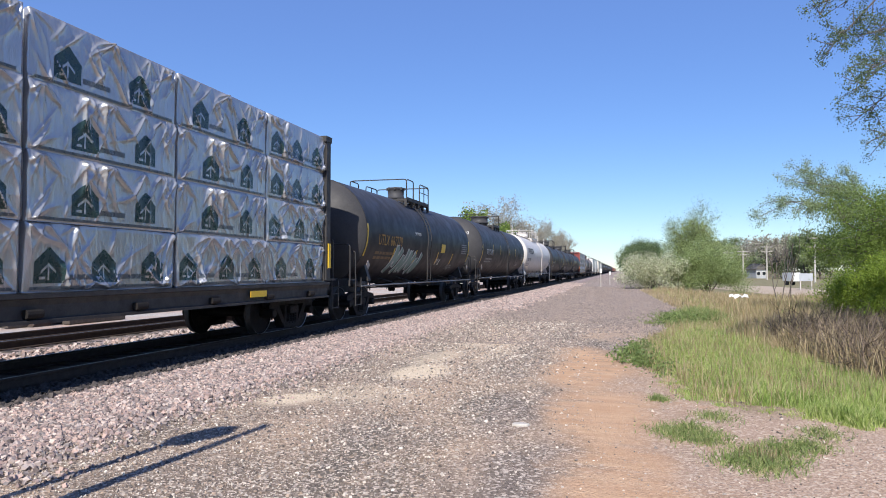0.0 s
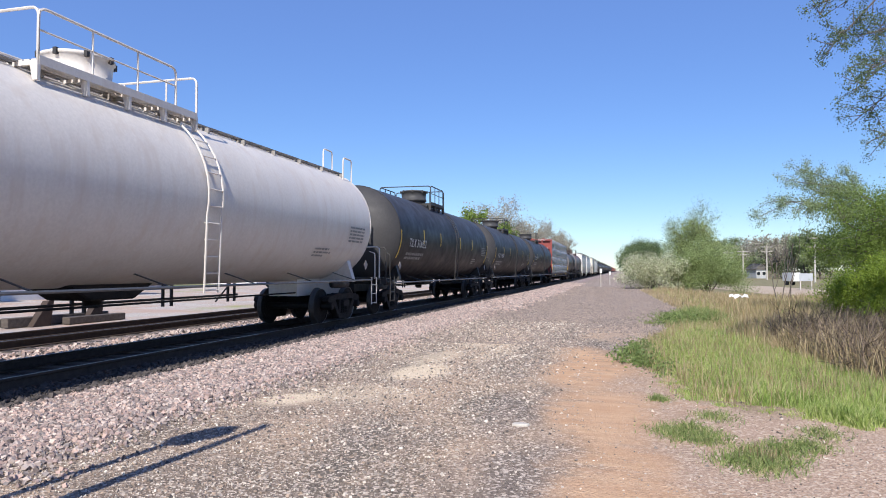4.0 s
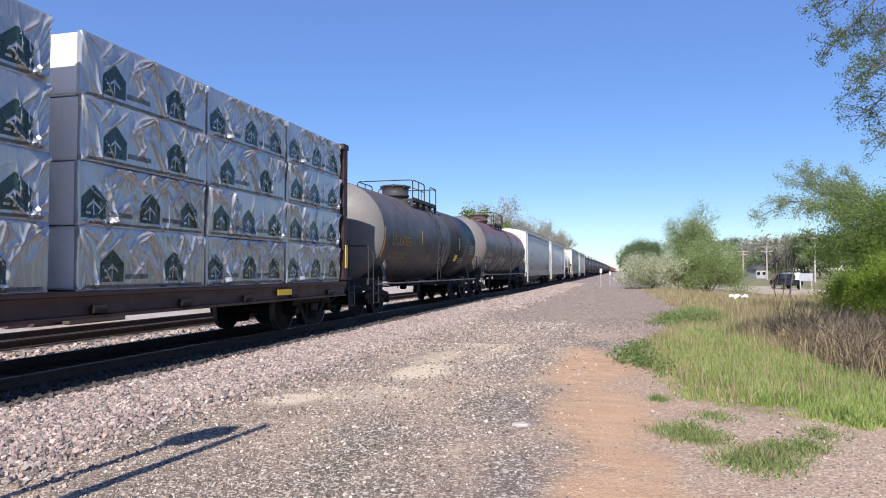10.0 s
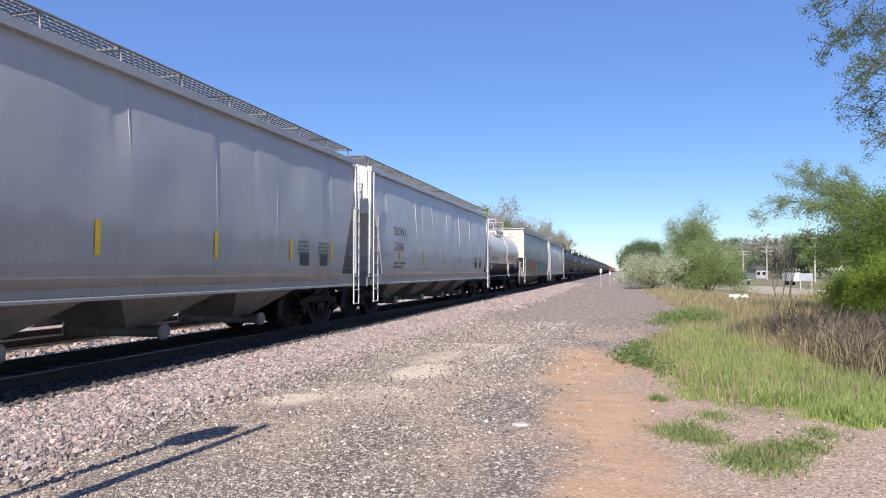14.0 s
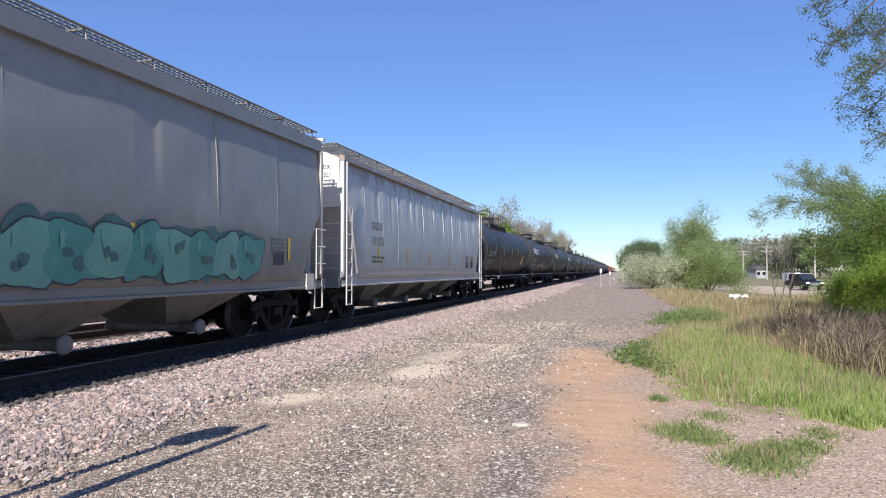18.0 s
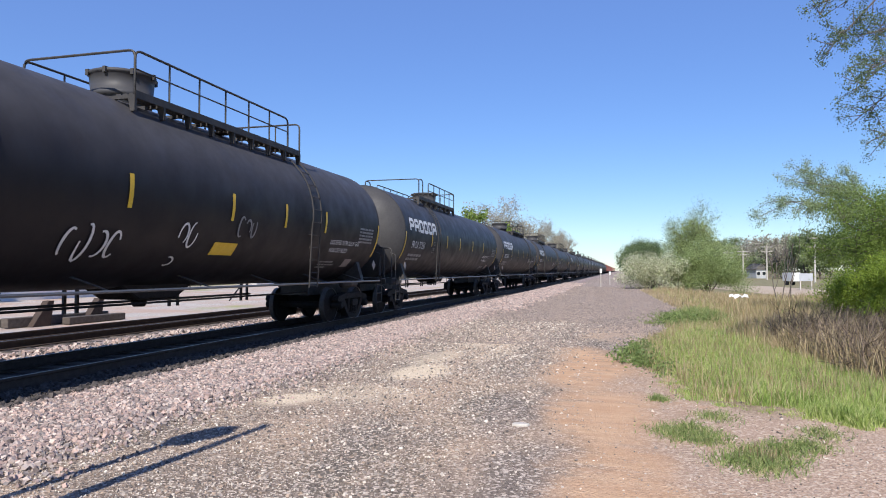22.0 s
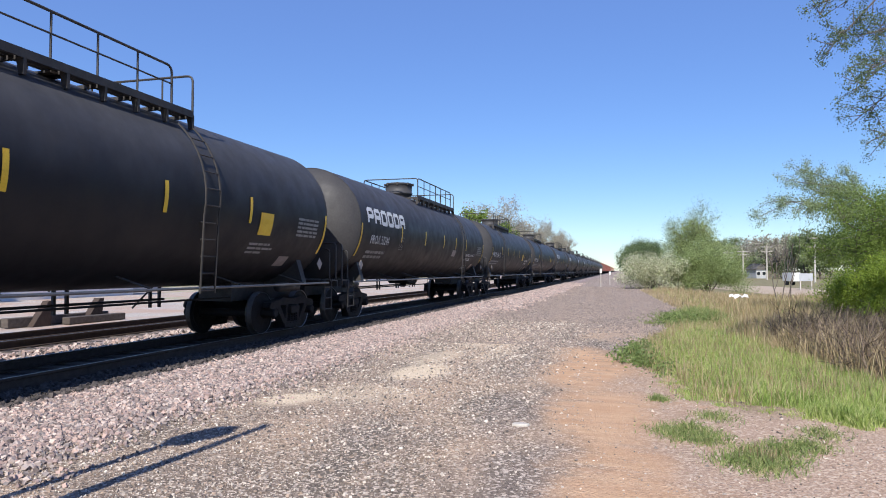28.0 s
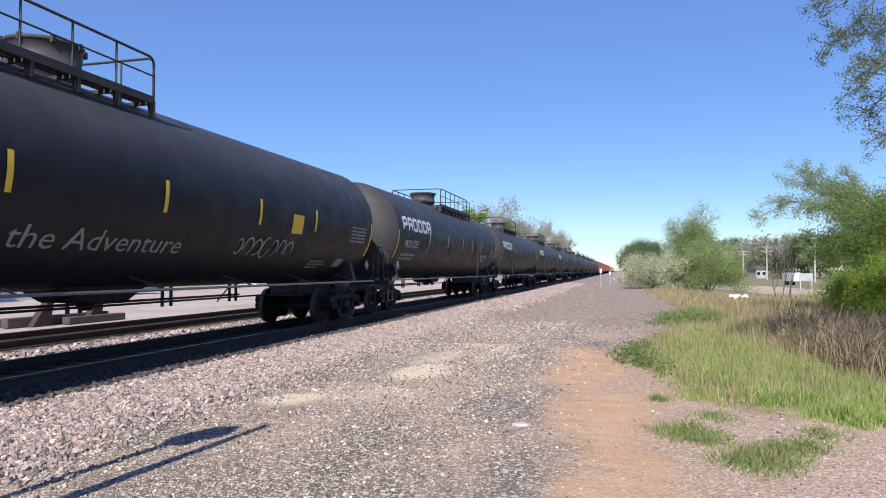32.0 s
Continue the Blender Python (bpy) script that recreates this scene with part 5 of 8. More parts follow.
        if s < 0 and mark and not far:
            for k, word in enumerate(mark[0].split()):
                vs, fs = letters(word, 0.15, "CENTER")
                flat_shape("lettering", vs, fs, lambda u, v, k=k: (u + (0.55 if open_end else 1.0), ye - 0.046, 4.02 + v - 0.2 * k), M["darkink"], pan)
        if far:
            continue
        if open_end:
            end_steps(car, pan, half, s, ye, roof_z, panel_z, M[ends])
            continue
        for u in (-1, 1):
            bm = new_bm()
            yl = s * (half - 0.32)
            tube(bm, [(u * 1.64, yl, 0.5), (u * 1.64, yl, 3.0)], 0.019, 6)
            tube(bm, [(u * 1.64, ye, 0.5), (u * 1.64, ye, 4.2)], 0.019, 6)
            for k in range(8):
                z = 0.52 + 0.36 * k
                tube(bm, [(u * 1.64, yl, z), (u * 1.64, ye, z)], 0.014, 6)
            part("ladder", bm, M[ends], car, "corner ladder with round rungs")
            bm = new_bm()
            for k in range(4):
                tube(bm, [(u * 1.5, ye + s * 0.09, 1.45 + 0.38 * k), (u * 0.95, ye + s * 0.09, 1.45 + 0.38 * k)], 0.014, 6)
            part("grab_iron", bm, M[ends], car)
        bm = new_bm()
        lathe(bm, [(ye + s * 0.1, 0.25), (ye + s * 0.12, 0.28), (ye + s * 0.14, 0.25), (ye + s * 0.12, 0.24), (ye + s * 0.1, 0.25)], 18, "y", (-0.5, 0, 2.3))
        tube(bm, [(-0.75, ye + s * 0.12, 2.3), (-0.25, ye + s * 0.12, 2.3)], 0.015, 5)
        tube(bm, [(-0.5, ye + s * 0.12, 2.05), (-0.5, ye + s * 0.12, 2.55)], 0.015, 5)
        part("brake_wheel", bm, M["steel"], car)
    # roof: hatches and grated running boards
    bm = new_bm()
    box(bm, (0, 0, roof_z + (0.18 if open_end else 0.33)), (0.6, 2 * half - 1.2, 0.1))
    part("roof_hatch", bm, M[paint], car)
    for u in (-1, 1):
        bm = new_bm()
        zb = roof_z + (0.31 if open_end else 0.36)
        nbar = 3 if far else 9
        for k in range(nbar):
            box(bm, (u * (0.55 + 0.8 * k / (nbar - 1)), 0, zb), (0.014, 2 * half + 0.35, 0.03))
        if not far:
            ncross = int(2 * half / 0.13)
            for k in range(ncross + 1):
                box(bm, (u * 0.95, -half - 0.15 + (2 * half + 0.3) * k / ncross, zb + 0.004), (0.82, 0.012, 0.018))
        part("running_board", bm, M["galvanised"], car, "see-through steel grating walkway")
        bm = new_bm()
        m = 4 if far else 13
        for k in range(m):
            y = -half + 0.1 + (2 * half - 0.2) * k / (m - 1)
            tube(bm, [(u * 1.36, y, zb - 0.02), (u * 1.4, y, roof_z + 0.05)], 0.018, 5)
            box(bm, (u * 0.95, y, zb - 0.03), (0.84, 0.04, 0.03))
        tube(bm, [(u * 1.37, -half - 0.15, zb), (u * 1.37, half + 0.15, zb)], 0.018, 5)
        part("walkway_bracket", bm, M["galvanised"], car)
    # welded seams between the side sheets
    if not far:
        for k in range(1, ribs):
            y = -half + 2 * half * k / ribs
            bm = new_bm()
            prev = None
            for z in (1.32, 1.8, 2.3, 2.8, 3.3, 3.7, 4.0, roof_z - 0.1):
                x = section(z) - 0.03
                row = [bm.verts.new((x, y - 0.012, z)), bm.verts.new((x + 0.026, y - 0.006, z)), bm.verts.new((x + 0.026, y + 0.006, z)), bm.verts.new((x, y + 0.012, z))]
                if prev:
                    for q in range(3):
                        bm.faces.new((prev[q], prev[q + 1], row[q + 1], row[q]))
                prev = row
            part("side_seam", bm, P, body)
    # lettering and stripes
    def on_side(y, z):
        def place(u, v):
            return (section(z + v) + 0.012, y + u, z + v)
        return place
    if mark and not far:
        for k, word in enumerate(mark[0].split()):
            vs, fs = letters(word, mark[3])
            flat_shape("lettering", vs, fs, on_side(mark[1] - half, mark[2] - k * mark[3] * 1.25), M["darkink"], body)
        vs, fs = text_bars([1.1, 0.9], rnd, 0.07)
        flat_shape("small_print", vs, fs, on_side(mark[1] - half, mark[2] - mark[3] * 2.4), M["printgrey"], body)
    if not far:
        for q in (0.14, 0.3, 0.46, 0.62, 0.78, 0.9):
            y = -half + 2 * half * q
            vs, fs = bar_grid(0.1, 0.48, 1, 4)
            flat_shape("reflector_stripe", vs, fs, on_side(y, 1.6), M["yellow"], body, "faded yellow reflective stripe")
        for y, w in ((half - 3.4, 0.5), (half - 2.4, 0.55)):
            vs, fs = text_bars([w] * 4, rnd, 0.05, 1.7)
            flat_shape("small_print", vs, fs, on_side(y, 2.0), M["printgrey"], body)
            vs, fs = bar_grid(0.42, 0.3, 1, 2)
            flat_shape("panel", vs, fs, on_side(y + 0.1, 1.5), M["darkink"], body)
    for off, z, w, h, n, mat, t in spray:
        y = off - half
        place = on_side(y, z)
        warm = mat == "sprayorange"
        inks = ("sprayorange", "sprayamber", "sprayrust", "spraycream") if warm else ("sprayteal", "spraymint", "sprayteal", "spraymint")
        def lay(name, shape, ink, lift, label):
            flat_shape(name, *shape, lambda u, v: (place(u, v)[0] + lift, *place(u, v)[1:]), M[ink], body, label)
        # a loose halo, then swollen shapes, each with an outline, a fill, a hole and a stroke of light
        for k in range(n):
            lay("sprayed_halo", swollen(rnd, w * (k + 0.5) / n, h * 0.52, w / n * 0.6, h * 0.56, 0.2), "spraydeep" if not warm else "sprayrust", 0.004 + 0.0006 * k, "pale halo of sprayed paint")
        for k in range(n):
            cu, cv = w * (k + 0.5) / n, h * (0.46 + rnd.uniform(-0.06, 0.06))
            ru, rv = w / n * rnd.uniform(0.6, 0.72), h * rnd.uniform(0.48, 0.56)
            state = rnd.getstate()
            for f, ink, lift in ((1.0, "darkink" if not warm else "spraycream", 0.012), (0.94, inks[k % 4], 0.018)):
                rnd.setstate(state)
                lay("sprayed_outline" if f == 1.0 else "sprayed_letter", swollen(rnd, cu, cv, ru * f, rv * f, 0.2), ink, lift + 0.0008 * k, "swollen shape of sprayed graffiti")
            for q in range(2):
                lay("sprayed_hole", swollen(rnd, cu + rnd.uniform(-0.35, 0.35) * ru, cv + rnd.uniform(-0.4, 0.4) * rv, ru * rnd.uniform(0.08, 0.2), rv * rnd.uniform(0.12, 0.3), 0.15), "spraydeep" if not warm else "sprayrust", 0.026 + 0.0008 * k, "dark gap in a sprayed shape")
            lay("sprayed_light", swollen(rnd, cu - 0.4 * ru, cv + 0.45 * rv, ru * 0.09, rv * 0.3, 0.1), inks[1], 0.028 + 0.0008 * k, "pale stroke on a sprayed shape")
    trucks(car, y0, half - 1.25, not far)
    return car


def bulkhead(car, y, s, paint):
    """End wall of a centre-beam flatcar with posts and cross ribs."""
    bm = new_bm()
    box(bm, (0, y, 2.9), (2.9, 0.06, 3.5))
    wall = part("bulkhead", bm, M[paint], car, "ribbed steel bulkhead")
    for x in (-1.38, -0.45, 0.45, 1.38):
        bm = new_bm()
        box(bm, (x, y + s * 0.13, 2.9), (0.16 if abs(x) < 1 else 0.22, 0.24, 3.5))
        bevel(bm, 0.012)
        part("post", bm, M[paint], wall)
    for z in (1.7, 2.3, 3.0, 3.75):
        bm = new_bm()
        prism(bm, [(y + s * 0.02, z - 0.16), (y + s * 0.2, z - 0.1), (y + s * 0.2, z + 0.1), (y + s * 0.02, z + 0.16)], "x", -1.3, 1.3)
        part("rib", bm, M[paint], wall)
    bm = new_bm()
    box(bm, (0, y + s * 0.12, 4.62), (3.0, 0.34, 0.14))
    for x in (-0.6, 0.6):
        box(bm, (x, y + s * 0.05, 4.74), (0.3, 0.12, 0.1))
    part("top_beam", bm, M[paint], wall)
    for u in (-1, 1):
        bm = new_bm()
        box(bm, (u * 1.51, y + s * 0.14, 1.75), (0.02, 0.14, 0.6))
        part("reflector_stripe", bm, M["yellow"], wall, "yellow reflective stripe")
    if s < 0:
        vs, fs = letters("CAUTION", 0.17)
        flat_shape("lettering", vs, fs, lambda u, v: (u + 0.05, y + s * 0.30, 4.57 + v), M["stencil"], wall)
        for word, x in (("WC", 0.1), ("37374", 0.55)):
            vs, fs = letters(word, 0.2)
            flat_shape("lettering", vs, fs, lambda u, v, x=x: (u + x, y + s * 0.215, 3.68 + v), M["stencil"], wall)
        rnd = random.Random(3)
        for z in (3.05, 2.32):
            vs, fs = text_bars([0.95] * 4, rnd, 0.06, 1.7)
            flat_shape("small_print", vs, fs, lambda u, v, z=z: (u + 0.2, y + s * 0.215, z + v), M["stencil"], wall)


BUNDLE_L, BUNDLE_H, BUNDLE_W = 2.82, 0.885, 1.32


def bundle_mesh(seed):
    """Wrapped lumber pack: a box whose outer side is a finely creased skin pulled from its staples."""
    rng = np.random.default_rng(300 + seed)
    bm = new_bm()
    box(bm, (-0.02, 0, 0), (BUNDLE_W - 0.06, BUNDLE_L - 0.02, BUNDLE_H - 0.02))
    bevel(bm, 0.025, 2)
    core = bpy.data.meshes.new("pack")
    bm.to_mesh(core)
    bm.free()
    core.materials.append(M["wrapend"])
    bm = new_bm()
    ny, nz = 240, 76
    ys, zs = np.linspace(-0.5, 0.5, ny + 1) * BUNDLE_L, np.linspace(-0.5, 0.5, nz + 1) * BUNDLE_H
    yy, zz = np.meshgrid(ys, zs)
    rim = np.clip(np.minimum((BUNDLE_L / 2 - np.abs(yy)) / 0.06, (BUNDLE_H / 2 - np.abs(zz)) / 0.05), 0, 1)
    xx = 0.008 * np.sqrt(rim)
    # folds that fan out from the staples along the edges
    for k in range(11):
        cy = rng.uniform(-0.5, 0.5) * BUNDLE_L
        cz = (0.5 if rng.random() < 0.7 else -0.5) * BUNDLE_H
        if k < 3:
            cy = (-0.5 + k / 2) * BUNDLE_L
        r = np.hypot(yy - cy, zz - cz)
        a = np.arctan2(yy - cy, (zz - cz) * (-1 if cz > 0 else 1))
        for q in range(rng.integers(3, 6)):
            mid, reach = rng.uniform(-1.1, 1.1), rng.uniform(0.2, 0.7)
            bend = mid + 0.2 * np.sin(r * rng.uniform(2, 5) + rng.uniform(0, 6))
            d = (a - bend) * np.maximum(r, 0.05)
            w = rng.uniform(0.01, 0.022) + 0.024 * r
            xx = xx + rng.uniform(0.02, 0.06) * np.exp(-np.abs(d / w)) * np.exp(-(r / reach) ** 2) * np.clip(r / 0.08, 0, 1)
    # loose waves and short creases
    for k in range(3):
        a, q = rng.uniform(2.5, 7), rng.uniform(-4, 4)
        xx = xx + 0.005 * np.sin(yy * a + zz * q + rng.uniform(0, 6)) * np.sin(yy * rng.uniform(1, 3) + rng.uniform(0, 6))
    for k in range(12):
        cy, cz, turn = rng.uniform(-0.45, 0.45) * BUNDLE_L, rng.uniform(-0.35, 0.4) * BUNDLE_H, rng.uniform(-0.9, 0.9)
        u = (yy - cy) * math.cos(turn) + (zz - cz) * math.sin(turn)
        v = -(yy - cy) * math.sin(turn) + (zz - cz) * math.cos(turn) + 0.05 * np.sin(u * 7)
        xx = xx + rng.uniform(0.018, 0.046) * np.exp(-np.abs(u / rng.uniform(0.012, 0.028))) * np.exp(-(v / rng.uniform(0.08, 0.28)) ** 2)
    xx = BUNDLE_W / 2 - 0.012 + xx * np.clip(rim * 1.5, 0, 1) + (zz / BUNDLE_H - 0.5) * 0.01

    def skin(y, z):
        """The sheet's surface at a spot, by linear steps between its knots."""
        fy, fz = (y / BUNDLE_L + 0.5) * ny, (z / BUNDLE_H + 0.5) * nz
        i, j = min(max(int(fy), 0), ny - 1), min(max(int(fz), 0), nz - 1)
        a, b = fy - i, fz - j
        return float((xx[j, i] * (1 - a) + xx[j, i + 1] * a) * (1 - b) + (xx[j + 1, i] * (1 - a) + xx[j + 1, i + 1] * a) * b)

    grid = [[bm.verts.new((xx[j, i], yy[j, i], zz[j, i])) for i in range(ny + 1)] for j in range(nz + 1)]
    for j in range(nz):
        for i in range(ny):
            bm.faces.new((grid[j][i], grid[j][i + 1], grid[j + 1][i + 1], grid[j + 1][i]))
    hem = [grid[0][i] for i in range(ny + 1)], [grid[nz][i] for i in range(ny + 1)], [grid[j][0] for j in range(nz + 1)], [grid[j][ny] for j in range(nz + 1)]
    for run in hem:
        back = [bm.verts.new((BUNDLE_W / 2 - 0.1, v.co.y * 0.996, v.co.z * 0.99)) for v in run]
        for k in range(len(run) - 1):
            bm.faces.new((run[k], run[k + 1], back[k + 1], back[k]))
    me = bpy.data.meshes.new("wrap")
    bm.to_mesh(me)
    bm.free()
    me.materials.append(M["wrap"])
    me.shade_smooth()
    return core, me, skin


ME_BUNDLE = [bundle_mesh(k) for k in range(4)]


def draped(name, skin, y0, z0, lower, upper, w, material, parent, label="", lift=0.003):
    """A printed shape that follows the sheet: at each step across, from its lower to its upper outline."""
    n, m = max(4, int(w / 0.03)), 12
    vs = []
    for i in range(n + 1):
        u = w * i / n
        a, b = lower(u), upper(u)
        for j in range(m + 1):
            y, z = y0 + u, z0 + a + (b - a) * j / m
            vs.append((skin(y, z) + lift, y, z))
    fs = [(i * (m + 1) + j, (i + 1) * (m + 1) + j, (i + 1) * (m + 1) + j + 1, i * (m + 1) + j + 1) for i in range(n) for j in range(m)]
    ob = new(name, mesh_from(name, vs, fs, material, True))
    ob.parent = parent
    return tagged(ob, label)


def bundle_thing(k):
    core, sheet, skin = ME_BUNDLE[k % 4]
    b = new("lumber_bundle", core)
    tagged(b, "lumber pack in crinkled silvery plastic wrap with dark green gabled motifs", "lumber bundle", "wrapped lumber packs on the flatcar")
    shared("wrap_sheet", sheet, b, Matrix.Identity(4), "creased printed plastic sheet")
    for y in ((-1.05, -0.1, 0.9), (-0.8, 0.55), (-1.15, 0.0, 0.98), (-0.5, 0.7))[k % 4]:
        w, h = 0.45, 0.47
        g = draped("printed_motif", skin, y - w / 2, -0.33, lambda u: 0.0, lambda u: h * (0.58 + 0.42 * (1 - abs(u / w * 2 - 1))), w, M["logogreen"], b, "dark green gabled motif")
        draped("printed_branch", skin, y - 0.13, -0.33, lambda u: 0.13 + 0.8 * (0.11 - abs(u - 0.12)), lambda u: 0.16 + 0.8 * (0.12 - abs(u - 0.12)), 0.24, M["wrap"], g, "", 0.006)
        draped("printed_branch", skin, y - 0.024, -0.33, lambda u: 0.04, lambda u: 0.26, 0.025, M["wrap"], g, "", 0.007)
        draped("printed_branch", skin, y - 0.15, -0.33, lambda u: 0.05, lambda u: 0.085, 0.09, M["wrap"], g, "", 0.006)
        if y < 0.5:
            draped("printed_bar", skin, y + 0.26, -0.29, lambda u: 0.0, lambda u: 0.07, 0.5, M["printgrey"], b)
    draped("printed_bar", skin, -BUNDLE_L * 0.47, -0.41, lambda u: 0.0, lambda u: 0.04, BUNDLE_L * 0.94, M["printgrey"], b)
    return b


def centre_beam_car(front, label, paint):
    """Centre-beam flatcar 21 m between its bulkheads, loaded with lumber packs four high."""
    length = 21.0
    half = length / 2
    y0 = front + half
    car = thing("centre_beam_flatcar", label, "flatcar", "cars of the freight train", at=pose(TRACK_X, y0, 0))
    MOVING.append((car, TRACK_X, y0, 0.0))
    bm = new_bm()
    prism(bm, [(-1.45, 0.92), (-1.5, 1.11), (1.5, 1.11), (1.45, 0.92), (0.35, 0.7), (-0.35, 0.7)], "y", -half - 0.1, half + 0.1)
    part("deck", bm, M["steel" if paint == "steel" else "maroon"], car)
    for u in (-1, 1):
        bm = new_bm()
        prism(bm, [(u * 1.38, 0.74), (u * 1.52, 0.74), (u * 1.52, 0.78), (u * 1.46, 0.8), (u * 1.46, 1.03), (u * 1.53, 1.05), (u * 1.53, 1.1), (u * 1.38, 1.1)], "y", -half, half)
        part("side_sill", bm, M["steel" if paint == "steel" else "maroon"], car)
        for k in range(11):
            y = -half + 1.0 + (length - 2.0) * k / 10
            bm = new_bm()
            lathe(bm, [(y - 0.12, 0), (y - 0.12, 0.06), (y + 0.12, 0.06), (y + 0.12, 0)], 10, "y", (u * 1.5, 0, 0.86))
            part("strap_winch", bm, M["truck"], car)
        for q in (0.16, 0.5, 0.84):
            bm = new_bm()
            box(bm, (u * 1.535, -half + length * q, 0.93), (0.012, 0.6, 0.12))
            part("reflector_stripe", bm, M["yellow"], car, "yellow reflective stripe")
    bm = new_bm()
    box(bm, (0, 0, 2.85), (0.1, length - 0.5, 3.4))
    part("centre_beam", bm, M[paint], car)
    bulkhead(car, -half + 0.13, -1, paint)
    # rear wall's shade painted in by the darker colour
    bulkhead(car, half - 0.13, 1, "steel" if paint == "steel" else "maroon")
    for s in (-1, 1):
        bm = new_bm()
        box(bm, (0, s * (half + 0.65), 1.0), (0.5, 1.2, 0.3))
        box(bm, (0, s * (half + 0.4), 1.16), (2.7, 0.7, 0.05))
        part("end_platform", bm, M["steel" if paint == "steel" else "maroon"], car)
        coupler(car, s * (half + 1.25), s)
        for u in (-1, 1):
            bm = new_bm()
            tube(bm, rounded([(u * 1.3, s * (half + 0.7), 1.2), (u * 1.3, s * (half + 0.7), 2.2), (u * 0.5, s * (half + 0.7), 2.2)], 0.1), 0.018, 6)
            for w in (0.3, 0.7):
                tube(bm, [(u * 1.45, s * (half + w), 1.15), (u * 1.45, s * (half + w), 0.42)], 0.016, 6)
            for z in (0.45, 0.8):
                tube(bm, [(u * 1.45, s * (half + 0.3), z), (u * 1.45, s * (half + 0.7), z)], 0.015, 6)
            part("end_handrail", bm, M["steel"], car)
    trucks(car, y0, half - 1.1)
    # load: seven packs with a gap between them, on both sides of the beam
    lead = 3 if paint == "steel" else 4
    ys = [-half + 0.32 + BUNDLE_L * (k + 0.5) + 0.012 * k for k in range(lead)] + [half - (0.0 if lead == 3 else 0.22) - BUNDLE_L * (k + 0.5) - 0.09 * k for k in range(7 - lead)]
    rnd = random.Random(int(front))
    for i, y in enumerate(ys):
        for j in range(4):
            for u in (1, -1):
                k = rnd.randrange(4)
                jx, jy = rnd.uniform(-0.02, 0.02), rnd.uniform(-0.012, 0.012)
                x, z = u * (0.1 + BUNDLE_W / 2) + jx, 1.115 + BUNDLE_H * (j + 0.5)
                b = copy_thing(PACKS[k], pose(TRACK_X + x, y0 + y + jy, z))
                if u < 0:
                    for c in b.children_recursive:
                        bpy.data.objects.remove(c)
                MOVING.append((b, TRACK_X + x, y0 + y + jy, z))
    return car


PACKS = [bundle_thing(k) for k in range(4)]


def box_car(front, rear, paint):
    """Far wagons at the tail of the train: ribbed sides, a door, a flat roof."""
    y0, half = (front + rear) / 2, (rear - front) / 2
    car = thing("boxcar", "weathered freight boxcar with ribbed sides far down the train", "boxcar", "cars of the freight train", at=pose(TRACK_X, y0, 0))
    MOVING.append((car, TRACK_X, y0, 0.0))
    bm = new_bm()
    prism(bm, [(-1.5, 1.05), (1.5, 1.05), (1.5, 4.4), (0, 4.62), (-1.5, 4.4)], "y", -half, half)
    body = part("body", bm, M[paint], car)
    for k in range(9):
        y = -half + 0.3 + (2 * half - 0.6) * k / 8
        bm = new_bm()
        box(bm, (1.53, y, 2.75), (0.07, 0.12, 3.2))
        part("rib", bm, M[paint], body)
    bm = new_bm()
    box(bm, (1.56, 0, 2.7), (0.06, 2.6, 3.0))
    part("door", bm, M[paint], body)
    bm = new_bm()
    box(bm, (0, 0, 0.92), (0.5, 2 * half + 1.2, 0.3))
    part("centre_sill", bm, M["steel"], car)
    trucks(car, y0, half - 1.8, False)


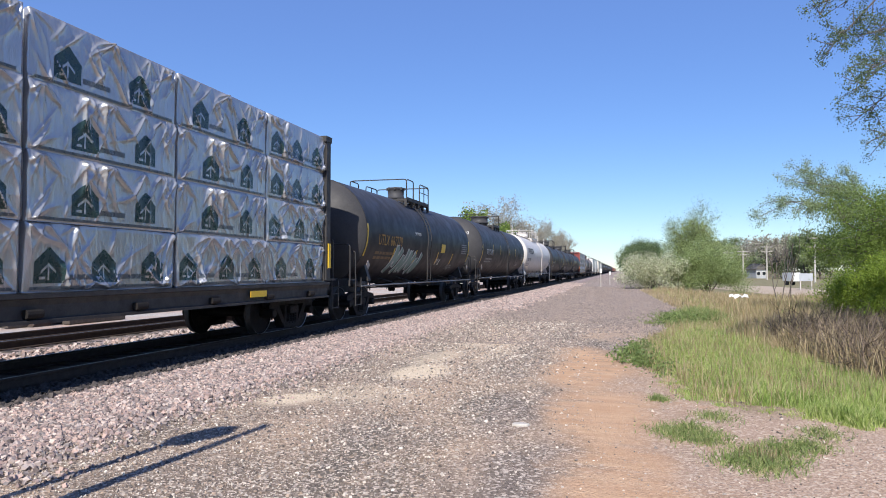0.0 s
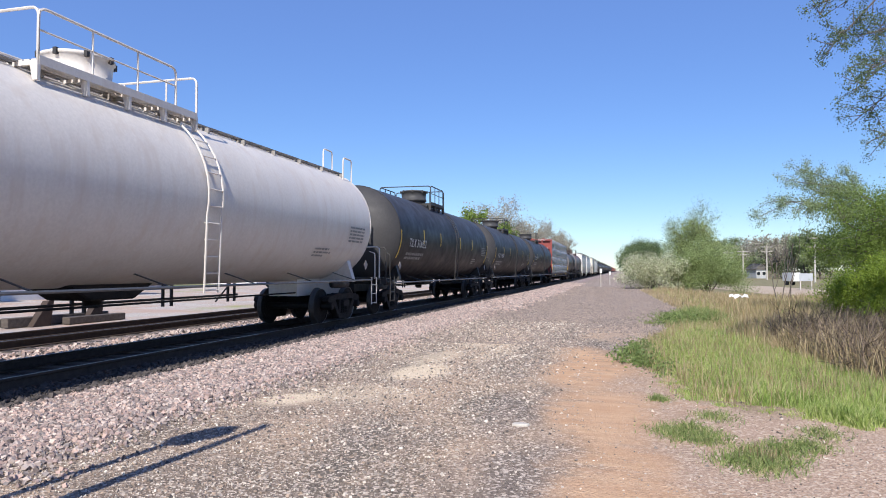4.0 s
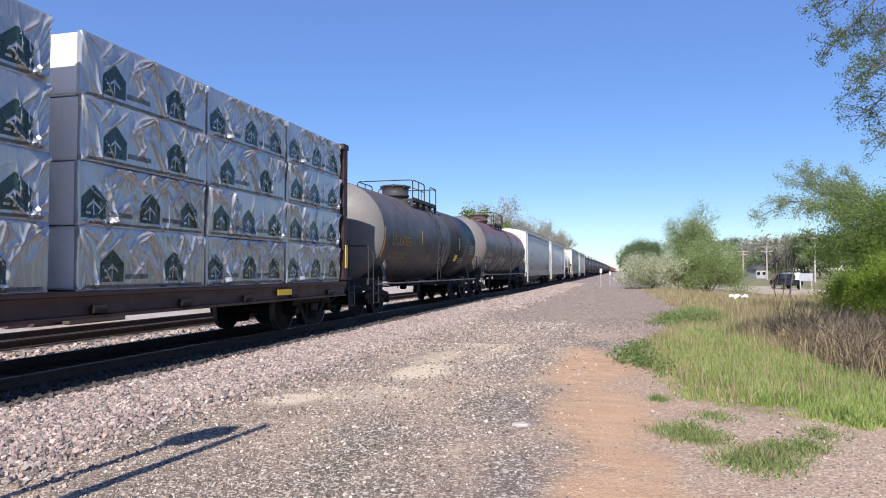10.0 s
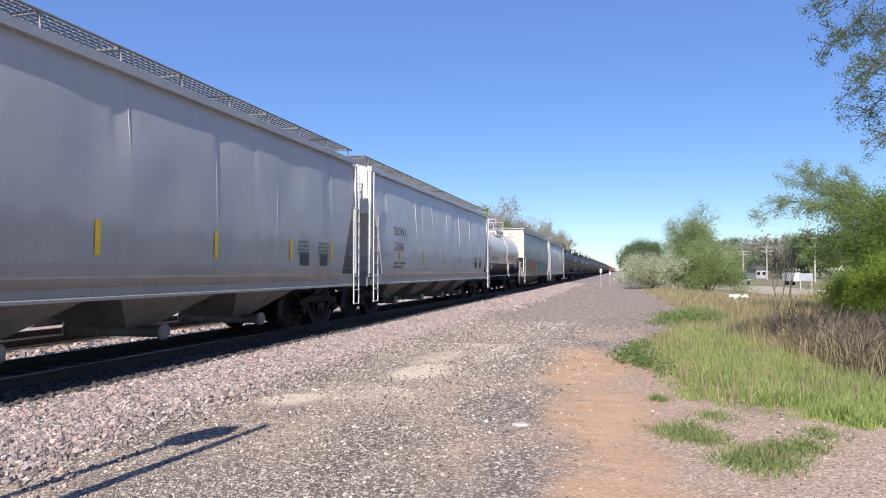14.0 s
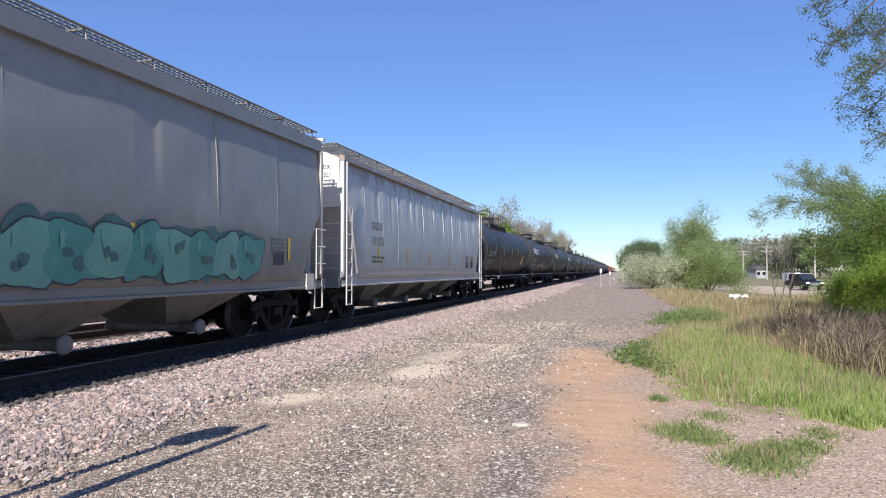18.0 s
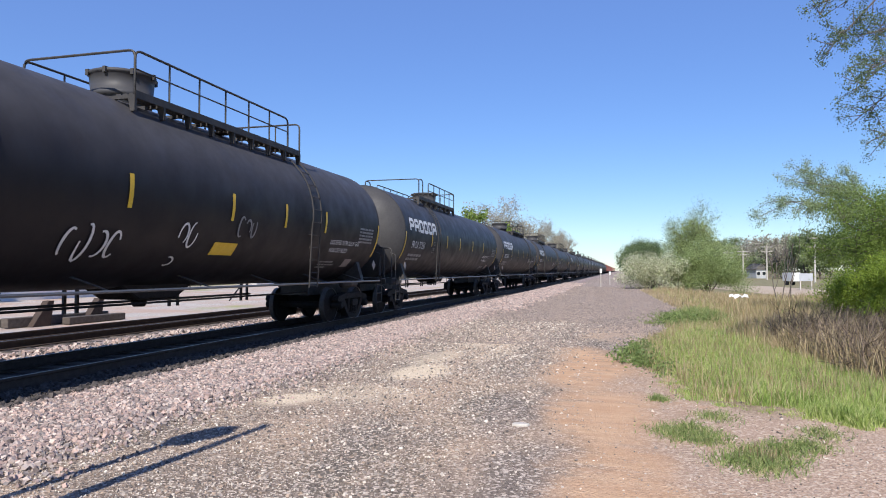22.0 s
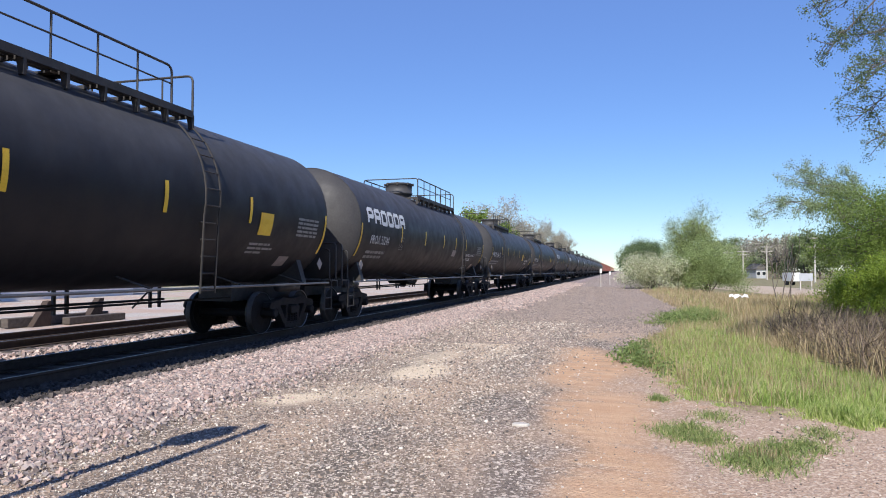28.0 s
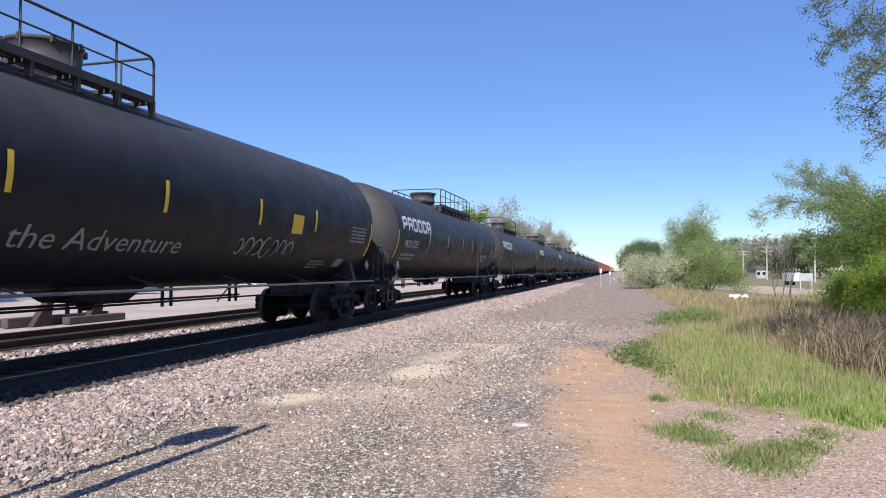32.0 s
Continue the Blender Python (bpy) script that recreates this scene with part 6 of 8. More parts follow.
def build_train():
    lpg = dict(R=1.59, zc=2.67, deck=(-5.3, 0.2), dome=-0.9, ladder=-4.4, boxed=3.5)
    rear = dict(lpg, deck=(-1.5, 4.1), dome=-0.5, ladder=3.9)
    oil = dict(R=1.6, zc=2.59, deck=(-1.9, 0.15), dome=-0.7, ladder=0.4, stripes=(-4.6, -2.25, 1.1, 3.55), stripe_z=2.34)
    lpg_stripes, rear_stripes, gatx_stripes = (-5.2, -2.9, -0.6, 2.0, 4.6), (-4.9, -2.15, 0.52, 2.54, 4.54), (-5.6, -2.9, -0.1, 2.75, 5.25)
    gas = [("LIQUEFIED PETROLEUM GAS", 13.2, 2.05, 1.85, 0.12, "stencil"), ("NON-ODORIZED", 13.3, 1.86, 1.1, 0.12, "stencil")]
    centre_beam_car(-5.73, "dark centre-beam flatcar loaded with wrapped lumber packs", "steel")
    tank_car(17.73, 30.85, "black tank car with yellow panel and pale green graffiti", R=1.55, zc=2.5, deck=(-1.5, 1.3), dome=0.5, dome_r=0.33, ladder=-0.3, stripes=(-4.0, -1.6, 1.3, 3.6), stripe_z=1.65, mark=("UTLX 667270", 1.0, 2.16, 2.2, 0.32), mark_mat="orangeink", panel=[(8.2, 2.1, 0.6, 0.34, "yellow")], spray=[(2.6, 1.35, 3.1, 0.85, 4, "spraygreen", 0.12), (7.8, 1.6, 0.7, 0.3, 4, "stencil", 0.02)], words=[("OPTIMISER", 4.6, 2.62, 0.75, 0.1, "stencil")])
    tank_car(33.95, 49.28, "clean black tank car with white lettering", mark=("TILX 291812", 1.2, 2.26, 1.9, 0.28), head_mark=[("TILX 291812", 0.2, 3.25)], **oil)
    tank_car(51.29, 68.64, "white pressure tank car with dark word mark", "white", R=1.57, zc=2.68, deck=(-2.2, 1.2), dome=-0.4, ladder=1.0, rails="white", end_stripes=False, logo=(0.97, 2.7, 0.43, "darkink"), mark=("PROX 31209", 0.9, 2.15, 1.65, 0.24), mark_mat="darkink", pitch_end=1.15, walkway=True)
    tank_car(71.28, 85.8, "black tank car with a ladder and small white print", mark=("TILX 316022", 1.0, 2.2, 2.0, 0.28), **oil)
    tank_car(88.4, 103.3, "dull black tank car with white lettering", "black2", mark=("GATX 276045", 0.86, 2.15, 2.0, 0.25), **oil)
    tank_car(105.9, 120.6, "clean black tank car with white lettering", mark=("TILX 291795", 1.1, 2.28, 2.0, 0.3), words=[("IN CASE OF EMERGENCY", 4.6, 2.1, 1.9, 0.12, "faint")], **oil)
    centre_beam_car(122.35, "oxide red centre-beam flatcar loaded with wrapped lumber packs", "red")
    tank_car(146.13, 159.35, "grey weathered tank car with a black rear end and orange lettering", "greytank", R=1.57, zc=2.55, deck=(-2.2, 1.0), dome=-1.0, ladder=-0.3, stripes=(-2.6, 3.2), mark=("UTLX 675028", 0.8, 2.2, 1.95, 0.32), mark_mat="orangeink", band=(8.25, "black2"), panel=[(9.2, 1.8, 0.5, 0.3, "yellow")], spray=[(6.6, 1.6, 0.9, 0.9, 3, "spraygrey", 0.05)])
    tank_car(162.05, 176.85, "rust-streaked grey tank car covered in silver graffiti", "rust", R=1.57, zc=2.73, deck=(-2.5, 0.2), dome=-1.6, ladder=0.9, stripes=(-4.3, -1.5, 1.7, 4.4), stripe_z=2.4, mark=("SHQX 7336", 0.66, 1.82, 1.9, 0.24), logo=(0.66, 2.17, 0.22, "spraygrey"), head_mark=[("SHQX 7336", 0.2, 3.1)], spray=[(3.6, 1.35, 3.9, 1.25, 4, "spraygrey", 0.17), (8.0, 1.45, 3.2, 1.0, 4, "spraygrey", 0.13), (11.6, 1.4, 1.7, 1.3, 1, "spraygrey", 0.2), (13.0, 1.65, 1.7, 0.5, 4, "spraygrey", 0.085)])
    hopper_car(177.98, 195.25, "light grey covered hopper with pale ends", "hopper2", mark=("DOWX 21044", 2.1, 2.5, 0.38))
    hopper_car(196.42, 213.73, "light grey covered hopper with dark lettering", "hopper", mark=("DOWX 22186", 1.9, 2.5, 0.38))
    tank_car(215.13, 226.09, "white tank car with a black lower half", "white", R=1.43, zc=2.5, deck=(-1.6, 1.0), dome=-0.3, ladder=0.32, rails="white", dome_r=0.35, stripes=(-2.9, -0.05, 2.12), stripe_z=2.05, words=(("HYDROGEN PEROXIDE", 7.76, 2.26, 1.3, 0.12, "darkink"), ("AQUEOUS SOLUTION", 7.76, 2.06, 1.2, 0.12, "darkink")), mark=("CITX 200566", 0.9, 1.97, 2.1, 0.25), mark_mat="darkink", belly="black", panel=[(6.82, 2.05, 0.68, 0.32, "yellow"), (6.82, 1.84, 0.5, 0.13, "darkink"), (8.75, 1.72, 0.36, 0.2, "darkink")], pitch_end=0.85)
    hopper_car(228.0, 245.05, "grey covered hopper with orange and teal graffiti", "hopper3", mark=("CBFX 490490", 1.65, 2.55, 0.38), roof_z=4.41, panel_z=2.35, ends="creamend", open_end=True, spray=[(2.45, 1.26, 5.0, 0.9, 8, "sprayorange", 0.2), (7.75, 1.26, 6.4, 0.8, 9, "sprayteal", 0.19)])
    hopper_car(246.45, 263.72, "pale grey covered hopper with buckled, rust-spotted sides", "hopper4", mark=("SADX 311321", 1.9, 2.55, 0.34), ribs=12)
    tank_car(265.6, 282.92, "black pressure tank car with white lettering", mark=("GATX 219749", 0.75, 2.2, 1.95, 0.28), panel=[(13.4, 1.9, 0.55, 0.5, "yellow")], stripes=(-5.94, -3.1, -0.05, 2.74, 5.4), **lpg)
    names = [(285.38, 301.75, "PROX 37505", True), (304.3, 321.26, "PROX 37550", True), (323.44, 340.25, "PROX 35197", True), (342.53, 359.48, "PROX 95292", True), (361.9, 379.25, "GATX 218193", False), (381.5, 398.45, "PROX 33244", True), (401.15, 417.88, "PROX 696152", False), (420.22, 438.0, "GATX 218426", False), (440.36, 457.6, "PROX 37217", True)]
    for i, (a, b, word, logo) in enumerate(names):
        extra = {"words": list(gas), "stripes": gatx_stripes if word[0] == "G" else (rear_stripes if i in (0, 2, 4, 5, 8) else lpg_stripes)}
        if word == "PROX 37505":
            extra["spray"] = [(5.0, 1.5, 1.1, 0.7, 4, "stencil", 0.026), (7.3, 1.75, 0.5, 0.55, 2, "stencil", 0.022), (7.25, 1.45, 0.3, 0.3, 1, "stencil", 0.02), (8.95, 2.0, 0.65, 0.45, 3, "faint", 0.025)]
            extra["panel"] = [(8.4, 1.68, 0.75, 0.27, "yellow")]
        if word == "PROX 35197":
            extra["panel"] = [(12.0, 2.0, 0.6, 0.3, "placard")]
        if word == "PROX 33244":
            extra["panel"] = [(10.6, 2.0, 0.6, 0.28, "placard")]
        if word == "PROX 696152":
            extra["panel"] = [(11.9, 2.1, 0.5, 0.45, "yellow")]
            extra["head_mark"] = [("PROX 696152", 0.2, 3.2)]
        if word == "GATX 218193":
            extra["spray"] = [(5.2, 1.45, 1.4, 0.8, 4, "faint", 0.018)]
            extra["panel"] = [(14.3, 2.1, 0.5, 0.45, "yellow")]
            extra["words"] = []
        if word == "GATX 218426":
            extra["words"] = [("Pursue the Adventure", 4.5, 1.68, 5.0, 0.34, "spraygrey")]
            extra["spray"] = [(11.0, 1.65, 2.3, 0.5, 7, "faint", 0.025)]
            extra["panel"] = [(13.0, 2.2, 0.5, 0.42, "yellow")]
        extra["panel"] = extra.get("panel", []) + [(b - a - 1.75, 1.5, 0.45, 0.28, "placard")]
        if logo:
            extra["logo"] = (0.5, 2.72, 0.45, "stencil")
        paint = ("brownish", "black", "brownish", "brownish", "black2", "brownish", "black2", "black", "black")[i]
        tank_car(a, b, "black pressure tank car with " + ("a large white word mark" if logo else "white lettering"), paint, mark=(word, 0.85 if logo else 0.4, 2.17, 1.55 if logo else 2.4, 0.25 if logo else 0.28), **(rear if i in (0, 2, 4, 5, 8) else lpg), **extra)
    q = 460.0
    for k in range(10):
        tank_car(q, q + 17.0, "black pressure tank car far down the train", ("black", "brownish", "black2")[k % 3], logo=(0.5, 2.72, 0.45, "stencil") if k < 3 else None, far=True, stripes=lpg_stripes, **lpg)
        q += 19.3
    for k in range(34):
        n = 16.0
        box_car(q, q + n, "darkred" if k < 13 else ("hopperend" if k % 6 == 0 else ("darkred" if k % 3 else "yellowbox")))
        q += n + 1.6


M["spraymint"] = surf("mint_spray_paint", (0.1, 0.27, 0.22), (0.15, 0.34, 0.29), 1.5, 0.45, fine=20, bump=0.0)
M["sprayamber"] = surf("amber_spray_paint", (0.3, 0.17, 0.08), (0.38, 0.23, 0.115), 1.5, 0.45, fine=20, bump=0.0)
M["sprayrust"] = surf("rust_spray_paint", (0.21, 0.065, 0.035), (0.27, 0.09, 0.05), 1.5, 0.45, fine=20, bump=0.0)
M["spraycream"] = surf("cream_spray_paint", (0.33, 0.25, 0.16), (0.4, 0.31, 0.2), 1.5, 0.45, fine=20, bump=0.0)
M["spraydeep"] = surf("deep_teal_spray_paint", (0.04, 0.11, 0.105), (0.06, 0.15, 0.145), 1.5, 0.45, fine=20, bump=0.0)
M["creamend"] = surf("cream_end_paint", (0.59, 0.54, 0.45), (0.67, 0.615, 0.525), 1.0, 0.5, fine=20, bump=0.03, streak=(0.55, 0.47, 0.37))
M["yellowbox"] = surf("dull_yellow_paint", (0.45, 0.32, 0.1), (0.5, 0.37, 0.14), 1.2, 0.55, fine=25, bump=0.05)
build_train()
for pack in PACKS:
    for o in (*pack.children_recursive, pack):
        bpy.data.objects.remove(o)


# ---- plants ----
def cloud_mesh(name, v, f, material):
    v, f = np.asarray(v, float), np.asarray(f)
    k = f.shape[1]
    me = bpy.data.meshes.new(name)
    me.vertices.add(len(v))
    me.vertices.foreach_set("co", v.ravel())
    me.loops.add(len(f) * k)
    me.loops.foreach_set("vertex_index", f.ravel())
    me.polygons.add(len(f))
    me.polygons.foreach_set("loop_start", np.arange(0, len(f) * k, k))
    me.materials.append(material)
    me.update(calc_edges=True)
    return me


def leaf_cloud(name, pts, size, material, rng, droop=0.3, long=1.8):
    """One small folded leaf of two triangles at each point, turned at random."""
    n = len(pts)
    a = rng.normal(size=(n, 3))
    a[:, 2] -= droop
    a /= np.linalg.norm(a, axis=1)[:, None]
    b = np.cross(a, rng.normal(size=(n, 3)))
    b /= np.linalg.norm(b, axis=1)[:, None] + 1e-9
    s = (size * rng.uniform(0.6, 1.35, n))[:, None]
    v = np.stack([pts, pts + a * s * long * 0.5 + b * s * 0.5, pts + a * s * long, pts + a * s * long * 0.5 - b * s * 0.5], 1).reshape(-1, 3)
    f = np.arange(4 * n).reshape(n, 4)
    return cloud_mesh(name, v, f, material)


def grow(rng, base, direction, length, radius, depth, spread, out, tips, up=0.12, kids=(3, 5)):
    """Branches, each a bent tapering run of points; tips collects the twigs."""
    p, d = np.array(base, float), np.array(direction, float)
    pts = [p.copy()]
    n = 4
    for k in range(n):
        d = d + rng.normal(0, 0.13, 3) + np.array([0, 0, up * 0.5])
        d /= np.linalg.norm(d)
        p = p + d * length / n
        pts.append(p.copy())
    out.append((pts, radius, radius * (0.45 if depth else 0.25)))
    if depth == 0:
        tips.append(pts)
        return
    for k in range(rng.integers(kids[0], kids[1] + 1)):
        f = rng.uniform(0.35, 1.0)
        i = min(int(f * n), n - 1)
        q = pts[i] + (pts[i + 1] - pts[i]) * (f * n - i)
        side = rng.normal(size=3)
        side -= d * side.dot(d)
        side /= np.linalg.norm(side) + 1e-9
        nd = d * (1 - spread) + side * spread * 1.5 + np.array([0, 0, up])
        nd /= np.linalg.norm(nd)
        grow(rng, q, nd, length * rng.uniform(0.5, 0.75), radius * 0.55, depth - 1, spread, out, tips, up, kids)


def branch_bm(runs, n=6):
    bm = new_bm()
    for pts, r0, r1 in runs:
        tube(bm, pts, max(r0, 0.006), n if r0 > 0.04 else 4, max(r1, 0.004), cap=False)
    return bm


def twig_points(rng, tips, count, jitter):
    which = rng.integers(0, len(tips), count)
    f = rng.random(count) ** 0.7 * 3.999
    i = f.astype(int)
    arr = np.array([t for t in tips])
    p = arr[which, i] + (arr[which, i + 1] - arr[which, i]) * (f - i)[:, None]
    return p + rng.normal(0, jitter, (count, 3))


def plant(name, label, category, x, y, height, leaves, leaf_size, material, seed, stems=1, spread=0.55, depth=3, jitter=0.1, lean=(0, 0), trunk=0.35, r0=None, up=0.12, bark="bark", group="", fat=1.0, kids=(3, 5), bough=None):
    """A tree or bush: stems that branch, and a crown of single leaves on the twigs."""
    rng = np.random.default_rng(seed)
    z = float(ground_z(x, y))
    ob = thing(name, label, category, group, at=pose(x, y, z - 0.05))
    runs, tips = [], []
    for s in range(stems):
        d = np.array([lean[0], lean[1], 1.0]) + rng.normal(0, 0.16 + 0.12 * (stems > 1), 3) * np.array([1, 1, 0])
        d /= np.linalg.norm(d)
        base = rng.normal(0, 0.12 * (stems > 1) * fat, 3) * np.array([1, 1, 0])
        grow(rng, base, d, height * (trunk + 0.1), r0 or height * 0.02, depth, spread, runs, tips, up, kids)
    if bough:
        base, way, length = bough
        runs.append(([np.zeros(3), np.array(base) * np.array([0.3, 0.3, 0.5]), np.array(base)], 0.12, 0.09))
        base = np.array(base, float)
        grow(rng, base, way, length, 0.07, depth, spread, runs, tips, up, kids)
        # the bough spreads flat
        flat = np.array([1, 1, 0.62])
        runs[1:] = [([(q - base) * flat + base for q in p], a, b) for p, a, b in runs[1:]]
        tips = [[(q - base) * flat + base for q in p] for p in tips]
    top = max(max(q[2] for q in r[0]) for r in runs)
    k = 1.0 if bough else height / top
    runs = [([q * np.array([k * fat, k * fat, k]) for q in p], a, b) for p, a, b in runs]
    tips = [[q * np.array([k * fat, k * fat, k]) for q in p] for p in tips]
    part("trunk", branch_bm(runs), M[bark], ob, "", True)
    if leaves:
        me = leaf_cloud("crown", twig_points(rng, tips, leaves, jitter), leaf_size, M[material], rng)
        shared("crown", me, ob, Matrix.Identity(4))
    return ob


def blades(name, x, y, h, w, material, label, category, seed, lean=0.35):
    """Grass blades, each a bent strip of two faces."""
    rng = np.random.default_rng(seed)
    n = len(x)
    z = ground_z(x, y)
    a = rng.uniform(0, 2 * np.pi, n)
    dx, dy = np.cos(a), np.sin(a)
    b = rng.uniform(0, 2 * np.pi, n)
    lx, ly = np.cos(b) * h * lean * rng.random(n), np.sin(b) * h * lean * rng.random(n)
    base = np.stack([x, y, z - 0.01], 1)
    wv = np.stack([dx * w, dy * w, 0 * w], 1)
    mid = base + np.stack([lx * 0.35, ly * 0.35, h * 0.6], 1)
    tip = base + np.stack([lx, ly, h], 1)
    v = np.stack([base - wv, base + wv, mid + wv * 0.7, mid - wv * 0.7, tip], 1).reshape(-1, 3)
    o = 5 * np.arange(n)[:, None]
    f = np.concatenate([o + [0, 1, 2], o + [0, 2, 3], o + [3, 2, 4]], 1).reshape(-1, 3)
    ob = new(name, cloud_mesh(name, v, f, M[material]))
    return tagged(ob, label, category, kind="stuff")


EDGE_Y, EDGE_X = [7.4, 7.9, 8.4, 8.7, 9.0, 9.5, 11.8, 12.8, 15.5, 19.2, 24.3, 27.0, 60.0], [4.5, 2.2, 1.85, 1.5, 1.05, 0.7, 0.5, 0.15, 0.3, 1.2, 1.5, 1.95, 1.0]


def grass_edge(y):
    return np.interp(y, EDGE_Y, EDGE_X)


def lumps(x, y, size, seed):
    """Smooth uneven patches over the plan, from 0 to 1."""
    return np.array([noise.noise((a / size, b / size, seed)) for a, b in zip(x.tolist(), y.tolist())]) * 0.5 + 0.5


def leaf_mat(name, x, y, h, size, material, label, category, seed):
    """Low broad-leaved growth: single leaves heaped over the ground."""
    rng = np.random.default_rng(seed)
    pts = np.stack([x, y, ground_z(x, y) + h * rng.random(len(x))], 1)
    ob = new(name, leaf_cloud(name, pts, size, M[material], rng, -0.3, 1.7))
    return tagged(ob, label, category, kind="stuff")


def field():
    rng = np.random.default_rng(21)
    # fresh grass, in uneven drifts, thinning out at the edge of the dirt
    n = 190000
    y = 7.5 + 15.5 * rng.random(n) ** 1.35
    x = grass_edge(y) - 0.1 + rng.random(n) * np.interp(y, [7, 9, 12, 16, 23], [4, 3.8, 3.6, 2.8, 1.6])
    clump, fine = lumps(x, y, 0.55, 3.0), lumps(x, y, 0.16, 7.0)
    inside = x - grass_edge(y - 0.25 + (clump - 0.5) * 1.1 + (fine - 0.5) * 0.7)
    keep = x < np.interp(y, [8, 10.7, 12.9, 14.4, 17.7, 25], [6.0, 4.4, 3.7, 3.3, 2.9, 2.4]) + rng.normal(0, 0.3, n)
    keep &= inside + (clump - 0.5) * 0.7 + rng.normal(0, 0.1, n) > 0.05
    keep &= rng.random(n) < np.clip(0.25 + 1.4 * fine * np.clip(inside / 0.4 + 0.35, 0, 1), 0, 1)
    x, y, inside, clump, fine = x[keep], y[keep], inside[keep], clump[keep], fine[keep]
    tall = np.clip(inside / 0.8, 0.3, 1) * (0.35 + 0.85 * clump) * (0.7 + 0.6 * fine)
    blades("green_grass", x, y, rng.uniform(0.08, 0.24, len(x)) * tall, rng.uniform(0.003, 0.0065, len(x)), "grass", "fresh green grass beside the lane", "grass", 1, 1.0)
    # pale seeded stalks standing over it
    n = 2600
    y = 9.3 + 12 * rng.random(n) ** 1.2
    x = grass_edge(y) + 0.25 + rng.random(n) * 2.4
    blades("grass_stalks", x, y, rng.uniform(0.2, 0.42, n), rng.uniform(0.0025, 0.004, n), "straw", "thin pale stalks standing in the grass", "grass", 8, 0.5)
    # dark broad-leaved weeds along the edge of the lane
    n = 7000
    y = np.concatenate([rng.normal(13.6, 1.0, n // 2), rng.normal(22.3, 0.9, n // 2)])
    x = grass_edge(y) + np.where(y < 18, rng.normal(0.1, 0.17, n), rng.normal(0.55, 0.45, n))
    keep = lumps(x, y, 0.35, 1.0) > 0.42
    leaf_mat("edge_weeds", x[keep], y[keep], np.where(y[keep] < 18, 0.16, 0.34), 0.035, "broadleaf", "dark broad-leaved weeds along the edge of the lane", "weeds", 31)
    # low tufts on the dirt
    cx = np.array([0.69, 0.81, 0.5, 1.03, 0.98, 1.13, 1.31, 1.57, 1.73, 1.12, 0.49, 1.99, 0.26, 0.91, 0.85, 1.2, 0.62, 1.42])
    cy = np.array([7.63, 7.15, 7.39, 8.3, 6.37, 6.24, 6.46, 7.02, 7.17, 6.7, 9.22, 7.71, 14.64, 22.1, 7.35, 6.45, 7.2, 6.9])
    n = 8500
    k = rng.integers(0, len(cx), n)
    s = np.where(k == 10, 0.06, 0.12)
    x, y = cx[k] + rng.normal(0, 1, n) * s, cy[k] + rng.normal(0, 1, n) * s * 1.25
    blades("grass_tufts", x, y, rng.uniform(0.015, 0.085, n) * (0.5 + lumps(x, y, 0.12, 5.0)), rng.uniform(0.003, 0.006, n), "weed", "low green weed tufts in the dirt", "grass tuft", 2, 1.5)
    n = 1500
    k = rng.integers(0, len(cx), n)
    x, y = cx[k] + rng.normal(0, 0.13, n), cy[k] + rng.normal(0, 0.15, n)
    leaf_mat("tuft_leaves", x, y, 0.035, 0.014, "broadleaf", "small dark leaves among the weed tufts", "weeds", 32)
    x, y = 1.25 + rng.normal(0, 0.12, 60), 6.55 + rng.normal(0, 0.12, 60)
    blades("dead_stalks", x, y, rng.uniform(0.08, 0.2, 60), rng.uniform(0.003, 0.005, 60), "straw", "pale dead stalks in a weed tuft", "dry grass", 9, 0.6)
    # a clump of taller weeds where the lane meets the field
    n = 5200
    y = rng.normal(24.2, 1.3, n)
    x = 2.6 + (y - 24.2) * 0.12 + rng.normal(0, 0.6, n)
    blades("weed_clump", x, y, rng.uniform(0.12, 0.5, n) * np.exp(-((x - 2.6) / 1.3) ** 2), rng.uniform(0.006, 0.012, n), "weed", "clump of dark green weeds at the edge of the lane", "weeds", 7, 0.9)
    # old straw in and behind it
    n = 110000
    y = 10.7 + 48 * rng.random(n) ** 1.6
    x = grass_edge(y) + 0.5 + rng.random(n) * (4 + y * 0.55)
    low = np.interp(x, [0, 1.5, 2.6, 3.0, 3.6, 6.0], [24.0, 21.0, 17.5, 14.4, 10.9, 10.5])
    keep = (y > low + rng.normal(0, 0.6, n)) & ((x < 3.7 + rng.normal(0, 0.4, n)) | (y > 17.2 + rng.normal(0, 0.8, n)))
    x, y = x[keep], y[keep]
    rise = 0.45 + 1.0 * lumps(x, y, 0.8, 9.0)
    blades("dry_grass", x, y, rng.uniform(0.15, 0.62, len(x)) * rise * np.interp(x - grass_edge(y), [0.4, 2.5], [0.35, 1]), rng.uniform(0.003, 0.0075, len(x)) * (0.8 + y / 40), "straw", "tall dry straw-coloured grass over the field", "dry grass", 3, 0.75)
    # straw standing in the brush
    n = 8000
    y = 11.0 + 8 * rng.random(n)
    x = 3.3 + 6.5 * rng.random(n)
    keep = lumps(x, y, 0.5, 2.0) > 0.4
    x, y = x[keep], y[keep]
    blades("dry_stalks", x, y, rng.uniform(0.25, 0.95, len(x)), rng.uniform(0.003, 0.006, len(x)), "straw", "tall dry stalks standing in the brush", "dry grass", 10, 0.6)
    n = 5000
    y = 9 + 12 * rng.random(n)
    x = grass_edge(y) + rng.random(n) * 3.4
